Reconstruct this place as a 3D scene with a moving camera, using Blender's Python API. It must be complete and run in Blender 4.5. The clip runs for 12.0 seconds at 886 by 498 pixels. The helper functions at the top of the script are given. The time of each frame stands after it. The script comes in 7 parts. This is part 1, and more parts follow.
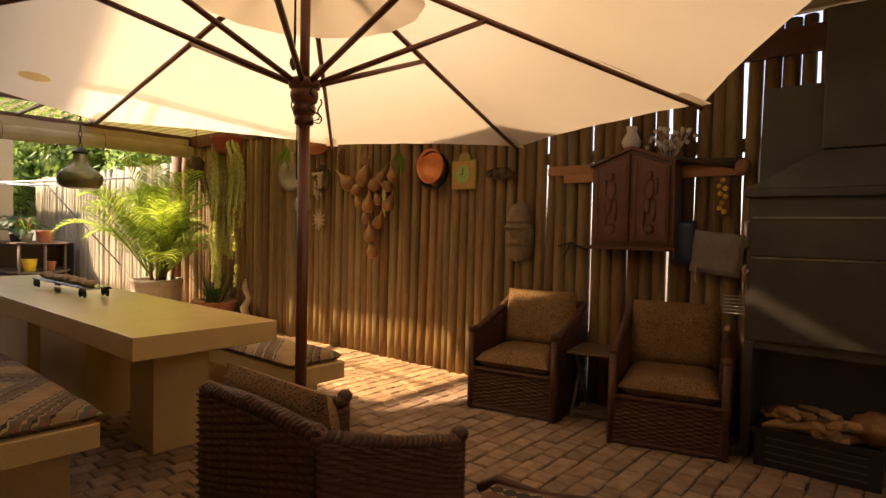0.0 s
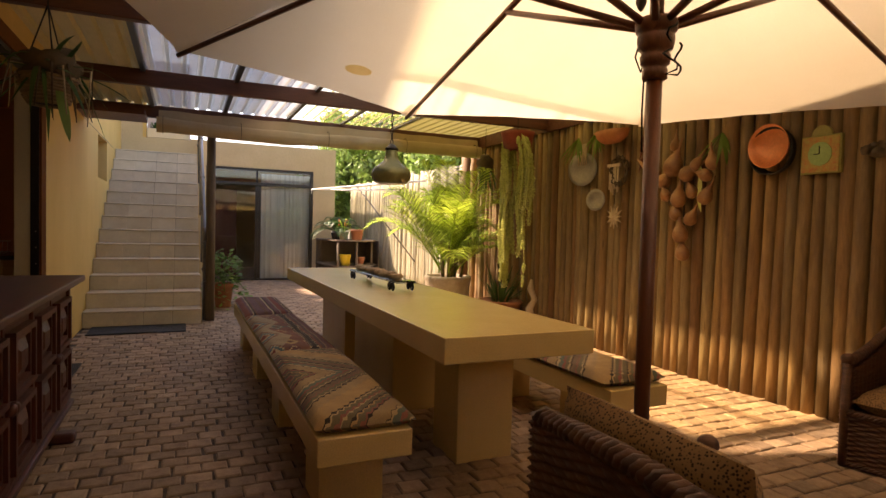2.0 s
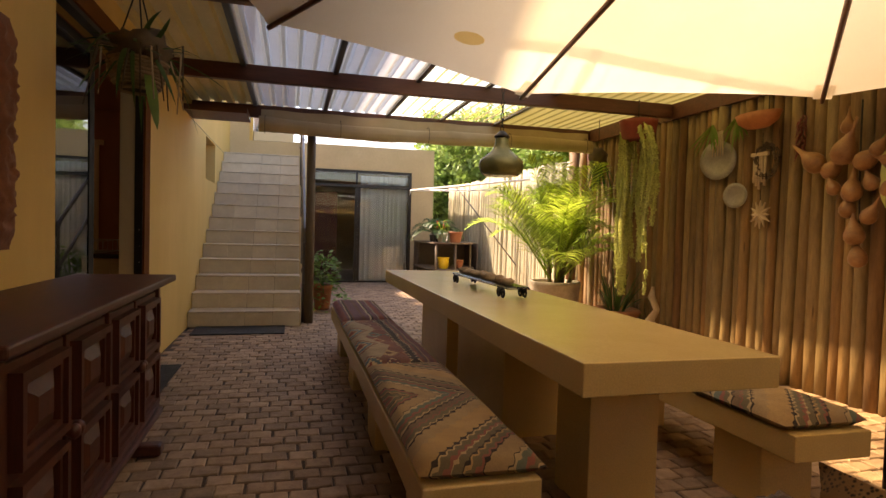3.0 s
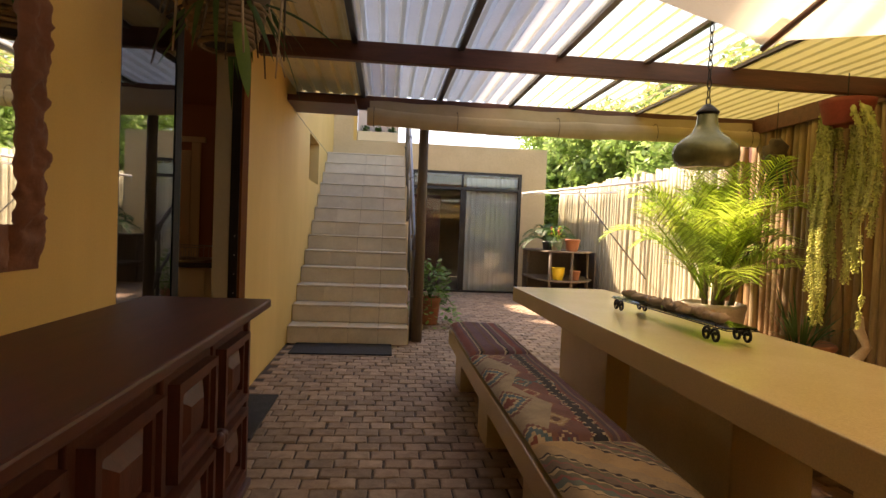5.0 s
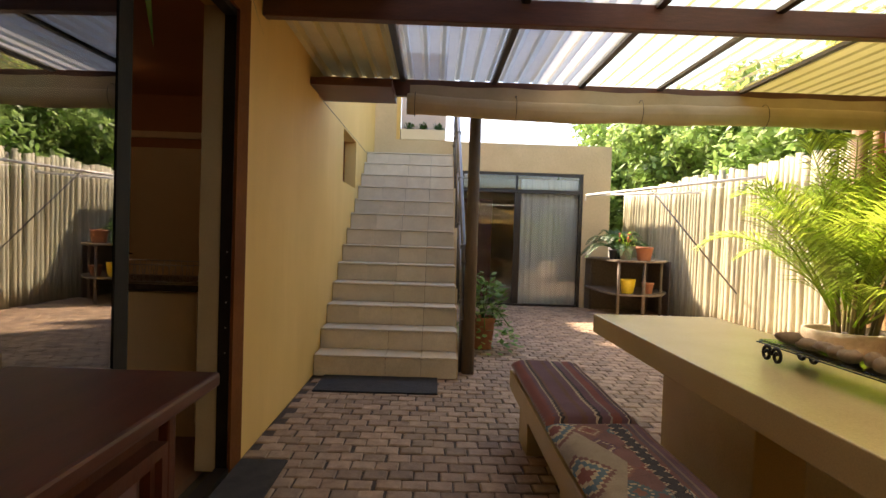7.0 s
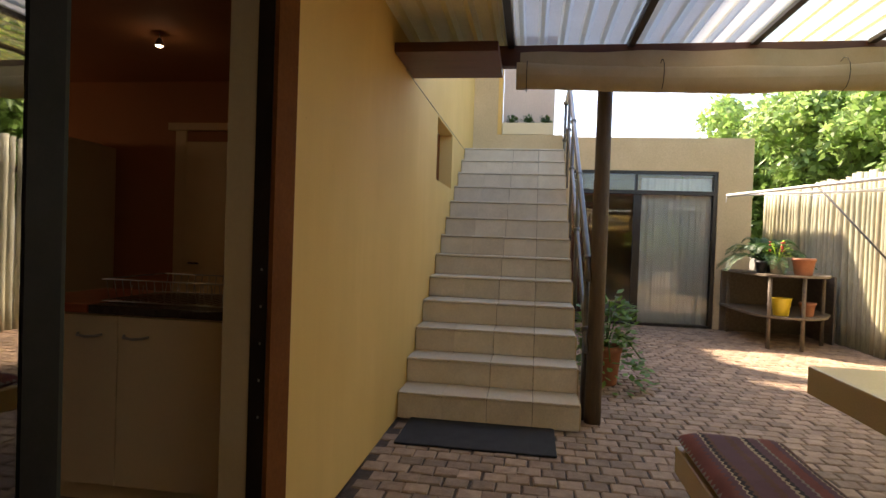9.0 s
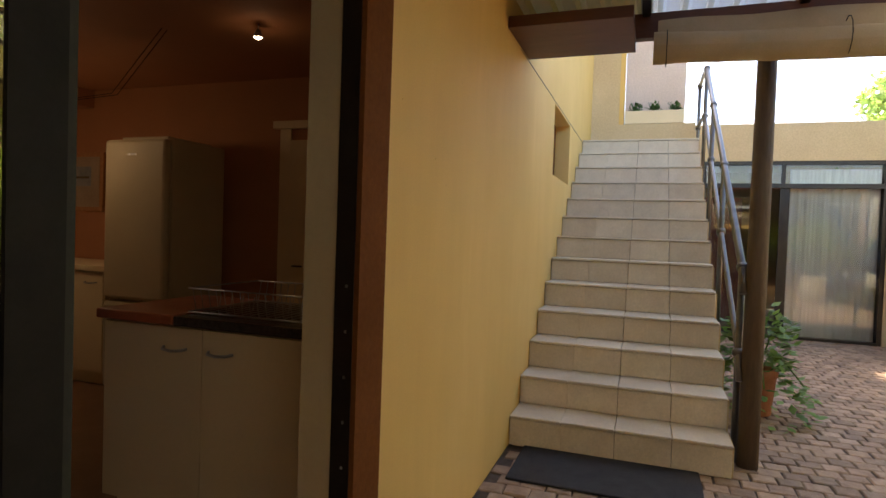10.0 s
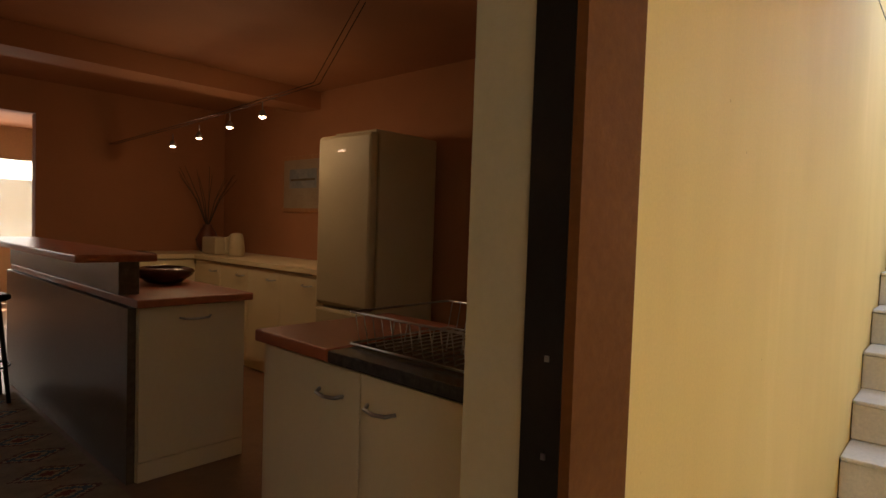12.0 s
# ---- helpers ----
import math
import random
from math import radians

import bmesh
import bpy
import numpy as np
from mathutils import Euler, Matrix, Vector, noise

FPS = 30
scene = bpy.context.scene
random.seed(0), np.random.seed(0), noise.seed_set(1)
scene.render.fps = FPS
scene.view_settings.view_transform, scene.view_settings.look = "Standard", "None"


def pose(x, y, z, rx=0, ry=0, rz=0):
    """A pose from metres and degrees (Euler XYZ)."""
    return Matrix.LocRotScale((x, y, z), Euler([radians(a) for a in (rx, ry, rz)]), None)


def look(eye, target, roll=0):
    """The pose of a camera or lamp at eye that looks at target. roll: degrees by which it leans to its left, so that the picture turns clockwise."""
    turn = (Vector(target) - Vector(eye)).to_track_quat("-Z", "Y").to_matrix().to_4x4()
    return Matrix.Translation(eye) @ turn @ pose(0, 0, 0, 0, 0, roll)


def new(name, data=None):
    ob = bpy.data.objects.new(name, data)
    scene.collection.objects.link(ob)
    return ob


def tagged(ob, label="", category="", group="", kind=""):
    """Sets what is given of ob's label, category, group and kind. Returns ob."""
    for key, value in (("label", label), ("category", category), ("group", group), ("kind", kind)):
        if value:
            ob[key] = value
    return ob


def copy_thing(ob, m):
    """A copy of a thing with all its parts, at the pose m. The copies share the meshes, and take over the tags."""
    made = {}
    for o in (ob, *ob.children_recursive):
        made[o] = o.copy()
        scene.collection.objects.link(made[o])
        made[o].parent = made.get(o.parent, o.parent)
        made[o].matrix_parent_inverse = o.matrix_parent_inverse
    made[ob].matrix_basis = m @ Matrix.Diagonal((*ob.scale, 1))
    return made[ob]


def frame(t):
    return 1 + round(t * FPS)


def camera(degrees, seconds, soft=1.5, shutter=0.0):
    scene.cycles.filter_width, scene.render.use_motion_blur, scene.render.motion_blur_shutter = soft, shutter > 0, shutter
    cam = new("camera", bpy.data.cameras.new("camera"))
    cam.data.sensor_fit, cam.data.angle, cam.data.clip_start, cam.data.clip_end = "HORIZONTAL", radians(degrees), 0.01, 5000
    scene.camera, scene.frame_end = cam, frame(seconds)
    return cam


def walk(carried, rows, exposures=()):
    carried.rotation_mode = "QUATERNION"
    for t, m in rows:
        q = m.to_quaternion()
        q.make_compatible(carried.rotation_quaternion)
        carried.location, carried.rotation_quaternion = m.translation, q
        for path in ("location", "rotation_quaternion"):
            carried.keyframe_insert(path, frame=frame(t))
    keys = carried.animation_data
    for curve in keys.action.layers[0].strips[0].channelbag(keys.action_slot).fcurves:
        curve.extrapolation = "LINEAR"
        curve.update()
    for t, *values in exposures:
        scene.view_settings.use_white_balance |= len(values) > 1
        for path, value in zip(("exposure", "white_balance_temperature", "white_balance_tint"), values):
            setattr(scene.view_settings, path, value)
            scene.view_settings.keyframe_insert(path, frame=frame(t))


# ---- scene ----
cam = camera(75.0, 12.0)
PATH = [
    (0, (-0.666, 0.431, 1.324), (-1.949, 1.964, 1.261), 1.2),
    (0.5, (-0.74, 0.488, 1.31), (-2.228, 1.822, 1.243), 1.2),
    (1, (-0.91, 0.497, 1.283), (-2.564, 1.62, 1.214), 1.3),
    (1.5, (-1.11, 0.512, 1.279), (-2.864, 1.469, 1.206), 1.5),
    (2, (-1.307, 0.556, 1.256), (-3.13, 1.376, 1.184), 1.5),
    (2.5, (-1.551, 0.619, 1.251), (-3.433, 1.291, 1.18), 1.6),
    (3, (-1.833, 0.636, 1.213), (-3.765, 1.147, 1.146), 1.6),
    (3.5, (-2.055, 0.559, 1.207), (-4.008, 0.986, 1.142), 1.8),
    (5.5, (-3.168, 0.483, 1.24), (-5.162, 0.625, 1.181), 2.1),
    (6, (-3.441, 0.526, 1.25), (-5.437, 0.629, 1.194), 1.8),
    (6.5, (-3.665, 0.528, 1.271), (-5.663, 0.594, 1.216), 1.8),
    (8.3, (-4.713, 0.5, 1.242), (-6.708, 0.358, 1.212), 1.8),
    (8.5, (-4.802, 0.472, 1.238), (-6.793, 0.283, 1.208), 1.8),
    (9, (-5.02, 0.392, 1.275), (-6.997, 0.091, 1.238), 2.0),
    (9.5, (-5.241, 0.325, 1.276), (-7.195, -0.097, 1.233), 2.1),
    (10, (-5.472, 0.259, 1.304), (-7.357, -0.404, 1.248), 2.0),
    (10.5, (-5.675, 0.158, 1.323), (-7.482, -0.695, 1.254), 2.2),
    (11, (-5.878, 0.042, 1.326), (-7.615, -0.947, 1.256), 2.2),
    (11.5, (-6.083, -0.029, 1.322), (-7.725, -1.169, 1.249), 2.2),
    (12, (-6.27, -0.136, 1.314), (-7.75, -1.479, 1.232), 1.9),
]
walk(cam, [(t, look(eye, target, roll)) for t, eye, target, roll in PATH], [(0, 1.75, 8400, 31), (2.5, 1.78, 8400, 28), (6.5, 2.15, 7900, 22), (8.5, 1.78, 7400, 18), (9.5, 2.2, 7400, 19), (10, 2.35, 7400, 19), (11, 2.80, 7300, 19), (12, 3.05, 7300, 17)])

# ---- world, sun and large lights ----
SUN_EL, SUN_AZ = radians(48), radians(225)
wd = bpy.data.worlds.new("sky")
scene.world = wd
wd.use_nodes = True
sky = wd.node_tree.nodes.new("ShaderNodeTexSky")
sky.sky_type, sky.sun_disc = "NISHITA", False
sky.sun_elevation, sky.sun_rotation = SUN_EL, SUN_AZ
bgn = wd.node_tree.nodes["Background"]
bgn.inputs["Strength"].default_value = 0.15
wd.node_tree.links.new(sky.outputs[0], bgn.inputs["Color"])
sun = new("sun", bpy.data.lights.new("sun", "SUN"))
sun.data.energy, sun.data.angle, sun.data.color = 5.0, radians(2.0), (1.0, 0.93, 0.80)
sun.matrix_world = look((0, 0, 10), (-math.sin(SUN_AZ) * math.cos(SUN_EL), -math.cos(SUN_AZ) * math.cos(SUN_EL), 10 - math.sin(SUN_EL)))


# ---- materials ----
def nodes_of(name):
    m = bpy.data.materials.new(name)
    m.use_nodes = True
    return m, m.node_tree.nodes, m.node_tree.links, m.node_tree.nodes["Principled BSDF"]


def rgb(c):
    return (*c, 1.0)


def coords(n, l, stretch):
    tc = n.new("ShaderNodeTexCoord")
    mp = n.new("ShaderNodeMapping")
    mp.inputs["Scale"].default_value = stretch
    l.new(tc.outputs["Object"], mp.inputs["Vector"])
    return mp.outputs[0]


def noise_of(n, l, vec, scale, detail=4.0, rough=0.6):
    t = n.new("ShaderNodeTexNoise")
    t.inputs["Scale"].default_value, t.inputs["Detail"].default_value, t.inputs["Roughness"].default_value = scale, detail, rough
    l.new(vec, t.inputs["Vector"])
    return t.outputs["Fac"]


def ramp_of(n, l, fac, stops, constant=False):
    r = n.new("ShaderNodeValToRGB")
    if constant:
        r.color_ramp.interpolation = "CONSTANT"
    els = r.color_ramp.elements
    while len(els) < len(stops):
        els.new(0.5)
    for e, (p, c) in zip(els, stops):
        e.position, e.color = p, rgb(c)
    l.new(fac, r.inputs[0])
    return r.outputs[0]


def mixed(n, l, a, b, fac, mode="MIX"):
    m = n.new("ShaderNodeMix")
    m.data_type, m.blend_type = "RGBA", mode
    for sock, val in ((m.inputs[6], a), (m.inputs[7], b), (m.inputs[0], fac)):
        if isinstance(val, (int, float)):
            sock.default_value = val
        elif isinstance(val, tuple):
            sock.default_value = rgb(val)
        else:
            l.new(val, sock)
    return m.outputs[2]


def bumped(n, l, p, height, strength, dist):
    b = n.new("ShaderNodeBump")
    b.inputs["Strength"].default_value, b.inputs["Distance"].default_value = strength, dist
    l.new(height, b.inputs["Height"])
    l.new(b.outputs[0], p.inputs["Normal"])


def mat(name, c1, c2, scale=6.0, rough=0.6, bump=0.2, fine=60.0, metal=0.0, stretch=(1, 1, 1), vary=0.0, island=0.0, spec=0.5, grain_mix=0.7):
    """A surface whose colour wanders from c1 to c2 at two scales, with fine relief."""
    m, n, l, p = nodes_of(name)
    vec = coords(n, l, stretch)
    if vary:
        info = n.new("ShaderNodeObjectInfo")
        add = n.new("ShaderNodeVectorMath")
        add.operation = "ADD"
        sc = n.new("ShaderNodeMath")
        sc.operation = "MULTIPLY"
        sc.inputs[1].default_value = 37.0
        l.new(info.outputs["Random"], sc.inputs[0])
        l.new(vec, add.inputs[0])
        l.new(sc.outputs[0], add.inputs[1])
        vec = add.outputs[0]
    big, small = noise_of(n, l, vec, scale), noise_of(n, l, vec, fine, 6.0, 0.7)
    col = ramp_of(n, l, big, [(0.3, c1), (0.7, c2)])
    grain = ramp_of(n, l, small, [(0.25, (0.72, 0.72, 0.72)), (0.75, (1.12, 1.12, 1.12))])
    col = mixed(n, l, col, grain, grain_mix, "MULTIPLY")
    for amount, kind in ((vary, "obj"), (island, "isl")):
        if amount:
            if kind == "obj":
                rnd = info.outputs["Random"]
            else:
                rnd = n.new("ShaderNodeNewGeometry").outputs["Random Per Island"]
            a, b = 1.0 - amount, 1.0 + amount
            col = mixed(n, l, col, ramp_of(n, l, rnd, [(0.0, (a, a, a)), (0.5, (1.0, 0.97, 0.95)), (1.0, (b, b, b))]), 1.0, "MULTIPLY")
    l.new(col, p.inputs["Base Color"])
    p.inputs["Roughness"].default_value, p.inputs["Metallic"].default_value = rough, metal
    p.inputs["Specular IOR Level"].default_value = spec
    if bump:
        bumped(n, l, p, small, bump, 0.01)
    return m


def thin(name, c1, c2, through_part, scale=3.0, fine=200.0, rough=0.8, island=0.0):
    """A thin sheet (cloth, leaf, plastic) that lets part of the light through."""
    m, n, l, p = nodes_of(name)
    vec = coords(n, l, (1, 1, 1))
    col = ramp_of(n, l, noise_of(n, l, vec, scale), [(0.3, c1), (0.7, c2)])
    col = mixed(n, l, col, ramp_of(n, l, noise_of(n, l, vec, fine), [(0.3, (0.88, 0.88, 0.88)), (0.7, (1.06, 1.06, 1.06))]), 0.6, "MULTIPLY")
    if island:
        rnd = n.new("ShaderNodeNewGeometry").outputs["Random Per Island"]
        col = mixed(n, l, col, ramp_of(n, l, rnd, [(0, (1 - island,) * 3), (1, (1 + island,) * 3)]), 1.0, "MULTIPLY")
    l.new(col, p.inputs["Base Color"])
    p.inputs["Roughness"].default_value = rough
    tr = n.new("ShaderNodeBsdfTranslucent")
    l.new(col, tr.inputs["Color"])
    mx = n.new("ShaderNodeMixShader")
    mx.inputs[0].default_value = through_part
    l.new(p.outputs[0], mx.inputs[1])
    l.new(tr.outputs[0], mx.inputs[2])
    l.new(mx.outputs[0], n["Material Output"].inputs["Surface"])
    return m


def clear_sheet(name, c1, c2, clear, scatter, tint):
    """Frosted roof plastic: some light goes straight through, the rest is scattered."""
    m = thin(name, c1, c2, scatter, 2, 90, 0.35)
    n, l = m.node_tree.nodes, m.node_tree.links
    tr, mx = n.new("ShaderNodeBsdfTransparent"), n.new("ShaderNodeMixShader")
    tr.inputs[0].default_value = rgb(tint)
    mx.inputs[0].default_value = clear
    old = n["Material Output"].inputs["Surface"].links[0].from_socket
    l.new(old, mx.inputs[1])
    l.new(tr.outputs[0], mx.inputs[2])
    l.new(mx.outputs[0], n["Material Output"].inputs["Surface"])
    return m


def glass(name, tint=(0.9, 0.92, 0.9), rough=0.0, ior=1.7):
    m, n, l, p = nodes_of(name)
    tr, gl, fr, mx = (n.new(k) for k in ("ShaderNodeBsdfTransparent", "ShaderNodeBsdfGlossy", "ShaderNodeFresnel", "ShaderNodeMixShader"))
    tr.inputs[0].default_value = rgb(tint)
    gl.inputs["Roughness"].default_value = rough
    fr.inputs[0].default_value = ior
    l.new(fr.outputs[0], mx.inputs[0])
    l.new(tr.outputs[0], mx.inputs[1])
    l.new(gl.outputs[0], mx.inputs[2])
    l.new(mx.outputs[0], n["Material Output"].inputs["Surface"])
    return m


def glow(name, c, strength):
    m, n, l, p = nodes_of(name)
    p.inputs["Emission Color"].default_value = rgb(c)
    p.inputs["Emission Strength"].default_value = strength
    return m


def kilim(name, stops, zig, period, serr, along=0, half=0.19, shift=0.0, nested=None):
    """Woven rug cloth: bands of colour that run in zigzags with a toothed edge."""
    m, n, l, p = nodes_of(name)
    vec = coords(n, l, (1, 1, 1))
    sep = n.new("ShaderNodeSeparateXYZ")
    l.new(vec, sep.inputs[0])

    def mth(op, a, b=None):
        k = n.new("ShaderNodeMath")
        k.operation = op
        for i, v in enumerate((a, b)):
            if v is None:
                continue
            if isinstance(v, (int, float)):
                k.inputs[i].default_value = v
            else:
                l.new(v, k.inputs[i])
        return k.outputs[0]

    u, v = (sep.outputs[0], sep.outputs[1]) if along == 0 else (sep.outputs[1], sep.outputs[0])
    wob = mth("MULTIPLY", noise_of(n, l, vec, 5.0), 0.02)
    tri = mth("ADD", mth("PINGPONG", mth("ADD", v, 20.0 * half + shift), half), wob)
    if nested is not None:
        # Nested points: straight bands that lean towards one another from both ends.
        u = mth("ABSOLUTE", mth("SUBTRACT", u, nested))
        tri = v
    teeth = mth("MULTIPLY", mth("PINGPONG", mth("ADD", v, 8.0), 0.018), serr)
    tooth2 = mth("MULTIPLY", mth("PINGPONG", mth("ADD", u, 8.0), 0.02), serr * 0.6)
    f = mth("ADD", mth("ADD", mth("ADD", u, mth("MULTIPLY", tri, zig)), teeth), tooth2)
    f = mth("FRACT", mth("DIVIDE", mth("ADD", f, 10.0), period))
    col = ramp_of(n, l, f, stops, True)
    thread = noise_of(n, l, coords(n, l, (40, 160, 40)), 4.0, 3.0)
    col = mixed(n, l, col, ramp_of(n, l, thread, [(0.3, (0.6, 0.6, 0.6)), (0.7, (1.1, 1.1, 1.1))]), 0.7, "MULTIPLY")
    col = mixed(n, l, col, ramp_of(n, l, noise_of(n, l, vec, 9.0), [(0.3, (0.75, 0.72, 0.7)), (0.7, (1.1, 1.08, 1.05))]), 0.8, "MULTIPLY")
    l.new(col, p.inputs["Base Color"])
    p.inputs["Roughness"].default_value = 0.95
    bumped(n, l, p, thread, 0.4, 0.006)
    return m


PAVER = mat("clay paver", (0.255, 0.165, 0.105), (0.41, 0.285, 0.185), 14, 0.75, 0.5, 90, vary=0.28, island=0.0)
PAVER_REST = mat("clay paver field", (0.255, 0.165, 0.105), (0.41, 0.285, 0.185), 14, 0.75, 0.5, 90, island=0.28)
JOINT = mat("sand joint", (0.05, 0.035, 0.026), (0.10, 0.07, 0.05), 20, 0.95, 0.4, 120)
EARTH = mat("earth", (0.10, 0.09, 0.05), (0.18, 0.14, 0.09), 2, 0.95, 0.5, 30)


def plaster(name, c1, c2):
    """Smooth trowelled paint: wide soft patches, pale rain streaks, faint grain and a few pits."""
    m, n, l, p = nodes_of(name)
    vec = coords(n, l, (1, 1, 1))
    col = ramp_of(n, l, noise_of(n, l, vec, 0.9, 3.0), [(0.35, c1), (0.65, c2)])
    run = noise_of(n, l, coords(n, l, (3.0, 3.0, 0.4)), 1.7, 5.0)
    col = mixed(n, l, col, ramp_of(n, l, run, [(0.35, (0.95, 0.94, 0.93)), (0.62, (1.0, 1.0, 1.0)), (0.8, (1.07, 1.1, 1.2))]), 0.9, "MULTIPLY")
    grain = noise_of(n, l, vec, 130, 5.0, 0.7)
    col = mixed(n, l, col, ramp_of(n, l, grain, [(0.3, (0.94, 0.94, 0.93)), (0.7, (1.04, 1.04, 1.04))]), 0.8, "MULTIPLY")
    pit = n.new("ShaderNodeTexVoronoi")
    pit.inputs["Scale"].default_value = 7.0
    l.new(vec, pit.inputs["Vector"])
    col = mixed(n, l, col, ramp_of(n, l, pit.outputs["Distance"], [(0.014, (0.62, 0.55, 0.45)), (0.03, (1, 1, 1))]), 0.8, "MULTIPLY")
    l.new(col, p.inputs["Base Color"])
    p.inputs["Roughness"].default_value = 0.72
    p.inputs["Specular IOR Level"].default_value = 0.35
    bumped(n, l, p, noise_of(n, l, vec, 6.0, 6.0, 0.6), 0.10, 0.02)
    return m


WALL = plaster("ochre plaster", (0.66, 0.43, 0.135), (0.71, 0.475, 0.165))
WALL_IN = mat("terracotta paint", (0.38, 0.165, 0.08), (0.42, 0.185, 0.09), 2, 0.8, 0.1, 60, grain_mix=0.25)
ANNEX = mat("buff plaster", (0.55, 0.42, 0.24), (0.62, 0.48, 0.28), 2, 0.85, 0.2, 45)
REVEAL = mat("brown reveal paint", (0.135, 0.048, 0.014), (0.175, 0.064, 0.020), 3, 0.8, 0.2, 50, spec=0.05)
BRONZE = mat("bronze aluminium", (0.018, 0.014, 0.011), (0.03, 0.024, 0.018), 8, 0.35, 0.05, 80, 0.3)
CREAMFRAME = mat("cream door stile", (0.46, 0.375, 0.22), (0.49, 0.40, 0.235), 5, 0.5, 0.02, 60, grain_mix=0.2)


def pole_wood(name, tones, knots):
    """Round pine poles: each pole has its own tone, with long grain, drips and dark knots."""
    m, n, l, p = nodes_of(name)
    info = n.new("ShaderNodeObjectInfo")
    sc, add = n.new("ShaderNodeMath"), n.new("ShaderNodeVectorMath")
    sc.operation, add.operation = "MULTIPLY", "ADD"
    sc.inputs[1].default_value = 53.0
    l.new(info.outputs["Random"], sc.inputs[0])
    l.new(coords(n, l, (3, 3, 0.35)), add.inputs[0])
    l.new(sc.outputs[0], add.inputs[1])
    vec = add.outputs[0]
    tone = ramp_of(n, l, info.outputs["Random"], [(k / (len(tones) - 1), c) for k, c in enumerate(tones)])
    streak = noise_of(n, l, vec, 26, 6.0, 0.7)
    col = mixed(n, l, tone, ramp_of(n, l, noise_of(n, l, vec, 4.0), [(0.3, (0.62, 0.60, 0.58)), (0.7, (1.2, 1.18, 1.1))]), 0.9, "MULTIPLY")
    col = mixed(n, l, col, ramp_of(n, l, streak, [(0.25, (0.6, 0.58, 0.55)), (0.75, (1.15, 1.15, 1.12))]), 0.8, "MULTIPLY")
    v = n.new("ShaderNodeTexVoronoi")
    v.inputs["Scale"].default_value = 4.0
    l.new(vec, v.inputs["Vector"])
    col = mixed(n, l, col, ramp_of(n, l, v.outputs["Distance"], [(0.04, (knots, knots * 0.9, knots * 0.8)), (0.09, (1, 1, 1))]), 0.8, "MULTIPLY")
    l.new(col, p.inputs["Base Color"])
    p.inputs["Roughness"].default_value = 0.72
    bumped(n, l, p, streak, 0.5, 0.01)
    return m


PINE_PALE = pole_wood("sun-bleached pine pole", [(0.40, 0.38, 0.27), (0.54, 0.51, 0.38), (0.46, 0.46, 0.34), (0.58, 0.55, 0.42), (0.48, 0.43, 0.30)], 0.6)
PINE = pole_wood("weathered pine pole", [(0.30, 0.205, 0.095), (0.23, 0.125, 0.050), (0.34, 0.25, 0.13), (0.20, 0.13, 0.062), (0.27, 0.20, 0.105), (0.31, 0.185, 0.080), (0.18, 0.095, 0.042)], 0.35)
BEAM = mat("red-brown stained beam", (0.085, 0.028, 0.016), (0.14, 0.05, 0.028), 5, 0.5, 0.3, 40, stretch=(4, 0.5, 4))
MAHOG = mat("dark stained hardwood", (0.10, 0.03, 0.014), (0.17, 0.055, 0.025), 6, 0.38, 0.25, 35, stretch=(5, 5, 0.6))
BLACKAL = mat("matt black aluminium", (0.010, 0.009, 0.008), (0.018, 0.016, 0.014), 8, 0.6, 0.05, 80, spec=0.15)
SIDEB_D = mat("dark sideboard door wood", (0.060, 0.017, 0.010), (0.105, 0.030, 0.016), 4, 0.5, 0.15, 30, stretch=(6, 6, 0.7), spec=0.3)
SIDEB = mat("polished dark sideboard wood", (0.055, 0.013, 0.008), (0.092, 0.022, 0.012), 4, 0.48, 0.1, 30, stretch=(0.7, 6, 6))
TILE = mat("cream stair tile", (0.57, 0.50, 0.38), (0.67, 0.60, 0.47), 6, 0.35, 0.06, 70, vary=0.08)
GROUT = mat("grey grout", (0.15, 0.125, 0.09), (0.23, 0.19, 0.14), 12, 0.9, 0.3, 80)
TABLE = mat("yellow cement table", (0.64, 0.47, 0.20), (0.70, 0.52, 0.24), 3, 0.24, 0.02, 150)
CANVAS = thin("umbrella canvas", (0.83, 0.765, 0.665), (0.88, 0.82, 0.73), 0.6, 1.5, 260)
PATCH = thin("canvas patch", (0.86, 0.68, 0.34), (0.92, 0.76, 0.42), 0.9, 6, 260)
AWNING = thin("rolled awning canvas", (0.46, 0.36, 0.22), (0.56, 0.45, 0.29), 0.2, 4, 150)
SHEET_W = clear_sheet("white translucent roof sheet", (0.50, 0.52, 0.55), (0.57, 0.59, 0.62), 0.07, 0.38, (1.0, 0.94, 0.80))
SHEET_V = clear_sheet("brighter translucent roof sheet", (0.66, 0.67, 0.66), (0.74, 0.75, 0.74), 0.92, 0.6, (1.0, 0.90, 0.63))
SHEET_C = clear_sheet("clear roof sheet", (0.60, 0.58, 0.50), (0.68, 0.66, 0.56), 0.60, 0.6, (1.0, 0.94, 0.80))
SHEET_Y = thin("cream fibreglass roof sheet", (0.50, 0.37, 0.15), (0.58, 0.44, 0.19), 0.10, 3, 60, 0.5)
# Opaque cream cover of the unseen near roof, added to block the sun.
SHEET_SHADE = mat("cream painted metal sheet", (0.40, 0.30, 0.14), (0.48, 0.36, 0.18), 3, 0.5, 0.05, 60)
# Grey that stands in for the shading on the ribs.
RIB_SHADE = clear_sheet("grey rib of roof sheet", (0.26, 0.27, 0.26), (0.34, 0.35, 0.34), 0.45, 0.25, (1.0, 0.93, 0.72))
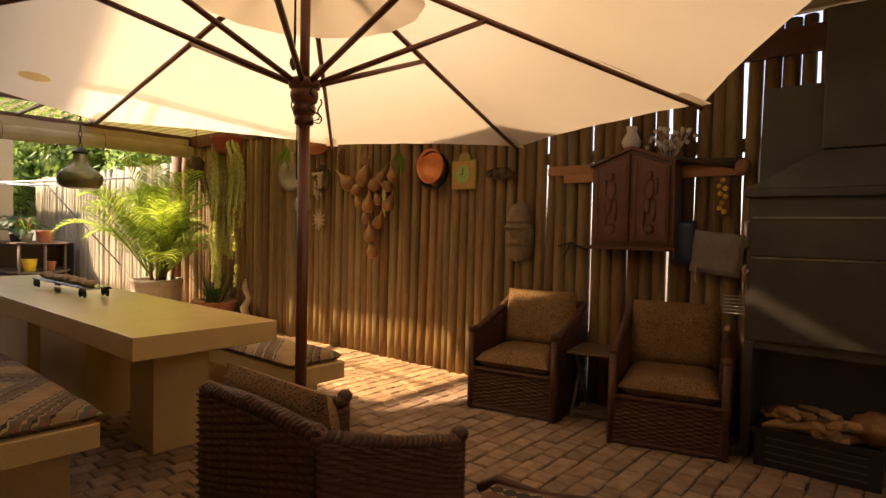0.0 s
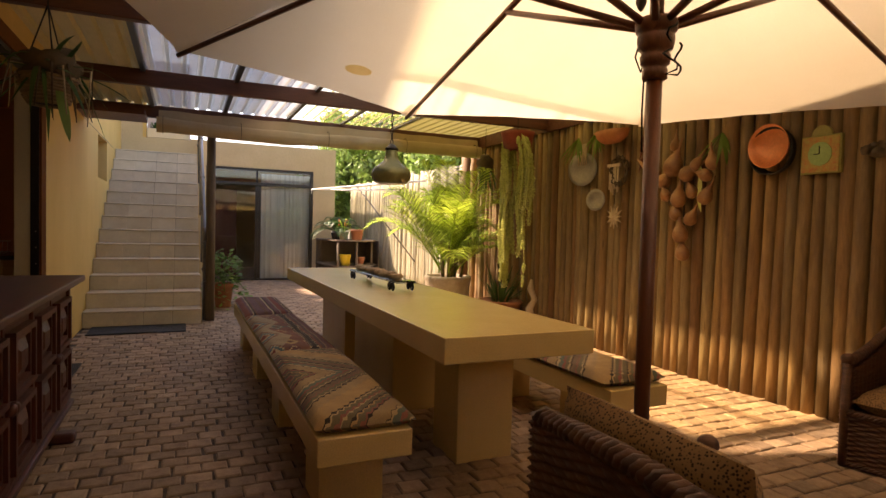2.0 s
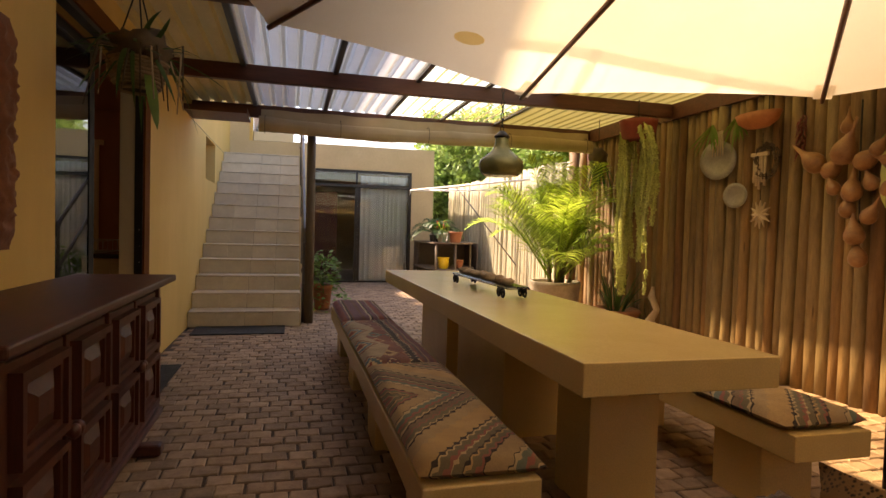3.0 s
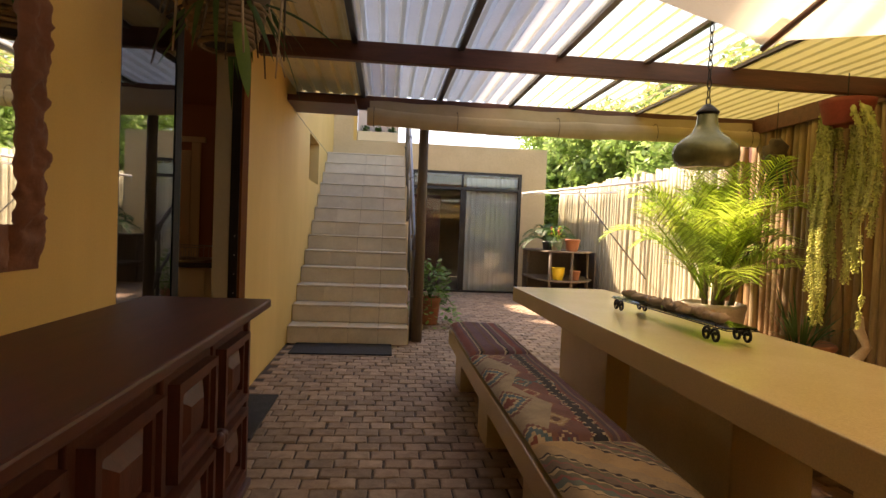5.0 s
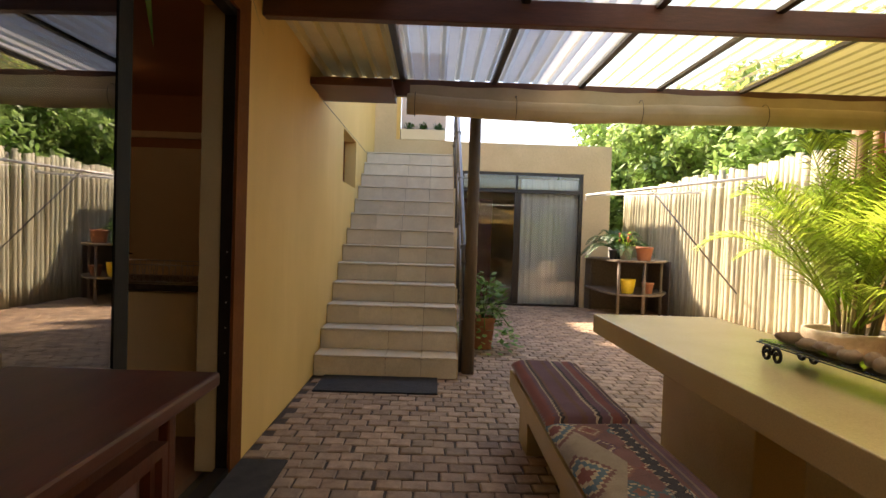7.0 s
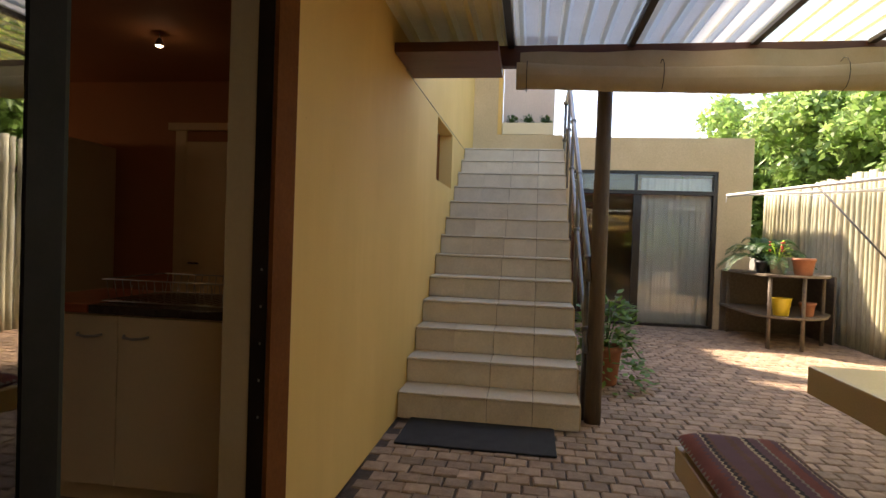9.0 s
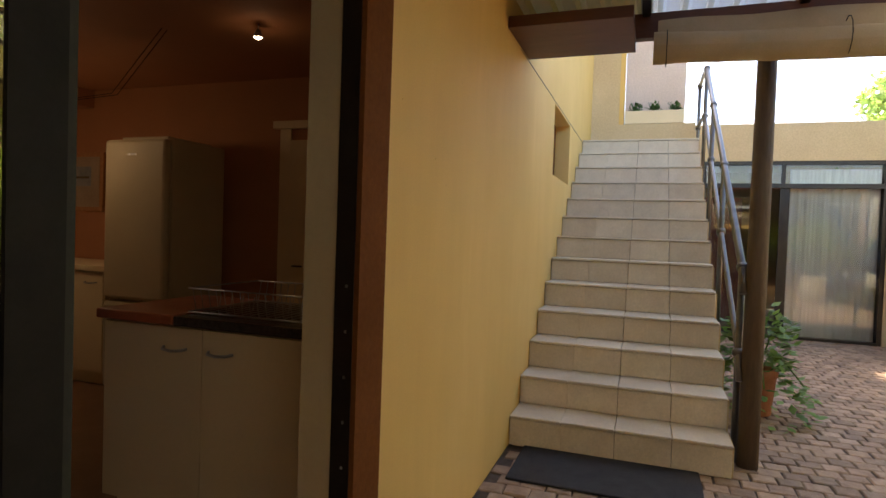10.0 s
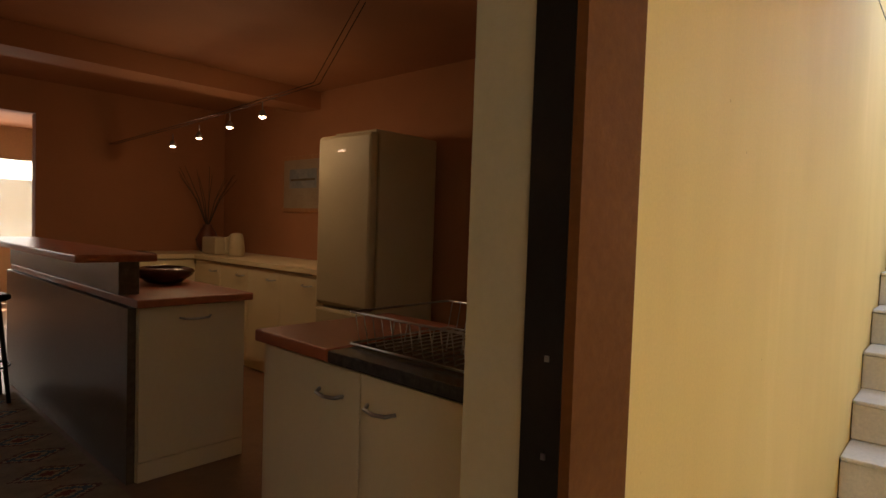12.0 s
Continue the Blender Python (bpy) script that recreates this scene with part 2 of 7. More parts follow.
SHEET_G = clear_sheet("yellowed translucent roof sheet", (0.36, 0.30, 0.10), (0.44, 0.37, 0.13), 0.04, 0.24, (0.85, 0.68, 0.3))
GLASS = glass("window glass", ior=3.4)
GLASS_B = glass("plain window glass", ior=1.55)
RUBBER = mat("black rubber mat", (0.012, 0.012, 0.013), (0.026, 0.026, 0.028), 10, 0.85, 0.5, 150)
STEEL = mat("brushed steel", (0.42, 0.42, 0.42), (0.55, 0.55, 0.54), 10, 0.32, 0.05, 90, 1.0)
BLACKSTEEL = mat("blackened sheet steel", (0.070, 0.067, 0.061), (0.105, 0.100, 0.090), 4, 0.5, 0.15, 60, 0.4)
RAILPAINT = mat("dark bronze rail paint", (0.13, 0.125, 0.12), (0.19, 0.18, 0.17), 8, 0.3, 0.1, 60, 0.8)


def diamond_kilim(name, field, colours, line):
    """Stepped diamonds in mixed colours, a toothed border band and plain stripes along one side."""
    m, n, l, p = nodes_of(name)
    sep = n.new("ShaderNodeSeparateXYZ")
    vec = coords(n, l, (1, 1, 1))
    l.new(vec, sep.inputs[0])

    def mth(op, a, b=None):
        k = n.new("ShaderNodeMath")
        k.operation = op
        for i, v in enumerate((a, b)):
            if v is None:
                continue
            if isinstance(v, (int, float)):
                k.inputs[i].default_value = v
            else:
                l.new(v, k.inputs[i])
        return k.outputs[0]

    def lattice(px, py, step):
        x = mth("ADD", mth("SNAP", sep.outputs[0], step), 8.0)
        y = mth("ADD", mth("SNAP", sep.outputs[1], step), 8.0)
        d = mth("ADD", mth("DIVIDE", mth("PINGPONG", x, px / 2), px / 2), mth("DIVIDE", mth("PINGPONG", y, py / 2), py / 2))
        cell = n.new("ShaderNodeCombineXYZ")
        l.new(mth("ROUND", mth("DIVIDE", x, px)), cell.inputs[0])
        l.new(mth("ROUND", mth("DIVIDE", y, py)), cell.inputs[1])
        wn = n.new("ShaderNodeTexWhiteNoise")
        l.new(cell.outputs[0], wn.inputs["Vector"])
        return d, wn.outputs["Value"]

    d1, r1 = lattice(0.19, 0.13, 0.011)
    many = ramp_of(n, l, r1, [(i / len(colours), c) for i, c in enumerate(colours)], True)
    inner = ramp_of(n, l, mth("FRACT", mth("MULTIPLY", r1, 7.3)), [(i / len(colours), c) for i, c in enumerate(colours)], True)
    col = mixed(n, l, many, field, mth("GREATER_THAN", d1, 0.95))
    col = mixed(n, l, col, line, mth("MULTIPLY", mth("GREATER_THAN", d1, 0.62), mth("LESS_THAN", d1, 0.74)))
    col = mixed(n, l, col, inner, mth("LESS_THAN", d1, 0.36))
    d3, r3 = lattice(0.46, 0.30, 0.014)
    big = ramp_of(n, l, d3, [(0, (0.24, 0.07, 0.045)), (0.22, line), (0.34, (0.10, 0.16, 0.18)), (0.52, line), (0.60, field), (0.72, (0.36, 0.28, 0.18))], True)
    edge = mth("LESS_THAN", sep.outputs[1], mth("SUBTRACT", mth("MULTIPLY", mth("PINGPONG", mth("ADD", sep.outputs[0], 8.0), 0.31), 0.35), 0.13))
    col = mixed(n, l, col, big, edge)
    d2, r2 = lattice(0.055, 0.075, 0.009)
    band = ramp_of(n, l, d2, [(0, (0.24, 0.07, 0.045)), (0.45, line), (0.75, (0.035, 0.025, 0.022)), (1.1, line), (1.3, (0.05, 0.04, 0.035))], True)
    y = sep.outputs[1]
    col = mixed(n, l, col, band, mth("MULTIPLY", mth("GREATER_THAN", y, 0.035), mth("LESS_THAN", y, 0.095)))
    stripe = ramp_of(n, l, mth("FRACT", mth("MULTIPLY", mth("ADD", y, 8.0), 14.0)), [(0, (0.15, 0.07, 0.075)), (0.35, (0.20, 0.09, 0.06)), (0.6, (0.13, 0.08, 0.075)), (0.85, (0.24, 0.16, 0.11))], True)
    col = mixed(n, l, col, stripe, mth("GREATER_THAN", y, 0.105))
    thread = noise_of(n, l, coords(n, l, (160, 40, 40)), 4.0, 3.0)
    col = mixed(n, l, col, ramp_of(n, l, thread, [(0.3, (0.6, 0.6, 0.6)), (0.7, (1.1, 1.1, 1.1))]), 0.8, "MULTIPLY")
    col = mixed(n, l, col, ramp_of(n, l, noise_of(n, l, vec, 8.0), [(0.3, (0.7, 0.68, 0.66)), (0.7, (1.1, 1.08, 1.05))]), 0.9, "MULTIPLY")
    l.new(col, p.inputs["Base Color"])
    p.inputs["Roughness"].default_value = 0.95
    bumped(n, l, p, thread, 0.4, 0.006)
    return m


# ---- mesh helpers ----
class Geo:
    """Collects vertices and faces of one mesh."""

    def __init__(self):
        self.v, self.f, self.s = [], [], []

    def add(self, verts, faces, smooth=False):
        b = len(self.v)
        self.v += [tuple(p) for p in verts]
        self.f += [tuple(i + b for i in f) for f in faces]
        self.s += [smooth] * len(faces)
        return self

    def box(self, x0, x1, y0, y1, z0, z1, c=0.0):
        """A block; c chamfers its upright and top edges."""
        if c <= 0:
            vs = [(x, y, z) for z in (z0, z1) for x, y in ((x0, y0), (x1, y0), (x1, y1), (x0, y1))]
            return self.add(vs, [(3, 2, 1, 0), (4, 5, 6, 7), (0, 1, 5, 4), (1, 2, 6, 5), (2, 3, 7, 6), (3, 0, 4, 7)])
        def ring(z, k):
            return [(x0 + c + k, y0 + k, z), (x1 - c - k, y0 + k, z), (x1 - k, y0 + c + k, z), (x1 - k, y1 - c - k, z),
                    (x1 - c - k, y1 - k, z), (x0 + c + k, y1 - k, z), (x0 + k, y1 - c - k, z), (x0 + k, y0 + c + k, z)]
        vs = ring(z0, c * 0.9) + ring(z0 + c, 0) + ring(z1 - c, 0) + ring(z1, c * 0.9)
        fs = [tuple(reversed(range(8))), tuple(range(24, 32))]
        for k in range(3):
            fs += [(k * 8 + i, k * 8 + (i + 1) % 8, k * 8 + 8 + (i + 1) % 8, k * 8 + 8 + i) for i in range(8)]
        return self.add(vs, fs)

    def tube(self, pts, r, seg=8, cap=True):
        """A round bar along pts; r is one radius or one for each point."""
        pts = [Vector(p) for p in pts]
        rr = r if isinstance(r, (list, tuple)) else [r] * len(pts)
        vs, side = [], None
        for i, p in enumerate(pts):
            d = (pts[min(i + 1, len(pts) - 1)] - pts[max(i - 1, 0)]).normalized()
            if side is None:
                side = d.cross(Vector((0, 0, 1)) if abs(d.z) < 0.9 else Vector((1, 0, 0))).normalized()
            side = (side - d * side.dot(d)).normalized()
            up = side.cross(d)
            vs += [p + (side * math.cos(a) + up * math.sin(a)) * rr[i] for a in (2 * math.pi * k / seg for k in range(seg))]
        fs = [(i * seg + k, i * seg + (k + 1) % seg, (i + 1) * seg + (k + 1) % seg, (i + 1) * seg + k) for i in range(len(pts) - 1) for k in range(seg)]
        self.add(vs, fs, True)
        if cap:
            b = len(self.v) - len(vs)
            self.f += [tuple(b + k for k in reversed(range(seg))), tuple(b + (len(pts) - 1) * seg + k for k in range(seg))]
            self.s += [False, False]
        return self

    def lathe(self, profile, seg=20, at=(0, 0, 0), sx=1.0, sy=1.0, cap=True):
        """Turns (radius, height) pairs round an upright axis."""
        vs = [(at[0] + r * sx * math.cos(2 * math.pi * k / seg), at[1] + r * sy * math.sin(2 * math.pi * k / seg), at[2] + z) for r, z in profile for k in range(seg)]
        fs = [(i * seg + k, i * seg + (k + 1) % seg, (i + 1) * seg + (k + 1) % seg, (i + 1) * seg + k) for i in range(len(profile) - 1) for k in range(seg)]
        self.add(vs, fs, True)
        if not cap:
            return self
        b, n = len(self.v) - len(vs), len(profile)
        self.f += [tuple(b + k for k in reversed(range(seg))), tuple(b + (n - 1) * seg + k for k in range(seg))]
        self.s += [False, False]
        return self

    def blob(self, c, rx, ry, rz, seg=12, rings=8, rough=0.0, seed=0.0, m=None):
        vs = []
        for i in range(1, rings):
            th = math.pi * i / rings
            for k in range(seg):
                a = 2 * math.pi * k / seg
                d = Vector((math.sin(th) * math.cos(a), math.sin(th) * math.sin(a), math.cos(th)))
                q = 1 + rough * noise.noise(d * 1.8 + Vector((seed, seed * 2, 0)))
                vs.append((d.x * rx * q, d.y * ry * q, d.z * rz * q))
        vs += [(0, 0, rz), (0, 0, -rz)]
        fs = [(i * seg + k, (i + 1) * seg + k, (i + 1) * seg + (k + 1) % seg, i * seg + (k + 1) % seg) for i in range(rings - 2) for k in range(seg)]
        t, b = len(vs) - 2, len(vs) - 1
        fs += [(t, k, (k + 1) % seg) for k in range(seg)] + [(b, (rings - 2) * seg + (k + 1) % seg, (rings - 2) * seg + k) for k in range(seg)]
        vs = [Vector(p) for p in vs]
        if m is not None:
            vs = [m @ p for p in vs]
        return self.add([p + Vector(c) for p in vs], fs, True)

    def grid(self, nu, nv, fn, smooth=True, flip=False):
        vs = [fn(i / nu, j / nv) for j in range(nv + 1) for i in range(nu + 1)]
        w = nu + 1
        fs = [(j * w + i, j * w + i + 1, (j + 1) * w + i + 1, (j + 1) * w + i) for j in range(nv) for i in range(nu)]
        if flip:
            fs = [tuple(reversed(f)) for f in fs]
        return self.add(vs, fs, smooth)

    def moved(self, m):
        self.v = [tuple(m @ Vector(p)) for p in self.v]
        return self

    def mesh(self, name):
        me = bpy.data.meshes.new(name)
        me.from_pydata(self.v, [], self.f)
        me.polygons.foreach_set("use_smooth", self.s)
        me.update()
        return me


def finish(ob, material, bevel=0.0):
    if material:
        ob.data.materials.append(material)
    if bevel:
        b = bmesh.new()
        b.from_mesh(ob.data)
        bmesh.ops.remove_doubles(b, verts=b.verts, dist=1e-5)
        es = [e for e in b.edges if len(e.link_faces) == 2 and e.calc_face_angle(0) > 0.5]
        bmesh.ops.bevel(b, geom=es, offset=bevel, segments=2, affect="EDGES", profile=0.5)
        b.to_mesh(ob.data)
        b.free()
    return ob


def part(name, geo, material, parent, label="", bevel=0.0):
    ob = finish(new(name, geo.mesh(name)), material, bevel)
    ob.parent = parent
    return tagged(ob, label)


def thing(name, m, label, category, group="", kind=""):
    ob = new(name)
    ob.empty_display_size = 0.1
    ob.matrix_basis = m
    return tagged(ob, label, category, group, kind)


def solo(name, geo, material, label, category, group="", kind="", bevel=0.0, m=None):
    ob = finish(new(name, geo.mesh(name)), material, bevel)
    if m is not None:
        ob.matrix_basis = m
    return tagged(ob, label, category, group, kind)


def structure(name, geo, material, label, category="wall"):
    return solo(name, geo, material, label, category, kind="structure")


# ---- the ground and the large structure ----
g = Geo()
g.grid(24, 24, lambda u, v: ((u - 0.5) * 400, (v - 0.5) * 400, -0.06))
structure("ground", g, EARTH, "dry garden soil reaching away beyond the yard", "ground")
Y0, FY = -0.5, 4.68
g = Geo().box(-14.8, 2.0, Y0, FY + 0.1, -0.05, -0.012)
floor = structure("floor", g, JOINT, "brick-paved courtyard floor with dark sandy joints", "floor")

# House wall: opening of the sliding door x -7.0..-5.11, the small recess x -11.3..-10.3.
DX0, DX1, DZ = -6.97, -5.11, 2.40
WX0, WX1, WZ0, WZ1 = -11.30, -10.30, 1.82, 2.40
H = 5.3
g = Geo()
for x0, x1, z0, z1 in ((-13.4, WX0, 0, H), (WX0, WX1, 0, WZ0), (WX0, WX1, WZ1, H), (WX1, DX0, 0, H), (DX0, DX1, DZ, H), (DX1, 2.0, 0, H)):
    g.box(x0, x1, Y0 - 0.18, Y0, z0, z1)
wall_house = structure("wall_house", g, WALL, "ochre-plastered outer wall of the house")
g = Geo().box(WX0 - 0.02, WX1 + 0.02, Y0 - 0.21, Y0 - 0.14, WZ0 - 0.02, WZ1 + 0.02)
structure("window_1", g, REVEAL, "small recessed brown wooden shutter in the ochre wall", "window")
g = Geo()
g.box(-7.09, DX0 + 0.05, Y0 - 0.012, Y0 + 0.004, 0, DZ + 0.09)
g.box(DX0 + 0.05, DX1, Y0 - 0.012, Y0 + 0.004, DZ - 0.02, DZ + 0.09)
structure("trim_door", g, REVEAL, "red-brown painted band round the sliding door", "trim")

# Out of sight; extends the house line so its shadow covers the far yard.
structure("wall_house_rear", Geo().box(-17.5, -13.63, -1.0, -0.76, 0, H), WALL, "unseen wall behind the outbuilding, added to shade the yard")
# House roof slab and east end, which close the place.
g = Geo().box(-13.5, 2.0, -10.6, Y0 + 0.12, H, H + 0.15)
structure("roof_house", g, WALL, "flat roof edge of the house", "roof")
g = Geo().box(2.0, 2.2, -10.6, FY + 0.3, -0.05, 2.6)
structure("wall_east", g, WALL, "ochre garden wall closing the yard")

# Annex across the yard.
AX, AT = -14.56, 2.98
g = Geo()
for y0, y1, z0, z1 in ((-0.75, 0.98, 0, AT), (0.98, 3.24, 2.46, AT), (3.24, 3.74, 0, AT)):
    g.box(AX - 0.22, AX, y0, y1, z0, z1)
g.box(AX - 4, AX - 0.22, 3.52, 3.74, 0, AT)
g.box(AX - 4, AX - 0.22, -0.75, -0.5, 0, AT)
g.box(AX - 4.2, AX - 4, -0.75, 3.74, 0, AT)
structure("wall_annex", g, ANNEX, "buff-plastered wall of the low outbuilding")
g = Geo().box(AX - 4.2, AX - 0.22, -0.5, 3.52, AT - 0.25, AT - 0.1)
structure("ceiling_annex", g, ANNEX, "plain ceiling inside the outbuilding", "ceiling")


# ---- fence of round poles ----
def fence_pole(length, seed):
    g = Geo()
    rnd = random.Random(seed)
    bend, ph = rnd.uniform(0.0, 0.014), rnd.uniform(0, 6.28)
    pts, rr = [], []
    r0 = 0.05 * rnd.uniform(0.9, 1.08)
    for i in range(7):
        t = i / 6
        pts.append((bend * math.sin(3.1 * t + ph), bend * math.cos(2.3 * t + ph), -0.04 + t * (length + 0.04)))
        rr.append(r0 * (1.04 - 0.14 * t) * rnd.uniform(0.97, 1.03))
    g.tube(pts, rr, 10)
    me = g.mesh("pole")
    return me


fence = thing("fence", pose(0, FY, 0), "tall fence of upright round pine poles", "fence", kind="structure")
pole_meshes = [fence_pole(2.62, i) for i in range(14)]
for me in pole_meshes:
    me.materials.append(PINE)
# Poles beyond the roof end are shorter and paler.
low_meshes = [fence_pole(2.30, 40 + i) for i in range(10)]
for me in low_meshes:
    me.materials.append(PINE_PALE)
rnd = random.Random(5)
x = -16.6
while x < 1.9:
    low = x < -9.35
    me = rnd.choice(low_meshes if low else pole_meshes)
    ob = new("pole", me)
    ob.parent = fence
    k = rnd.uniform(0.92, 1.16)
    tilt = rnd.gauss(0, 0.35)
    ob.matrix_basis = pose(x, rnd.uniform(-0.014, 0.014), 0, rnd.gauss(0, 0.2), tilt, rnd.uniform(0, 360)) @ Matrix.Diagonal((k, k, rnd.uniform(1.03, 1.045) if x > -3.3 else rnd.uniform(0.985, 1.02), 1))
    gap = rnd.choice((0.001, -0.004, -0.008, -0.011, -0.009)) if x > -3.3 else rnd.uniform(-0.004, 0.001)
    x += (0.109 if low else 0.099) * k + gap
part("backing", Geo().box(-9.5, -3.32, 0.104, 0.12, -0.02, 2.6), BEAM, fence, "dark boards behind the poles")
for z in (0.45, 1.9):
    part("rail", Geo().box(-16.6, 1.9, 0.055, 0.10, z, z + 0.09), PINE, fence)
g = Geo().tube([(-9.42, FY - 0.12, -0.03), (-9.42, FY - 0.12, 2.62)], 0.07, 14)
solo("fence_post", g, PINE, "thick round pole at the end of the roof", "post", kind="structure")

# ---- lean-to roof ----
RZ = 2.64
roof = thing("roof_canopy", pose(0, 0, 0), "lean-to roof of ribbed sheets on stained beams", "roof", kind="structure")


def ribbed(x0, x1, y0, y1, z, hgt=0.036):
    g = Geo()
    prof, y = [], y0
    while y < y1 - 1e-4:
        for dy, dz in ((0, 0), (0.072, 0), (0.088, hgt), (0.120, hgt), (0.136, 0)):
            if y + dy < y1:
                prof.append((y + dy, dz))
        y += 0.137
    prof.append((y1, 0))
    n = len(prof)
    vs = [(x, py, z + dz) for x in (x0, x1) for py, dz in prof]
    return g.add(vs, [(i, i + 1, n + i + 1, n + i) for i in range(n - 1)])


# Flat strips above the ribs; their grey paints in the rib shading.
def rib_caps(x0, x1, y0, y1, z):
    g, y = Geo(), y0
    while y + 0.136 < y1:
        g.add([(x, py, z + 0.0415) for x in (x0, x1) for py in (y + 0.090, y + 0.118)], [(0, 1, 3, 2)])
        y += 0.137
    return g


for y0, y1, mt, lb in ((-0.5, 0.205, SHEET_Y, "cream painted metal roof sheet"), (0.205, 1.01, SHEET_W, "white translucent roof sheet"), (1.01, 1.785, SHEET_W, "white translucent roof sheet"),
                       (1.785, 2.485, SHEET_V, "white translucent roof sheet"), (2.485, 3.22, SHEET_V, "white translucent roof sheet"), (3.22, 4.72, SHEET_G, "yellowed translucent roof sheet")):
    part("roof_sheet", ribbed(-9.22, -5.40, y0 - 0.03, y1 + 0.03, RZ + (0.004 if mt is SHEET_Y else 0.0), 0.014 if mt is SHEET_G else 0.036), mt, roof, lb)
    if mt in (SHEET_W, SHEET_V):
        part("rib_strip", rib_caps(-9.22, -5.40, y0 - 0.03, y1 + 0.03, RZ), RIB_SHADE, roof, "grey strip that paints the shading of a sheet rib")
    part("roof_sheet", ribbed(-5.45, -4.86, y0 - 0.03, y1 + 0.03, RZ + 0.05), SHEET_C if 1.0 < y0 < 3.2 else mt, roof)
# Unseen near roof laid out for light: clear over the parasol, opaque elsewhere.
part("roof_sheet", Geo().box(-5.0, -0.88, 1.01, 3.40, RZ + 0.10, RZ + 0.103), SHEET_C, roof, "clear roof sheet")
for x0, x1, y0, y1 in ((-5.0, 1.45, -0.5, 1.04), (-0.98, 1.45, 1.04, 3.28), (-5.0, 1.45, 3.28, 4.72)):
    part("roof_sheet", ribbed(x0, x1, y0, y1, RZ + 0.105), SHEET_SHADE, roof, "cream painted metal roof sheet")
# Added sheet, cut along the canopy edge to keep sun off the fireplace.
cut = [(-1.38, 0.98), (-0.85, 0.98), (-0.85, 3.50), (-3.35, 3.50), (-2.0, 2.76), (-1.15, 1.30)]
part("corner_sheet", Geo().add([(x, y, z) for z in (RZ + 0.16, RZ + 0.164) for x, y in cut], [tuple(reversed(range(6))), tuple(range(6, 12))] + [(i, (i + 1) % 6, 6 + (i + 1) % 6, 6 + i) for i in range(6)]), SHEET_SHADE, roof, "unseen slanted sheet added to shade the fireplace")
for x0 in (-9.16, -7.36, -5.45, 0.5):
    w, hgt = 0.075, 0.15
    part("beam", Geo().box(x0, x0 + w, Y0 + 0.004, 4.6, RZ - hgt, RZ - 0.006, 0.006), BEAM, roof, "red-brown stained timber beam")
part("ledger", Geo().box(-9.14, -8.55, Y0 + 0.006, 0.15, RZ - 0.215, RZ - 0.155), BEAM, roof)
for y in (0.205, 1.01, 1.785, 2.485, 3.22):
    part("batten", Geo().box(-9.08, -5.40, y - 0.022, y + 0.022, RZ - 0.03, RZ - 0.004), BRONZE, roof, "dark overlap strip between sheets")
for bx in (-7.32, -9.12):
    for i in range(24):
        y = 0.3 + i * 0.137
        part("roof_screw", Geo().lathe([(0.006, -0.022), (0.013, -0.018), (0.013, -0.004), (0.004, 0.0)], 6, (bx - 0.03, y, RZ - 0.002)), BRONZE, roof)
part("edge_board", Geo().box(-9.25, 1.9, 4.60, 4.64, RZ - 0.17, RZ - 0.005), BEAM, roof)


def awning(u, v):
    y = 0.25 + u * 4.35
    a = 2 * math.pi * v
    r = 0.068 + 0.014 * noise.noise(Vector((y * 2.1, 0, 3))) + 0.006 * noise.noise(Vector((y * 9, math.cos(a) * 2, math.sin(a) * 2)))
    sag = -0.03 * math.sin(u * math.pi) - 0.015 * math.sin(u * 7)
    return (-9.02 + r * 0.8 * math.cos(a), y, RZ - 0.235 + sag + r * 1.25 * math.sin(a))


g = Geo().grid(90, 16, awning)
aw = thing("rolled_awning", pose(0, 0, 0), "rolled-up buff canvas awning tied under the roof edge", "awning")
part("canvas_roll", g, AWNING, aw)
for y in (0.32, 1.2, 2.3, 3.4, 4.5):
    part("tie", Geo().tube([(-9.02 + 0.085 * math.cos(a), y, RZ - 0.24 + 0.105 * math.sin(a)) for a in (k * 0.5236 for k in range(13))], 0.0028, 5), RUBBER, aw)
part("flap", Geo().grid(60, 3, lambda u, v: (-9.075 + 0.03 * v, 0.27 + u * 4.3, RZ - 0.06 - 0.16 * v + 0.006 * math.sin(u * 40))), AWNING, aw)

post = thing("roof_post", pose(-9.223, 0.868, 0), "round dark timber post carrying the roof edge", "post", kind="structure")
part("shaft", Geo().tube([(0, 0, -0.02), (0.004, 0, 1.2), (0, 0, RZ - 0.16)], [0.058, 0.055, 0.052], 14), mat("dark weathered post", (0.09, 0.06, 0.035), (0.15, 0.10, 0.06), 5, 0.7, 0.5, 30, stretch=(3, 3, 0.4)), post)

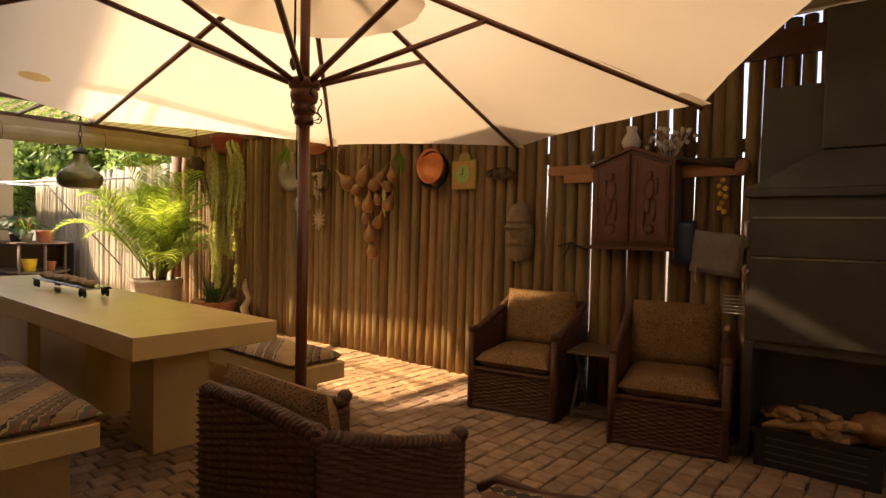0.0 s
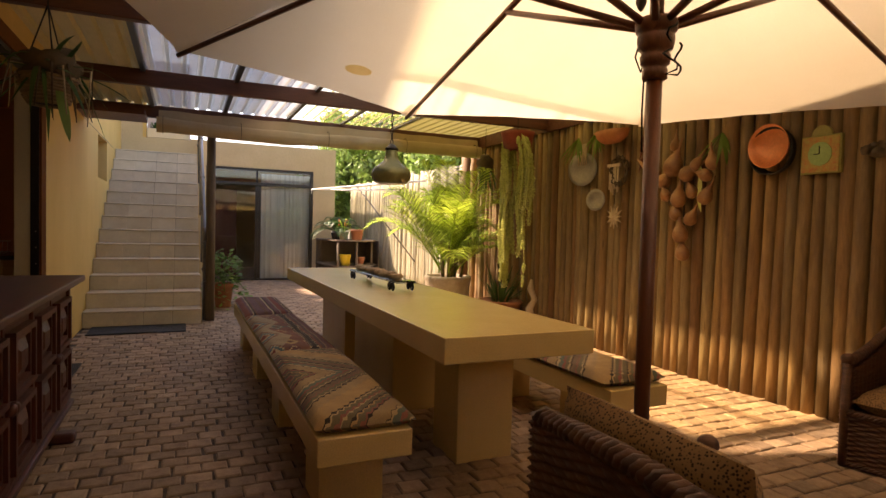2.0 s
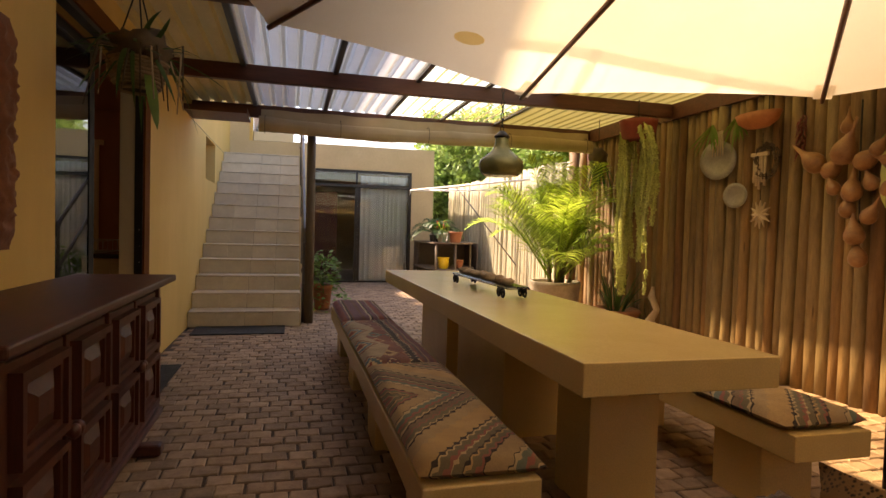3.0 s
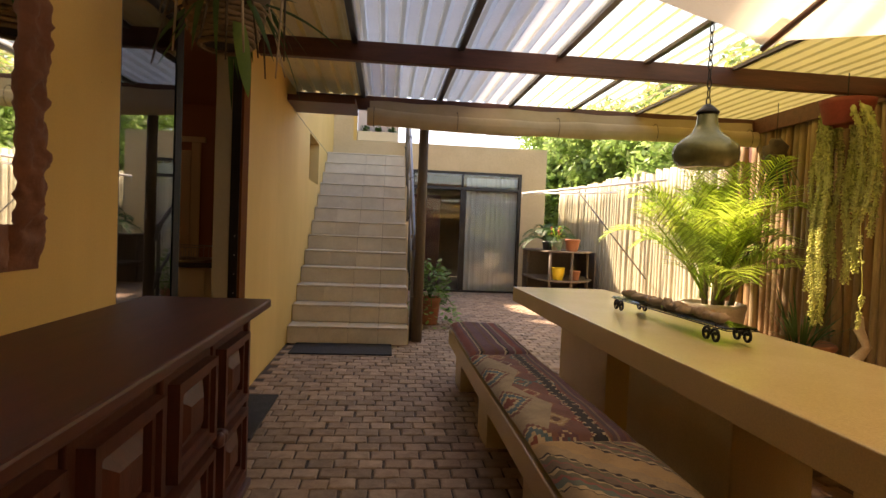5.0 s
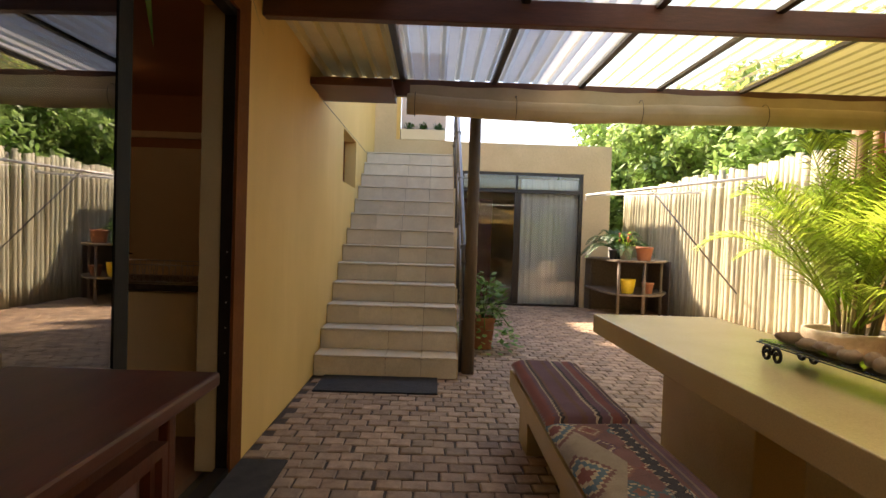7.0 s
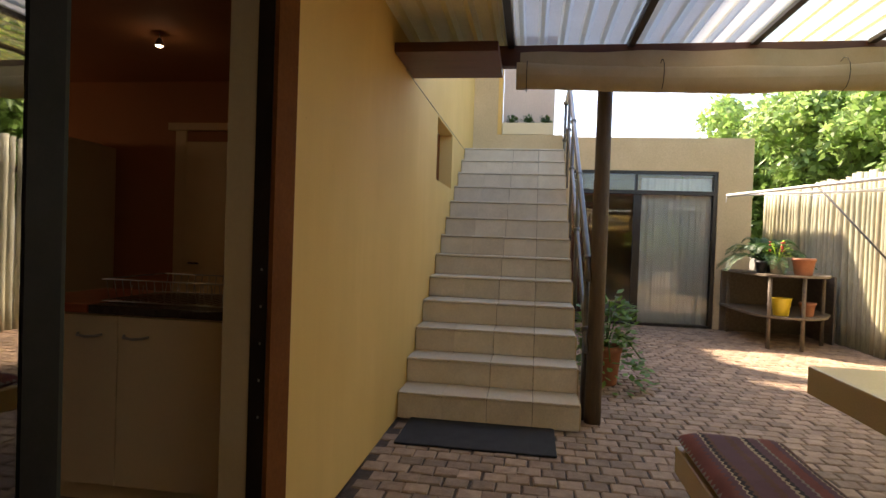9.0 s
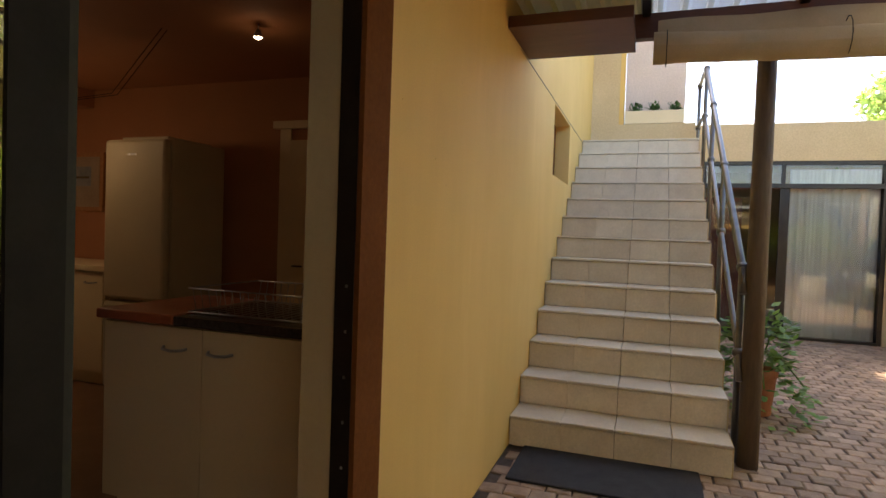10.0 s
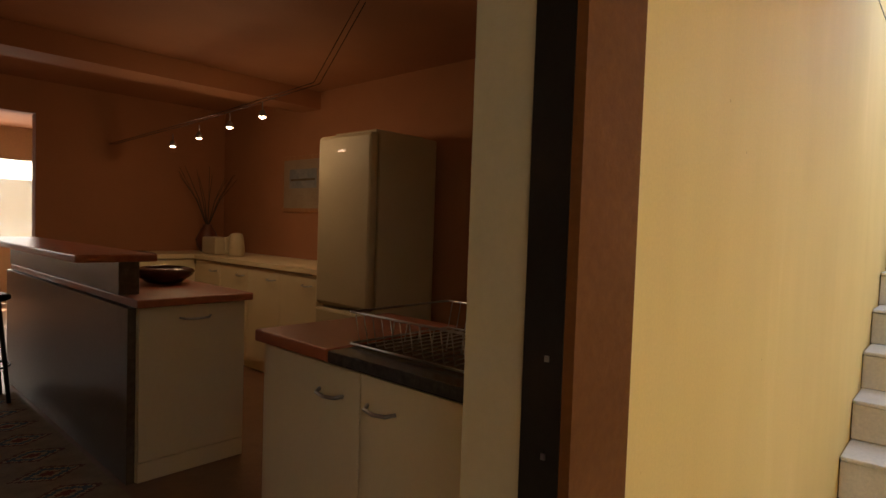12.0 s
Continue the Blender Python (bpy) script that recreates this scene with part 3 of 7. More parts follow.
# ---- staircase ----
SX, SW0, SW1, RISE, RUN, NST = -8.985, Y0, 0.757, 0.188, 0.286, 13
stairs = thing("staircase", pose(0, 0, 0), "straight flight of cream-tiled steps up the house wall", "staircase", kind="structure")
tw = (SW1 - SW0) / 4
rt = Geo().box(0, 0.012, 0.0015, tw - 0.0015, 0.002, RISE - 0.022, 0.0025).mesh("riser_tile")
tt = Geo().box(-RUN, 0.024, 0.0015, tw - 0.0015, 0, 0.018, 0.004).mesh("tread_tile")
for me in (rt, tt):
    me.materials.append(TILE)
for i in range(NST):
    x = SX - i * RUN
    end = -13.4 if i == NST - 1 else x - RUN - 0.02
    st = part("step", Geo().box(end, x - 0.012, SW0, SW1 - 0.004, 0.0 if i < 3 else (i - 3) * RISE, (i + 1) * RISE - 0.018), GROUT, stairs)
    for k in range(4):
        for me, z in ((rt, i * RISE), (tt, (i + 1) * RISE - 0.018)):
            ob = new(me.name, me)
            ob.parent = st
            ob.matrix_basis = pose(x - 0.012, SW0 + k * tw + (0 if k else 0.003), z)
TOPZ, TX = NST * RISE, SX - (NST - 1) * RUN
for k in range(4):
    for j in range(2):
        ob = new("tread_tile", tt)
        ob.parent = stairs
        ob.matrix_basis = pose(TX - 0.012 - (j + 1) * RUN, SW0 + k * tw, TOPZ - 0.017)
g = Geo()
n = 13
for i in range(n):
    g.box(SX - 0.03 - (i + 1) * RUN, SX - 0.03 - i * RUN, SW1 - 0.004, SW1 + 0.012, 0, (i + 1) * RISE - 0.022)
part("stringer", g, ANNEX, stairs, "plastered open side of the flight")

rail = thing("stair_railing", pose(0, 0.80, 0), "dark metal pipe handrail beside the steps", "railing")


def on_pitch(x, up):
    return (x, 0, (SX - x) / RUN * RISE + RISE + up)


for up, r in ((0.78, 0.024), (0.27, 0.018)):
    part("rail", Geo().tube([on_pitch(-9.20, up - 0.10), on_pitch(-9.25, up), on_pitch(-12.35, up), (-12.7, 0, TOPZ + up), (-13.3, 0, TOPZ + up)], r, 10), RAILPAINT, rail)
for x in (-9.28, -10.4, -11.45, -12.35, -13.25):
    z0 = max(0, on_pitch(max(x, -12.4), 0)[2] - 0.45)
    ztop = on_pitch(max(x, -12.4), 0.80)[2]
    if x == -9.28:
        z0 = 0.0
    ps = part("post", Geo().tube([(x, 0, z0), (x, 0, ztop)], 0.02, 10), RAILPAINT, rail)
    for up in (0.27, 0.78):
        part("collar", Geo().lathe([(0.022, -0.03), (0.034, -0.012), (0.034, 0.012), (0.022, 0.03)], 10, (x, 0, on_pitch(max(x, -12.4), up)[2])), RAILPAINT, ps)

structure("trim_joint", Geo().box(-13.38, -8.9, Y0 + 0.0005, Y0 + 0.003, 2.418, 2.424), GROUT, "fine plaster joint along the ochre wall", "trim")
# Upper landing: back wall with planter and pale screen.
g = Geo().box(-13.62, -13.4, Y0, 0.78, 0, 2.80).box(-13.62, -13.4, Y0, -0.09, 2.80, H)
structure("wall_landing", g, ANNEX, "ochre wall behind the upper landing")

# ---- cement table ----
table = thing("dining_table", pose(-3.55, 1.585, 0), "long yellow cement table on slab legs", "table")
TL, TWD = 4.15, 0.80
part("tabletop", Geo().box(-TL, 0, 0, TWD, 0.665, 0.783), TABLE, table, bevel=0.005)
for x0, x1, y0, y1 in ((-0.82, -0.50, 0.315, 0.655), (-2.38, -1.42, 0.27, 0.62), (-3.34, -2.70, 0.27, 0.62), (-3.72, -3.345, 0.30, 0.60)):
    part("leg", Geo().box(x0, x1, y0, y1, -0.01, 0.668), TABLE, table, bevel=0.005)


def bench(m, length, lab):
    b = thing("bench", m, lab, "bench", "benches along the table")
    part("seat_slab", Geo().box(-length, 0, 0, 0.40, 0.30, 0.415), TABLE, b, bevel=0.006)
    k = 4
    for i in range(k):
        xc = -0.38 - i * (length - 0.60) / (k - 1)
        part("block", Geo().box(xc - 0.15, xc + 0.15, 0.06, 0.35, -0.01, 0.302), TABLE, b, bevel=0.006)
    return b


bench(pose(-3.53, 1.04, 0), 4.10, "long low cement bench beside the house side of the table")
bench(pose(-3.70, 2.63, 0), 3.85, "long low cement bench beside the fence side of the table")


def cushion(w, d, h, cell=0.03, puff=0.5, seed=0.0):
    g = Geo()
    nu, nv = max(4, int(w / cell)), max(4, int(d / cell))

    def top(u, v):
        e = min(1.0, min(u, 1 - u) * w / (h * puff * 1.6)), min(1.0, min(v, 1 - v) * d / (h * puff * 1.6))
        k = math.sqrt(max(0, 1 - (1 - e[0]) ** 2)) * math.sqrt(max(0, 1 - (1 - e[1]) ** 2))
        wob = 0.010 * noise.noise(Vector((u * w * 4, v * d * 4, seed)))
        return k, wob

    def up(u, v):
        k, wob = top(u, v)
        return ((u - 0.5) * w, (v - 0.5) * d, h * 0.45 + (h * 0.55 + wob) * k)

    def down(u, v):
        k, wob = top(u, v)
        return ((u - 0.5) * w, (v - 0.5) * d, h * 0.45 * (1 - k))

    g.grid(nu, nv, up)
    g.grid(nu, nv, down, flip=True)
    return g


RED, CREAM, TEAL, BROWN, ORANGE, DARK, PLUM, GREY = (0.24, 0.07, 0.045), (0.52, 0.40, 0.24), (0.10, 0.16, 0.15), (0.16, 0.075, 0.045), (0.40, 0.17, 0.07), (0.035, 0.025, 0.022), (0.15, 0.07, 0.075), (0.30, 0.25, 0.18)
OCHRE, MOUSE, ROSE, TAN = (0.40, 0.26, 0.12), (0.17, 0.115, 0.075), (0.27, 0.10, 0.075), (0.34, 0.24, 0.13)
OLIVE, STRAW = (0.15, 0.125, 0.075), (0.44, 0.33, 0.19)
K1 = kilim("chevron banded kilim", [(0, OCHRE), (0.17, DARK), (0.185, STRAW), (0.205, OLIVE), (0.25, ROSE), (0.275, STRAW), (0.285, OLIVE), (0.33, DARK), (0.342, OCHRE), (0.36, OLIVE), (0.40, ROSE), (0.425, DARK), (0.437, TAN), (0.56, DARK), (0.57, STRAW), (0.59, (0.12, 0.15, 0.12)), (0.64, ROSE), (0.67, OLIVE), (0.71, STRAW), (0.725, DARK), (0.74, MOUSE), (0.80, ROSE), (0.815, OLIVE), (0.86, STRAW), (0.875, DARK), (0.89, TAN)], 1.15, 0.80, 1.0, nested=-0.04)
FIELD = (0.21, 0.095, 0.07)
K2 = diamond_kilim("red diamond kilim", FIELD, [RED, TAN, (0.09, 0.14, 0.14), BROWN, OCHRE, (0.28, 0.12, 0.07), PLUM], CREAM)
K3 = kilim("striped plum kilim", [(0, PLUM), (0.2, BROWN), (0.3, PLUM), (0.42, CREAM), (0.455, DARK), (0.5, PLUM), (0.62, GREY), (0.66, RED), (0.8, PLUM), (0.88, CREAM), (0.905, DARK), (0.94, BROWN)], 0.0, 0.30, 0.55, along=1)


def bench_cushion(cx, cy, length, mt, lab, seed):
    solo("bench_cushion", cushion(length, 0.43, 0.075, 0.025, 0.7, seed), mt, lab, "cushion", "kilim cushions on the benches", m=pose(cx, cy, 0.413, 0, 0, random.Random(seed).uniform(-0.8, 0.8)))


bench_cushion(-4.245, 1.255, 1.40, K1, "flat bench cushion in worn diagonal cream and teal kilim", 1)
bench_cushion(-5.69, 1.255, 1.47, K2, "flat bench cushion in red and blue diamond kilim", 2)
bench_cushion(-7.04, 1.255, 1.20, K3, "flat bench cushion in plum striped kilim", 3)
bench_cushion(-4.41, 2.83, 1.36, K1, "flat bench cushion in faded cream and brown kilim", 4)
bench_cushion(-5.80, 2.83, 1.38, K2, "flat bench cushion in dull red kilim", 5)

# ---- parasol ----
APEX = 2.61
PX, PY = -2.88, 2.062
par = thing("parasol", pose(PX, PY, 0), "large cream canvas parasol on a dark wooden pole", "parasol")
TIPS = ((-0.62, 1.80, 1.95), (-1.50, 3.32, 1.93), (-2.98, 4.02, 1.93), (-4.45, 3.50, 1.99), (-5.03, 1.93, 2.0), (-4.61, 0.52, 2.11), (-3.0, -0.04, 2.1), (-1.3, 0.35, 2.02))
tips = [Vector((x - PX, y - PY, z)) for x, y, z in TIPS]
top = Vector((0.0, 0.0, APEX))
hubz = 1.99


def panel(k):
    a, b = tips[k], tips[(k + 1) % 8]

    def fn(u, v):
        p, q = top.lerp(a, v), top.lerp(b, v)
        w = p.lerp(q, u)
        mid = 4 * u * (1 - u)
        inward = (top - w)
        inward.z = 0
        w = w + inward * (0.012 * mid * v) + Vector((0, 0, -0.05 * mid * v * (1 - v) * 2 + 0.012 * mid * v))
        w.z += 0.006 * noise.noise(Vector((w.x * 5, w.y * 5, k))) * v
        return w + Vector((0, 0, 0.022))
    return Geo().grid(12, 18, fn)


for k in range(8):
    part("canopy_panel", panel(k), CANVAS, par)
    rb = part("rib", Geo().tube([top.lerp(tips[k], 0.02), top.lerp(tips[k], 0.5) + Vector((0, 0, -0.006)), tips[k] + Vector((0, 0, -0.004))], [0.017, 0.015, 0.012], 8), MAHOG, par)
    mid = top.lerp(tips[k], 0.44) + Vector((0, 0, -0.012))
    d = Vector((mid.x, mid.y, 0)).normalized() * 0.065
    part("strut", Geo().tube([d + Vector((0, 0, hubz)), mid], 0.014, 8), MAHOG, rb)
    part("rib_pocket", Geo().grid(4, 4, lambda u, v: tips[k].lerp(top, v * 0.07) + (tips[(k + 1) % 8] - tips[k]).normalized() * (u - 0.5) * 0.10 + Vector((0, 0, 0.012))), CANVAS, par)
g = Geo()
part("pole", g.tube([(0, 0, 0.03), (0, 0, 1.80)], 0.027, 16).tube([(0, 0, 1.8), (0, 0, APEX + 0.02)], 0.023, 16), MAHOG, par)
hub = part("hub", Geo().lathe([(0.036, 1.795), (0.043, 1.80), (0.043, 1.83), (0.037, 1.838), (0.05, 1.85), (0.053, 1.875), (0.046, 1.89), (0.058, 1.90), (0.064, 1.925), (0.064, 1.945), (0.055, 1.955), (0.07, 1.962), (0.074, 1.99), (0.066, 2.005), (0.03, 2.01)], 20), MAHOG, par, "turned red-brown wooden hub")
CORD = mat("black cord", (0.012, 0.010, 0.008), (0.022, 0.018, 0.015), 20, 0.8, 0.2, 200)
part("cord", Geo().tube([(-0.05, -0.02, 2.5), (-0.055, -0.02, 2.2), (-0.06, -0.02, 2.05)], 0.004, 5).tube([(-0.035, -0.03, 2.55), (-0.045, -0.02, 2.2), (-0.055, -0.02, 2.05)], 0.003, 5), CORD, par)
part("pulley", Geo().lathe([(0.004, 2.12), (0.017, 2.10), (0.02, 2.08), (0.012, 2.06), (0.004, 2.05)], 10, (-0.058, -0.02, 0)), BLACKSTEEL, par)
lp = [(0.065 + 0.02 * math.sin(k * 0.9), 0.03 * math.cos(k * 1.3), 1.98 - 0.016 * k) for k in range(12)] + [(0.075 + 0.015 * math.sin(k), 0.03, 1.80 + 0.012 * k) for k in range(10)]
part("cord_loop", Geo().tube(lp, 0.004, 5), CORD, par)
part("cord_tail", Geo().tube([(-0.06, -0.01, 1.97), (-0.10, 0.0, 1.90), (-0.07, 0.0, 1.84), (-0.05, 0, 1.88), (-0.055, 0, 1.7), (-0.05, 0, 1.55)], 0.0035, 5), CORD, par)
part("cap_flap", Geo().grid(16, 6, lambda u, v: Vector((0.55 * (0.25 + 0.75 * v) * math.cos(u * 6.283), 0.55 * (0.25 + 0.75 * v) * math.sin(u * 6.283), APEX + 0.02 - 0.26 * (0.25 + 0.75 * v)))), CANVAS, par)
a, b = tips[4].lerp(top, 0.16), tips[5].lerp(top, 0.16)
pc = a.lerp(b, 0.42)
ex, ey = (b - a).normalized(), (top - pc).normalized()
part("patch", Geo().add([pc + ex * 0.085 * math.cos(t) + ey * 0.05 * math.sin(t) + Vector((0, 0, 0.004)) for t in (k * 0.5236 for k in range(12))], [tuple(range(12))]), PATCH, par, "ochre mending patch")
part("base", Geo().lathe([(0.26, 0), (0.27, 0.03), (0.24, 0.06), (0.06, 0.075), (0.045, 0.3), (0.03, 0.31)], 24), BLACKSTEEL, par)


# ---- materials of the yard's things ----
LEAFY = thin("palm leaf", (0.24, 0.42, 0.05), (0.48, 0.60, 0.12), 0.55, 3, 60, 0.45, 0.5)
LEAF_T = thin("tree leaf", (0.19, 0.34, 0.075), (0.40, 0.52, 0.17), 0.5, 0.6, 20, 0.5, 0.45)
LEAF_D = thin("fern leaf", (0.03, 0.08, 0.015), (0.06, 0.13, 0.03), 0.3, 4, 60, 0.5, 0.3)
LEAF_G = thin("garden plant leaf", (0.10, 0.20, 0.035), (0.20, 0.32, 0.07), 0.4, 4, 60, 0.5, 0.3)
SUCC = thin("pale succulent leaf", (0.46, 0.52, 0.14), (0.64, 0.66, 0.28), 0.3, 4, 60, 0.55, 0.3)
BARK = mat("bark", (0.07, 0.05, 0.03), (0.14, 0.10, 0.06), 6, 0.9, 0.6, 30)
TERRA = mat("terracotta", (0.30, 0.11, 0.05), (0.40, 0.16, 0.08), 8, 0.8, 0.2, 60)
STONEPOT = mat("carved pale stone", (0.44, 0.35, 0.24), (0.58, 0.48, 0.35), 9, 0.85, 0.6, 40)
SOIL = mat("potting soil", (0.03, 0.02, 0.014), (0.06, 0.04, 0.03), 30, 0.95, 0.6, 90)
WICKER = mat("woven brown cane", (0.062, 0.024, 0.012), (0.135, 0.054, 0.026), 22, 0.5, 0.4, 90, stretch=(0.6, 0.6, 3), island=0.25)
GOURD = mat("dried gourd skin", (0.21, 0.095, 0.038), (0.38, 0.20, 0.085), 9, 0.45, 0.15, 50, island=0.25)
COPPER = mat("polished copper", (0.75, 0.24, 0.09), (0.88, 0.36, 0.15), 7, 0.42, 0.06, 50, 0.4)
IRON = mat("dark wrought iron", (0.02, 0.018, 0.016), (0.04, 0.034, 0.03), 10, 0.5, 0.2, 60, 0.6)
PEWTER = mat("dull pewter plate", (0.26, 0.25, 0.22), (0.36, 0.35, 0.31), 10, 0.62, 0.1, 60, 0.25)
CARVED = mat("carved red-brown wood", (0.10, 0.032, 0.018), (0.16, 0.055, 0.03), 9, 0.5, 0.4, 45)
PALEWOOD = mat("orange pine board", (0.34, 0.14, 0.055), (0.44, 0.20, 0.08), 5, 0.6, 0.2, 40, stretch=(0.6, 5, 5))
MASKST = mat("rough carved mask stone", (0.20, 0.14, 0.085), (0.29, 0.21, 0.13), 10, 0.9, 0.7, 40)
BONE = mat("bleached bone and wood", (0.42, 0.33, 0.22), (0.55, 0.45, 0.32), 12, 0.8, 0.3, 60)
WHITE = mat("white ceramic", (0.66, 0.63, 0.56), (0.74, 0.71, 0.64), 6, 0.3, 0.05, 60)
CRATE = mat("black plastic", (0.012, 0.012, 0.012), (0.022, 0.022, 0.022), 10, 0.45, 0.1, 80)
LOG = mat("split firewood", (0.24, 0.12, 0.055), (0.50, 0.32, 0.16), 12, 0.85, 0.8, 40, vary=0.5)
BRASSGREEN = mat("old olive enamel", (0.13, 0.14, 0.055), (0.20, 0.20, 0.085), 5, 0.24, 0.06, 50, 0.3)
GREYCLOTH = mat("grey cotton", (0.20, 0.17, 0.15), (0.28, 0.24, 0.21), 8, 0.95, 0.3, 120)
BLUEP = mat("dark blue plastic", (0.02, 0.04, 0.09), (0.03, 0.06, 0.12), 8, 0.4, 0.05, 60)
YELLOWP = mat("bright yellow plastic", (0.70, 0.50, 0.03), (0.78, 0.58, 0.05), 6, 0.4, 0.03, 60)
STONE = mat("pale river stones", (0.28, 0.19, 0.11), (0.46, 0.34, 0.21), 14, 0.8, 0.3, 50, island=0.35)
TRAYGLASS = glass("green tray glass", (0.55, 0.68, 0.58))
MIRROR, _n, _l, _p = nodes_of("mirror silver")
_p.inputs["Metallic"].default_value, _p.inputs["Roughness"].default_value = 1.0, 0.02
_p.inputs["Base Color"].default_value = (0.86, 0.87, 0.86, 1)


def spotted(name):
    """Upholstery with small dark rosettes on tan."""
    m, n, l, p = nodes_of(name)
    vec = coords(n, l, (1, 1, 1))
    v = n.new("ShaderNodeTexVoronoi")
    v.inputs["Scale"].default_value = 120
    l.new(vec, v.inputs["Vector"])
    col = ramp_of(n, l, v.outputs["Distance"], [(0.26, (0.035, 0.018, 0.009)), (0.46, (0.29, 0.17, 0.075))])
    col = mixed(n, l, col, ramp_of(n, l, noise_of(n, l, vec, 5), [(0.3, (0.8, 0.78, 0.75)), (0.7, (1.1, 1.1, 1.1))]), 0.8, "MULTIPLY")
    l.new(col, p.inputs["Base Color"])
    p.inputs["Roughness"].default_value = 0.95
    bumped(n, l, p, noise_of(n, l, vec, 220), 0.3, 0.004)
    return m


SPOT = spotted("spotted tan upholstery")


# ---- wicker armchairs ----
def weave(w, h, at, flip=False):
    """A woven panel of width w and height(s) h; at(s, z) gives a place and the outward normal."""
    g = Geo()
    cols, rows = max(2, int(w / 0.05)), max(2, int((h if isinstance(h, float) else max(h)) / 0.0135))
    nu, nv = cols * 6, rows * 3

    def fn(u, v):
        hh = h if isinstance(h, float) else h[0] + (h[1] - h[0]) * u ** 1.3
        sag = 0.006 * noise.noise(Vector((u * w * 9, v * 7, w * 31)))
        p, nrm = at(u * w, max(0.0, min(hh, v * hh + sag)))
        r = v * rows
        row = min(rows - 1, int(r))
        strand = math.sqrt(max(0.0, 1 - (2 * (r - row) - 1) ** 2))
        over = math.cos(math.pi * (u * cols + row))
        loose = 0.003 * noise.noise(Vector((u * cols * 1.7, row * 3.1, w)))
        return Vector(p) + Vector(nrm) * ((0.008 + loose) * strand + 0.0075 * over * (0.35 + 0.65 * strand))
    return g.grid(nu, nv, fn, True, flip)


def braid(pts, r):
    g = Geo()
    pts = [Vector(p) for p in pts]
    fine = []
    for i in range(len(pts) - 1):
        n = max(2, int((pts[i + 1] - pts[i]).length / 0.012))
        fine += [pts[i].lerp(pts[i + 1], j / n) for j in range(n)]
    fine.append(pts[-1])
    for k in range(3):
        out = []
        for i, p in enumerate(fine):
            d = (fine[min(i + 1, len(fine) - 1)] - fine[max(i - 1, 0)]).normalized()
            a = d.cross(Vector((0, 0, 1))).normalized()
            b = a.cross(d)
            t = i * 1.0 + k * 2.0944
            out.append(p + (a * math.cos(t) + b * math.sin(t)) * r * 0.62)
        g.tube(out, r * 0.60, 7)
    return g


def armchair(m, label, W=0.345):
    """Faces local -y; the origin is on the ground under its middle."""
    c = thing("armchair", m, label, "chair", "wicker armchairs")
    D, SH, AF, AB = 0.33, 0.30, 0.56, 0.745
    part("front_apron", weave(2 * W, SH, lambda s, z: ((-W + s, -D, z), (0, -1, 0))), WICKER, c)
    for sgn in (-1, 1):
        part("side", weave(2 * D, (AF, AB), lambda s, z: ((sgn * W, -D + s, z), (sgn, 0, 0)), sgn < 0), WICKER, c)
        part("inner_side", weave(2 * D, (AF - 0.02, AB - 0.02), lambda s, z: ((sgn * (W - 0.045), -D + s, z), (-sgn, 0, 0)), sgn > 0), WICKER, c)
        part("arm_post", Geo().tube([(sgn * (W - 0.02), -D, 0.0), (sgn * (W - 0.02), -D, AF + 0.02)], 0.024, 10), WICKER, c)
        part("arm_braid", braid([(sgn * (W - 0.02), -D - 0.01, AF + 0.01)] + [(sgn * (W - 0.02), -D + 2 * D * t, AF + (AB - AF) * t ** 1.3 + 0.012) for t in (0.1, 0.3, 0.5, 0.7, 0.85, 1.0)], 0.025), WICKER, c)
        part("arm_knob", Geo().blob((sgn * (W - 0.02), -D, AF + 0.035), 0.036, 0.034, 0.032), WICKER, c)
    part("back", weave(2 * W, AB, lambda s, z: ((W - s, D, z), (0, 1, 0))), WICKER, c)
    part("back_inner", weave(2 * W, AB - 0.02, lambda s, z: ((-W + s, D - 0.045, z), (0, -1, 0))), WICKER, c)
    part("back_braid", braid([(-W + 0.02, D - 0.02, AB + 0.012), (0, D - 0.015, AB + 0.03), (W - 0.02, D - 0.02, AB + 0.012)], 0.029), WICKER, c)
    part("seat_base", Geo().box(-W + 0.05, W - 0.05, -D + 0.01, D - 0.05, 0.2, SH), WICKER, c)
    part("front_braid", braid([(-W, -D - 0.005, SH), (W, -D - 0.005, SH)], 0.015), WICKER, c)
    part("foot_braid", braid([(-W, -D - 0.004, 0.018), (W, -D - 0.004, 0.018)], 0.013), WICKER, c)
    sc = part("seat_cushion", cushion(2 * W - 0.10, 2 * D - 0.05, 0.15, 0.03, 0.5, 2.0), SPOT, c, "spotted tan seat cushion")
    sc.matrix_basis = pose(0, -0.03, SH - 0.005)
    bc = part("back_cushion", cushion(2 * W - 0.11, 0.44, 0.14, 0.03, 0.5, 5.0), SPOT, c, "spotted tan back cushion")
    bc.matrix_basis = pose(0, D - 0.05, SH + 0.33, 80, 0, 0)
    return c


ch = armchair(pose(-3.00, 4.28, 0, 0, 0, 9), "brown wicker armchair with spotted tan cushions by the pole fence")
c2 = copy_thing(ch, pose(-1.93, 4.33, 0, 0, 0, 14))
tagged(c2, "brown wicker armchair with spotted tan cushions beside the steel fireplace")
armchair(pose(-2.33, 1.80, 0, 0, 0, 178) @ Matrix.Diagonal((1, 1, 0.955, 1)), "brown wicker armchair seen from its woven back, near the parasol pole", 0.36)

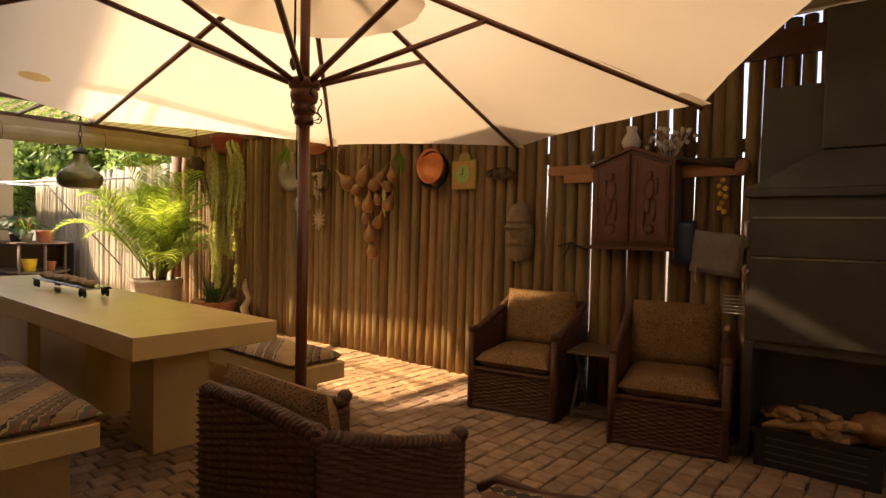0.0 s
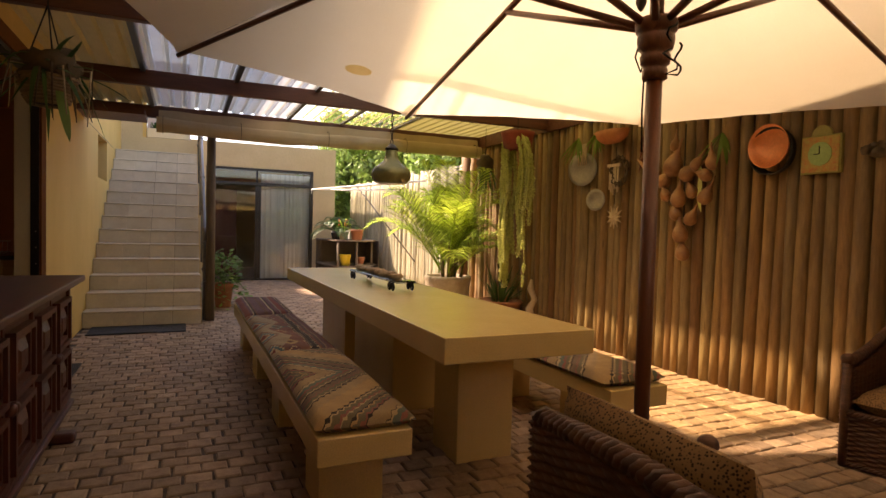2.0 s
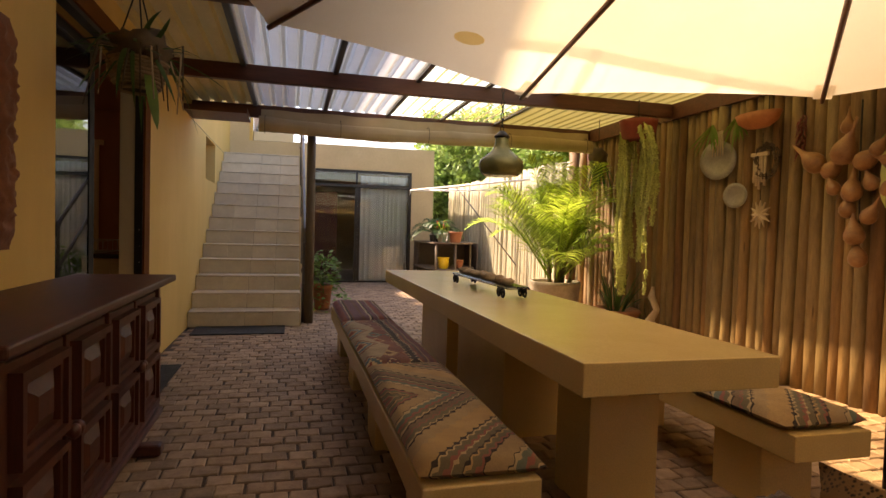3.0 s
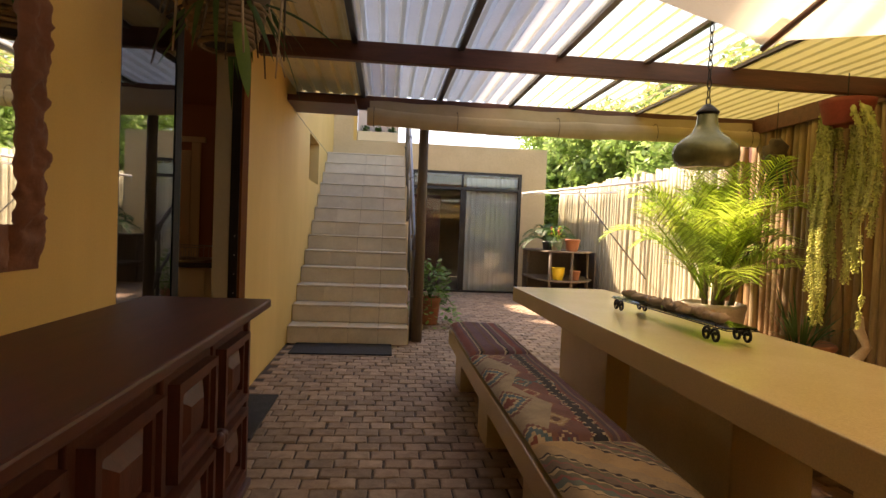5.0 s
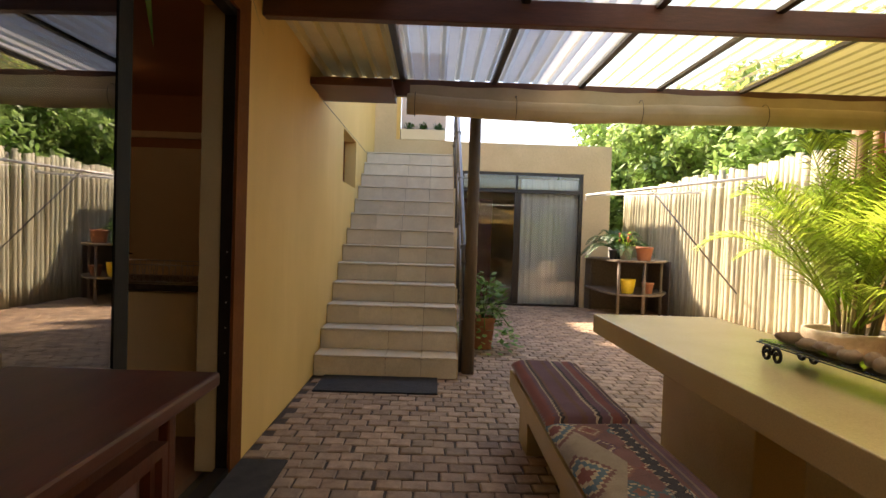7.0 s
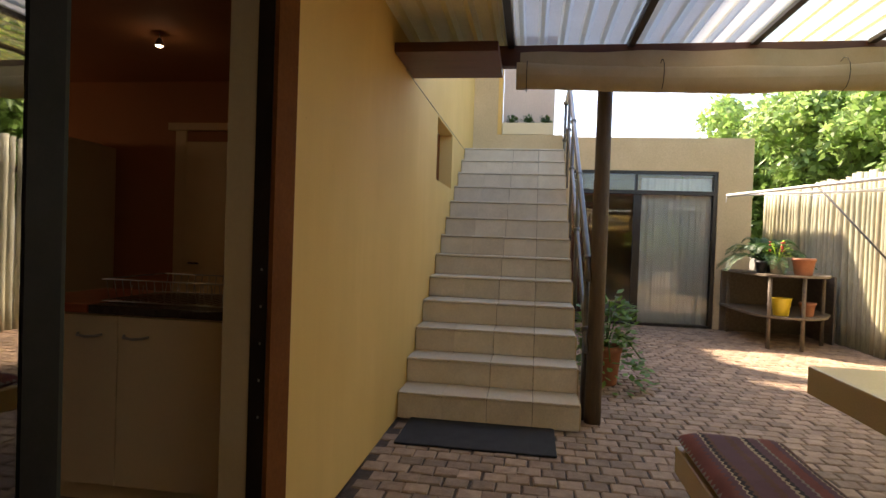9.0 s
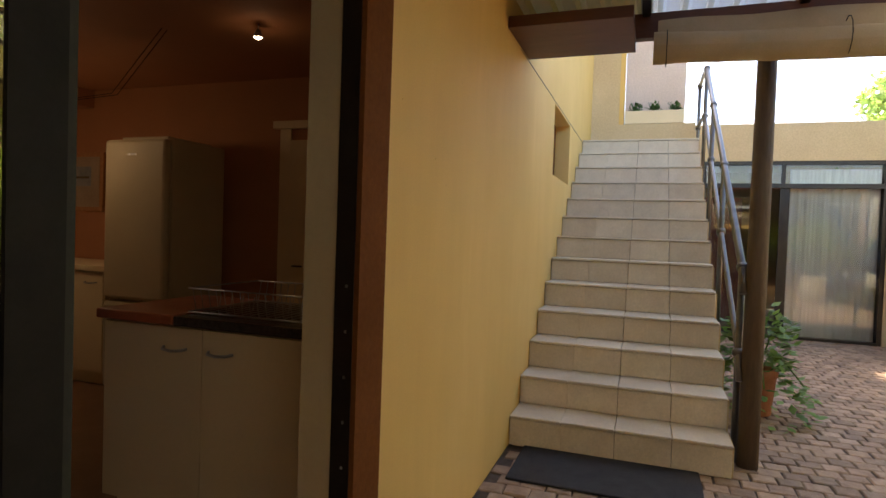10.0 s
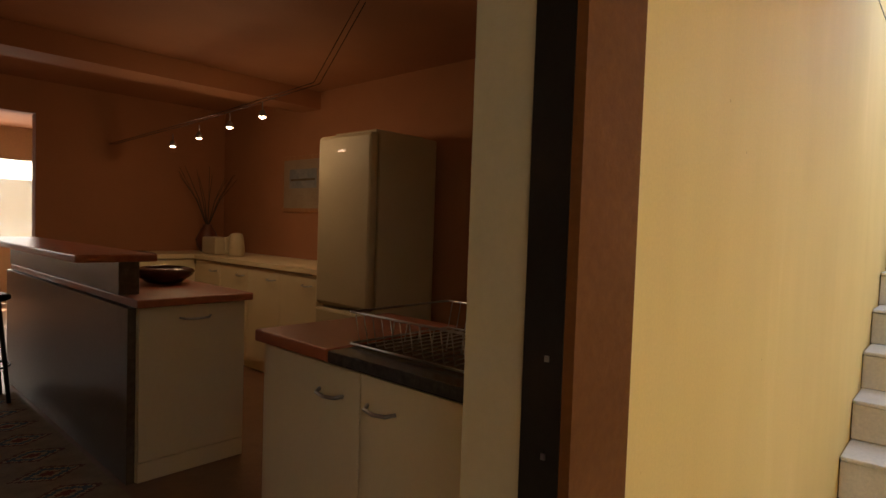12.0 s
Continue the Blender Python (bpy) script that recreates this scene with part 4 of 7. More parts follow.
# Small folding side table between the chairs.
SIDEW = mat("grey weathered slats", (0.13, 0.10, 0.075), (0.20, 0.16, 0.12), 8, 0.75, 0.3, 50, stretch=(1, 6, 6))
stb = thing("side_table", pose(-2.46, 4.42, 0, 0, 0, 10), "small grey folding wooden side table", "table")
for i in range(6):
    part("slat", Geo().box(-0.2, 0.2, -0.2 + i * 0.067, -0.2 + i * 0.067 + 0.058, 0.46, 0.48, 0.003), SIDEW, stb)
for sx in (-0.17, 0.17):
    part("leg", Geo().tube([(sx, -0.19, 0), (sx, 0.16, 0.47)], 0.014, 6), SIDEW, stb)
    part("leg", Geo().tube([(sx * 0.86, 0.19, 0), (sx * 0.86, -0.16, 0.47)], 0.014, 6), SIDEW, stb)
part("stretcher", Geo().box(-0.17, 0.17, -0.175, -0.155, 0.03, 0.06), SIDEW, stb)

# Low stool with a kilim seat between the chairs.
fs_ = thing("footstool", pose(-1.76, 2.27, 0, 0, 0, 12), "low dark wooden stool with a kilim seat", "stool")
for sy in (-0.17, 0.17):
    part("side_rail", Geo().tube([(-0.28, sy, 0.25), (-0.20, sy, 0.30), (0.0, sy, 0.275), (0.20, sy, 0.30), (0.28, sy, 0.25)], 0.022, 8), SIDEB, fs_)
    for sx in (-0.22, 0.22):
        part("leg", Geo().tube([(sx, sy, 0.0), (sx * 0.92, sy, 0.14), (sx, sy, 0.28)], [0.018, 0.024, 0.02], 8), SIDEB, fs_)
st_ = part("seat", cushion(0.42, 0.30, 0.05, 0.02, 0.6, 7.0), K2, fs_, "faded red kilim seat")
st_.matrix_basis = pose(0, 0, 0.262)

# ---- steel fireplace with hood ----
br = thing("fireplace", pose(-1.49, 4.25, 0), "large black sheet-steel braai fireplace with a hood", "fireplace")
FL = 2.0
part("cheek", Geo().box(0, 0.05, 0, 0.36, 0, 0.70), BLACKSTEEL, br)
part("cheek", Geo().box(FL - 0.05, FL, 0, 0.36, 0, 0.70), BLACKSTEEL, br)
part("back_plate", Geo().box(0.05, FL - 0.05, 0.32, 0.36, 0, 0.70), BLACKSTEEL, br)
part("hearth", Geo().box(0.05, FL - 0.05, 0.02, 0.32, 0.66, 0.70), BLACKSTEEL, br)
part("body", Geo().box(0, FL, 0, 0.36, 0.702, 1.60), BLACKSTEEL, br, bevel=0.008)
part("door_panel", Geo().box(0.03, FL - 0.03, -0.02, -0.001, 0.72, 1.195), BLACKSTEEL, br, bevel=0.004)
part("door_panel", Geo().box(0.03, FL - 0.03, -0.02, -0.001, 1.215, 1.43), BLACKSTEEL, br, bevel=0.004)
part("lip", Geo().box(-0.02, FL + 0.02, -0.035, 0.36, 1.56, 1.61), BLACKSTEEL, br, bevel=0.006)
for z in (1.435, 1.20):
    part("edge_strip", Geo().box(0.03, FL - 0.03, -0.026, -0.02, z, z + 0.01), STEEL, br, "worn bright edge")
g = Geo()
g.add([(0.0, -0.03, 1.612), (FL, -0.03, 1.612), (FL, 0.36, 1.612), (0, 0.36, 1.612), (0.36, 0.02, 1.82), (FL - 0.36, 0.02, 1.82), (FL - 0.36, 0.36, 1.82), (0.36, 0.36, 1.82)], [(0, 1, 5, 4), (1, 2, 6, 5), (2, 3, 7, 6), (3, 0, 4, 7), (4, 5, 6, 7), (3, 2, 1, 0)])
part("hood", g, BLACKSTEEL, br)
part("back_sheet", Geo().box(0.0, FL, 0.30, 0.34, 1.612, 2.26), BLACKSTEEL, br)
part("flue", Geo().box(0.36, FL - 0.36, 0.0, 0.29, 1.825, 2.60), BLACKSTEEL, br, bevel=0.006)
for x in (0.012,):
    part("handle", Geo().tube([(x, -0.03, 1.42), (x - 0.01, -0.06, 1.41), (x - 0.01, -0.06, 1.27), (x, -0.03, 1.26)], 0.008, 8), STEEL, br)
    part("hook", Geo().tube([(x, -0.03, 1.16), (x - 0.02, -0.05, 1.14), (x - 0.01, -0.05, 1.10), (x + 0.01, -0.04, 1.13)], 0.006, 8), STEEL, br)

# Crate of firewood.
cr = thing("crate", pose(-1.10, 4.35, 0, 0, 0, 1), "black plastic crate holding firewood", "crate")
for y in (-0.17, 0.16):
    part("crate_side", Geo().box(-0.30, 0.30, y, y + 0.015, 0, 0.22), CRATE, cr)
    for k in range(4):
        part("slot_rib", Geo().box(-0.24, 0.24, y - 0.006, y, 0.04 + k * 0.042, 0.048 + k * 0.042), RAILPAINT, cr)
for x in (-0.30, 0.285):
    part("crate_end", Geo().box(x, x + 0.015, -0.155, 0.16, 0, 0.22), CRATE, cr)
part("crate_bottom", Geo().box(-0.285, 0.285, -0.155, 0.16, 0.004, 0.02), CRATE, cr)
part("rim", Geo().box(-0.315, 0.315, -0.185, -0.172, 0.19, 0.225), CRATE, cr)
part("rim", Geo().box(-0.315, 0.315, 0.176, 0.19, 0.19, 0.225), CRATE, cr)
rl = random.Random(9)
for k in range(34):
    L, r = rl.uniform(0.10, 0.30), rl.uniform(0.014, 0.036)
    g = Geo().tube([(-L / 2, 0, 0), (-L / 6, rl.uniform(-0.02, 0.02), 0.01), (L / 5, rl.uniform(-0.02, 0.02), 0), (L / 2, 0, 0.0)], [r * 0.6, r, r * 0.85, r * 1.05], 6)
    solo("log", g, LOG, "split piece of pale firewood in the crate", "firewood", "firewood in the crate", m=pose(-1.10 + rl.uniform(-0.19, 0.19), 4.35 + rl.uniform(-0.08, 0.08), 0.15 + k * 0.0050, rl.uniform(-20, 20), rl.uniform(-14, 14), rl.uniform(-50, 50)))
solo("gourd", Geo().blob((0, 0, 0), 0.075, 0.065, 0.06, 14, 10, 0.3), mat("dark red gourd", (0.10, 0.03, 0.02), (0.18, 0.06, 0.035), 9, 0.5, 0.2, 40), "dark red dried gourd on the firewood", "gourd", m=pose(-1.30, 4.36, 0.27))
solo("gourd", Geo().blob((0, 0, 0), 0.11, 0.10, 0.09, 16, 10, 0.3), GOURD, "large tan dried gourd on the firewood", "gourd", m=pose(-0.84, 4.38, 0.29))

def strap(o, d, length, droop, w, bend=0.0):
    o, d = Vector(o), Vector(d).normalized()
    side = d.cross(Vector((0, 0, 1)))
    side = side.normalized() if side.length > 1e-3 else Vector((1, 0, 0))

    def fn(u, v):
        p = o + d * length * v + Vector((0, 0, -droop * v * v)) + side * bend * v * v
        ww = w * math.sin(math.pi * min(1, 0.12 + 0.88 * v)) ** 0.7 if v < 1 else 0.001
        return p + side * (u - 0.5) * ww + Vector((0, 0, -abs(u - 0.5) * ww * 0.3))
    return fn


# ---- things that hang on the fence ----
FF = FY - 0.06
cab = thing("wall_cabinet", pose(-2.29, FF, 1.24), "carved red-brown wall cabinet with a pointed top", "cabinet")
g = Geo()
out = [(-0.30, 0.0), (0.30, 0.0), (0.30, 0.58), (0.0, 0.69), (-0.30, 0.58)]
n = len(out)
vs = [(x, 0.0, z) for x, z in out] + [(x, -0.17, z) for x, z in out]
g.add(vs, [tuple(range(n)), tuple(n + i for i in reversed(range(n)))] + [(i, n + i, n + (i + 1) % n, (i + 1) % n) for i in range(n)])
part("body", g, CARVED, cab, bevel=0.006)
for sgn in (-1, 1):
    d = [(0.012, 0.03), (0.272, 0.03), (0.272, 0.565), (0.012, 0.655)]
    vs = [(sgn * x, -0.172, z) for x, z in d] + [(sgn * x, -0.192, z) for x, z in d]
    fs = [(0, 1, 2, 3), (7, 6, 5, 4), (0, 4, 5, 1), (1, 5, 6, 2), (2, 6, 7, 3), (3, 7, 4, 0)]
    dr = part("door", Geo().add(vs, fs if sgn < 0 else [tuple(reversed(f)) for f in fs]), CARVED, cab, bevel=0.004)
    cx = sgn * 0.14
    for dx, dz, rx, ry, rz2 in ((0, 0.50, 0.022, 0.014, 0.03), (0, 0.40, 0.04, 0.016, 0.07), (-0.015, 0.29, 0.026, 0.014, 0.06), (0.03, 0.26, 0.018, 0.013, 0.08), (-0.04, 0.24, 0.016, 0.012, 0.09), (sgn * 0.045, 0.42, 0.014, 0.012, 0.06), (0, 0.125, 0.04, 0.014, 0.035)):
        part("relief", Geo().blob((cx + dx, -0.195, dz), rx, ry, rz2, rough=0.2), CARVED, dr)
    g = Geo()
    for x0, x1, z0, z1 in ((0.03, 0.045, 0.05, 0.60), (0.24, 0.255, 0.05, 0.55), (0.03, 0.255, 0.05, 0.062)):
        a0, a1 = sorted((sgn * x0, sgn * x1))
        g.box(a0, a1, -0.199, -0.192, z0, z1)
    part("beading", g, CARVED, dr)
part("sill", Geo().box(-0.32, 0.32, -0.205, 0.0, -0.025, 0.0), CARVED, cab, bevel=0.004)
part("peak_trim", Geo().box(-0.33, 0.0, -0.20, 0.0, 0.0, 0.022).moved(Matrix.Translation((0, 0, 0.69)) @ pose(0, 0, 0, 0, -20.1, 0)), CARVED, cab)
part("peak_trim", Geo().box(0.0, 0.33, -0.20, 0.0, 0.0, 0.022).moved(Matrix.Translation((0, 0, 0.69)) @ pose(0, 0, 0, 0, 20.1, 0)), CARVED, cab)

bd = thing("display_board", pose(-2.33, FF, 1.74), "orange pine board shelf nailed across the poles", "board")
part("board", Geo().box(-0.72, -0.31, -0.03, 0, 0.045, 0.12), PALEWOOD, bd, bevel=0.004)
part("board", Geo().box(-0.56, -0.31, -0.06, -0.031, -0.02, 0.045), PALEWOOD, bd, bevel=0.004)
part("board", Geo().box(0.31, 0.72, -0.035, 0, -0.01, 0.085), PALEWOOD, bd, bevel=0.004)
solo("vase", Geo().lathe([(0.035, 0), (0.062, 0.03), (0.07, 0.06), (0.05, 0.10), (0.032, 0.13), (0.04, 0.165), (0.036, 0.17)], 18), WHITE, "small white ceramic vase on the cabinet", "vase", m=pose(-2.33, FF - 0.10, 1.935))
g = Geo()
rv = random.Random(4)
for k in range(46):
    a, r = rv.uniform(0, 6.28), rv.uniform(0, 0.14)
    g.blob((r * math.cos(a) * 1.3, r * math.sin(a) * 0.5, rv.uniform(0.03, 0.17)), 0.017, 0.017, 0.017, 6, 4)
for k in range(9):
    a = k * 0.7
    g.tube([(0, 0, -0.10), (0.08 * math.cos(a), 0.04 * math.sin(a), 0.05), (0.13 * math.cos(a), 0.06 * math.sin(a), 0.13)], 0.003, 4)
solo("dried_bouquet", g, WHITE, "bunch of white dried seed heads above the cabinet", "flowers", m=pose(-2.06, FF - 0.08, 1.90))
bm = thing("twig_broom", pose(-1.84, FF - 0.05, 1.83, 0, 5, 0), "bundle of dark twigs with a gourd ladle on the board", "broom")
for k in range(40):
    y = rv.uniform(-0.05, 0.0)
    part("twig", Geo().tube([(-0.20 + rv.uniform(-0.02, 0.02), y, rv.uniform(-0.03, 0.03)), (0.05, y, rv.uniform(-0.02, 0.02)), (0.24, y, rv.uniform(-0.05, 0.03))], 0.004, 4), BARK, bm)
part("ladle", Geo().blob((0.25, -0.03, -0.03), 0.05, 0.04, 0.06), GOURD, bm)
g = Geo().box(-0.045, 0.045, -0.012, 0, 0.0, 0.27)
bs = thing("bead_panel", pose(-1.72, FF - 0.03, 1.46), "narrow dark hanging strip with yellow discs", "ornament")
part("strip", g, MAHOG, bs)
for k, (dx, dz) in enumerate(((0, 0.24), (-0.02, 0.20), (0.018, 0.185), (-0.012, 0.15), (0.02, 0.13), (0, 0.09), (-0.015, 0.055), (0.012, 0.03))):
    part("disc", Geo().blob((dx, -0.016, dz), 0.018, 0.008, 0.018, 10, 6), YELLOWP, bs)
pc = solo("oven_cloth", cushion(0.32, 0.28, 0.05, 0.02, 0.5, 8.0), GREYCLOTH, "grey padded cloth hanging from a hook", "cloth", m=pose(-1.73, FF - 0.06, 1.21, 86, 6, 0))
solo("oven_mitt", cushion(0.16, 0.30, 0.05, 0.02, 0.5, 3.0), BLUEP, "dark blue oven mitt on the poles", "mitt", m=pose(-1.95, FF - 0.04, 1.28, 86, 0, 0))
tl = thing("braai_tools", pose(-1.55, FF - 0.18, 0.82), "hanging steel braai tongs and wire grid", "tools")
part("tongs", Geo().tube([(0, 0, 0.30), (0.01, -0.01, 0.15), (0.02, 0, 0)], 0.006, 6).tube([(0.03, 0, 0.30), (0.035, -0.01, 0.15), (0.03, 0, 0)], 0.006, 6), STEEL, tl)
part("grip", Geo().box(0.0, 0.04, -0.015, 0.015, 0.22, 0.33), PALEWOOD, tl, "orange wooden grip")
for k in range(6):
    part("grid_wire", Geo().tube([(-0.10, -0.02, 0.02 + k * 0.022), (0.08, -0.02, 0.02 + k * 0.022)], 0.003, 4), STEEL, tl)
part("wire_hook", Geo().tube([(-0.28, 0.0, 0.30), (-0.28, -0.02, 0.22), (-0.27, -0.03, 0.20)], 0.004, 5), STEEL, tl)

mk = Geo()


def mask_surface(u, v):
    a = math.pi * (u - 0.5) * 1.02
    z = (v - 0.5) * 0.52
    w = 0.135 * math.sqrt(max(0.0, 1 - (abs(2 * v - 1)) ** 3.2)) * (0.86 if v > 0.62 else 1.0 - 0.12 * max(0, (0.62 - v)) * 0)
    d = 0.10 * math.sqrt(max(0.0, 1 - (abs(2 * v - 1)) ** 4))
    x, y = w * math.sin(a), -d * math.cos(a)
    nose = 0.05 * math.exp(-(x / 0.02) ** 2) * math.exp(-((v - 0.47) / 0.07) ** 2)
    brow = 0.03 * math.exp(-((v - 0.58) / 0.02) ** 2)
    band = 0.02 * math.exp(-((v - 0.68) / 0.03) ** 2)
    eyes = -0.026 * (math.exp(-((x - 0.045) / 0.022) ** 2) + math.exp(-((x + 0.045) / 0.022) ** 2)) * math.exp(-((v - 0.53) / 0.022) ** 2)
    lips = 0.026 * math.exp(-(x / 0.035) ** 2) * (math.exp(-((v - 0.355) / 0.014) ** 2) + math.exp(-((v - 0.325) / 0.014) ** 2))
    beard = -0.022 * math.exp(-((v - 0.27) / 0.015) ** 2)
    return (x, y - nose - brow - band - eyes - lips - beard, z)


mk.grid(40, 70, mask_surface)
mk.box(-0.05, 0.05, -0.02, 0.0, -0.2, 0.2)
solo("carved_mask", mk, MASKST, "tall rough brown carved ornament hung on the poles", "carving", m=pose(-3.33, FF + 0.015, 1.325))

ck = thing("wall_clock", pose(-3.92, FF, 1.86), "square painted green and yellow wall clock", "clock")
g = Geo()
g.box(-0.14, 0.14, -0.03, 0, -0.155, 0.11)
part("case", g, mat("painted green-gold wood", (0.24, 0.25, 0.06), (0.36, 0.30, 0.09), 14, 0.6, 0.1, 50), ck, bevel=0.004)
part("face", Geo().box(-0.128, 0.128, -0.036, -0.031, -0.145, 0.10), mat("painted flowers", (0.42, 0.38, 0.09), (0.50, 0.17, 0.05), 26, 0.6, 0.1, 60), ck, "yellow face painted with orange flowers")
part("arch", Geo().lathe([(0.07, 0), (0.07, 0.028)], 18).moved(pose(0, -0.001, 0.11, 90, 0, 0)), bpy.data.materials["painted green-gold wood"], ck)
part("dial", Geo().lathe([(0.082, 0), (0.082, 0.006)], 24).moved(pose(0, -0.037, -0.02, 90, 0, 0)), mat("pale green dial", (0.26, 0.40, 0.12), (0.34, 0.48, 0.17), 8, 0.5, 0.03, 60), ck)
part("hand", Geo().box(-0.003, 0.003, -0.048, -0.044, -0.02, 0.035), CORD, ck)
part("hand", Geo().box(-0.04, 0.0, -0.048, -0.044, -0.023, -0.017), CORD, ck)

pn = thing("copper_pan", pose(-4.27, FF - 0.02, 1.93), "round copper pan shining on the fence", "pan")
part("bowl", Geo().lathe([(0.02, 0.0), (0.09, 0.005), (0.145, 0.04), (0.165, 0.085), (0.158, 0.085), (0.138, 0.045), (0.085, 0.012), (0.02, 0.007)], 28).moved(pose(0, 0, 0.0, 90, 0, 0) @ Matrix.Diagonal((1, 1, 1, 1))), COPPER, pn)
part("outer_shell", Geo().lathe([(0.15, -0.01), (0.175, 0.02), (0.18, 0.07), (0.170, 0.075), (0.168, 0.06), (0.152, 0.0)], 28, cap=False).moved(pose(0, 0.01, -0.035, 90, 0, 0)), IRON, pn, "dark iron rim")

gd = Geo()
gb = thing("gourd_bunch", pose(-5.08, FF - 0.05, 1.5), "bunch of dried bottle gourds hung on the fence", "gourds")
rg = random.Random(12)
places = [(-0.27, 0.26), (-0.17, 0.20), (-0.08, 0.30), (0.05, 0.24), (0.14, 0.30), (0.22, 0.22), (-0.12, 0.08), (0.0, 0.05), (0.10, 0.10), (0.20, 0.06), (-0.04, -0.06), (0.08, -0.10), (0.02, -0.22), (0.05, -0.36), (0.27, 0.30), (-0.05, 0.46)]
for k, (gx, gz) in enumerate(places):
    s = rg.uniform(0.8, 1.15) * (1.3 if k < 4 else 0.95)
    prof = [(0.006, 0.20), (0.010, 0.16), (0.016, 0.12), (0.026, 0.09), (0.048, 0.055), (0.062, 0.02), (0.062, -0.015), (0.045, -0.045), (0.015, -0.06), (0.004, -0.062)]
    me = Geo().lathe([(r * s, z * s) for r, z in reversed(prof)], 12).moved(pose(gx * 1.2, -0.03 - rg.uniform(0, 0.05), gz * 1.15, rg.uniform(-14, 14), rg.uniform(-70, 70) if k < 6 else rg.uniform(-35, 35), 0))
    part("gourd", me, GOURD, gb)
part("string", Geo().tube([(0, -0.02, 0.72), (0.01, -0.03, 0.3), (0.03, -0.03, -0.2)], 0.006, 5), CORD, gb)
for k in range(3):
    part("dry_leaf", Geo().grid(3, 8, lambda u, v: (0.20 + 0.04 * (u - 0.5) * math.sin(v * 3.1) + 0.03 * v, -0.05 - 0.02 * math.sin(v * 3), 0.18 - 0.24 * v + 0.1 * k)), SUCC, gb)


def plate(px, pz, r):
    p = thing("wall_plate", pose(px, FF - 0.03, pz, 0, 0, 18), "round dull metal plate hung on the fence", "plate", "plates on the fence")
    part("dish", Geo().lathe([(0.01, 0.004), (r * 0.6, 0.006), (r * 0.68, 0.018), (r, 0.026), (r, 0.032), (r * 0.66, 0.024), (r * 0.58, 0.012), (0.01, 0.010)], 30).moved(pose(0, 0, 0, 90, 0, 0)), PEWTER, p)


plate(-6.53, 1.945, 0.185)
plate(-6.29, 1.60, 0.115)
ch1 = thing("wind_chime", pose(-6.02, FF - 0.04, 1.78), "wooden wind chime with a carved sun", "chime")
for k in range(5):
    part("chime_tube", Geo().tube([(-0.06 + 0.03 * k, -0.01 * (k % 2), 0.16), (-0.06 + 0.03 * k + 0.006, -0.01, -0.08 - 0.03 * (k % 3))], 0.011, 8), BONE, ch1)
part("chime_bar", Geo().box(-0.09, 0.10, -0.02, 0.0, 0.15, 0.18), BONE, ch1)
g = Geo()
star = [(0.055 if i % 2 else 0.125) for i in range(24)]
star = [(r * (1.0 if i % 4 else 0.85) * math.cos(i * math.pi / 12), r * math.sin(i * math.pi / 12)) for i, r in enumerate(star)]
vs = [(x, -0.012, z) for x, z in star] + [(x, 0.0, z) for x, z in star] + [(0, -0.03, 0), (0, 0, 0)]
fs = [(i, (i + 1) % 24, 48) for i in range(24)] + [((i + 1) % 24, i, 24 + i, 24 + (i + 1) % 24) for i in range(24)] + [(24 + (i + 1) % 24, 24 + i, 49) for i in range(24)]
part("sun_disc", g.add([(x + 0.03, y, z - 0.36) for x, y, z in vs], fs), BONE, ch1, "pale carved sun")
part("chime_cord", Geo().tube([(0.02, 0, 0.35), (0.02, 0, -0.25)], 0.003, 4), CORD, ch1)
g = Geo()
for k in range(5):
    g.tube([(-0.03 + 0.015 * k, -0.03, 0.22), (-0.06 + 0.03 * k, -0.05, 0.08), (-0.07 + 0.035 * k, -0.05, -0.02)], [0.004, 0.009, 0.003], 5)
solo("dried_pods", g, BONE, "dried seed pods hung over the plate", "pods", m=pose(-6.50, FF - 0.03, 2.0))
g2 = Geo().blob((0, 0, 0), 0.10, 0.05, 0.05, 12, 8, 0.6, 3.0)
for k in range(7):
    g2.blob((-0.10 + 0.035 * k, -0.03 - 0.012 * math.cos(k * 3), 0.022 * math.sin(k * 2)), 0.035, 0.03, 0.03, 8, 6, 0.6, k)
g = Geo()
for k in range(90):
    a = k * 0.0698 * 3
    r0, y = 0.10 + 0.02 * math.sin(k * 2.7), -0.03 - 0.015 * math.cos(k * 1.9)
    g.tube([(r0 * math.cos(a), y, r0 * math.sin(a) * 1.25), ((r0 + 0.012) * math.cos(a + 0.3), y - 0.012, (r0 + 0.012) * math.sin(a + 0.3) * 1.25), (r0 * math.cos(a + 0.62), y, r0 * math.sin(a + 0.62) * 1.25)], 0.006, 4)
solo("twig_wreath", g, BARK, "dark twig wreath behind the wind chime", "wreath", m=pose(-5.94, FF - 0.01, 1.88))
HAY = mat("rust-dyed bowl", (0.34, 0.11, 0.04), (0.46, 0.17, 0.06), 8, 0.6, 0.2, 50)
hb_ = thing("hanging_bowl", pose(-5.97, FF - 0.13, 2.15), "rust-coloured half bowl hung high on the fence", "bowl")
part("bowl", Geo().lathe([(0.02, 0.0), (0.12, 0.012), (0.20, 0.06), (0.235, 0.13), (0.225, 0.13), (0.19, 0.065), (0.11, 0.02), (0.02, 0.01)], 26, sy=0.5), HAY, hb_)
part("hanger", Geo().tube([(0, 0.11, 0.12), (0, 0.11, 0.30)], 0.004, 5), CORD, hb_)
g = Geo()
rc = random.Random(15)
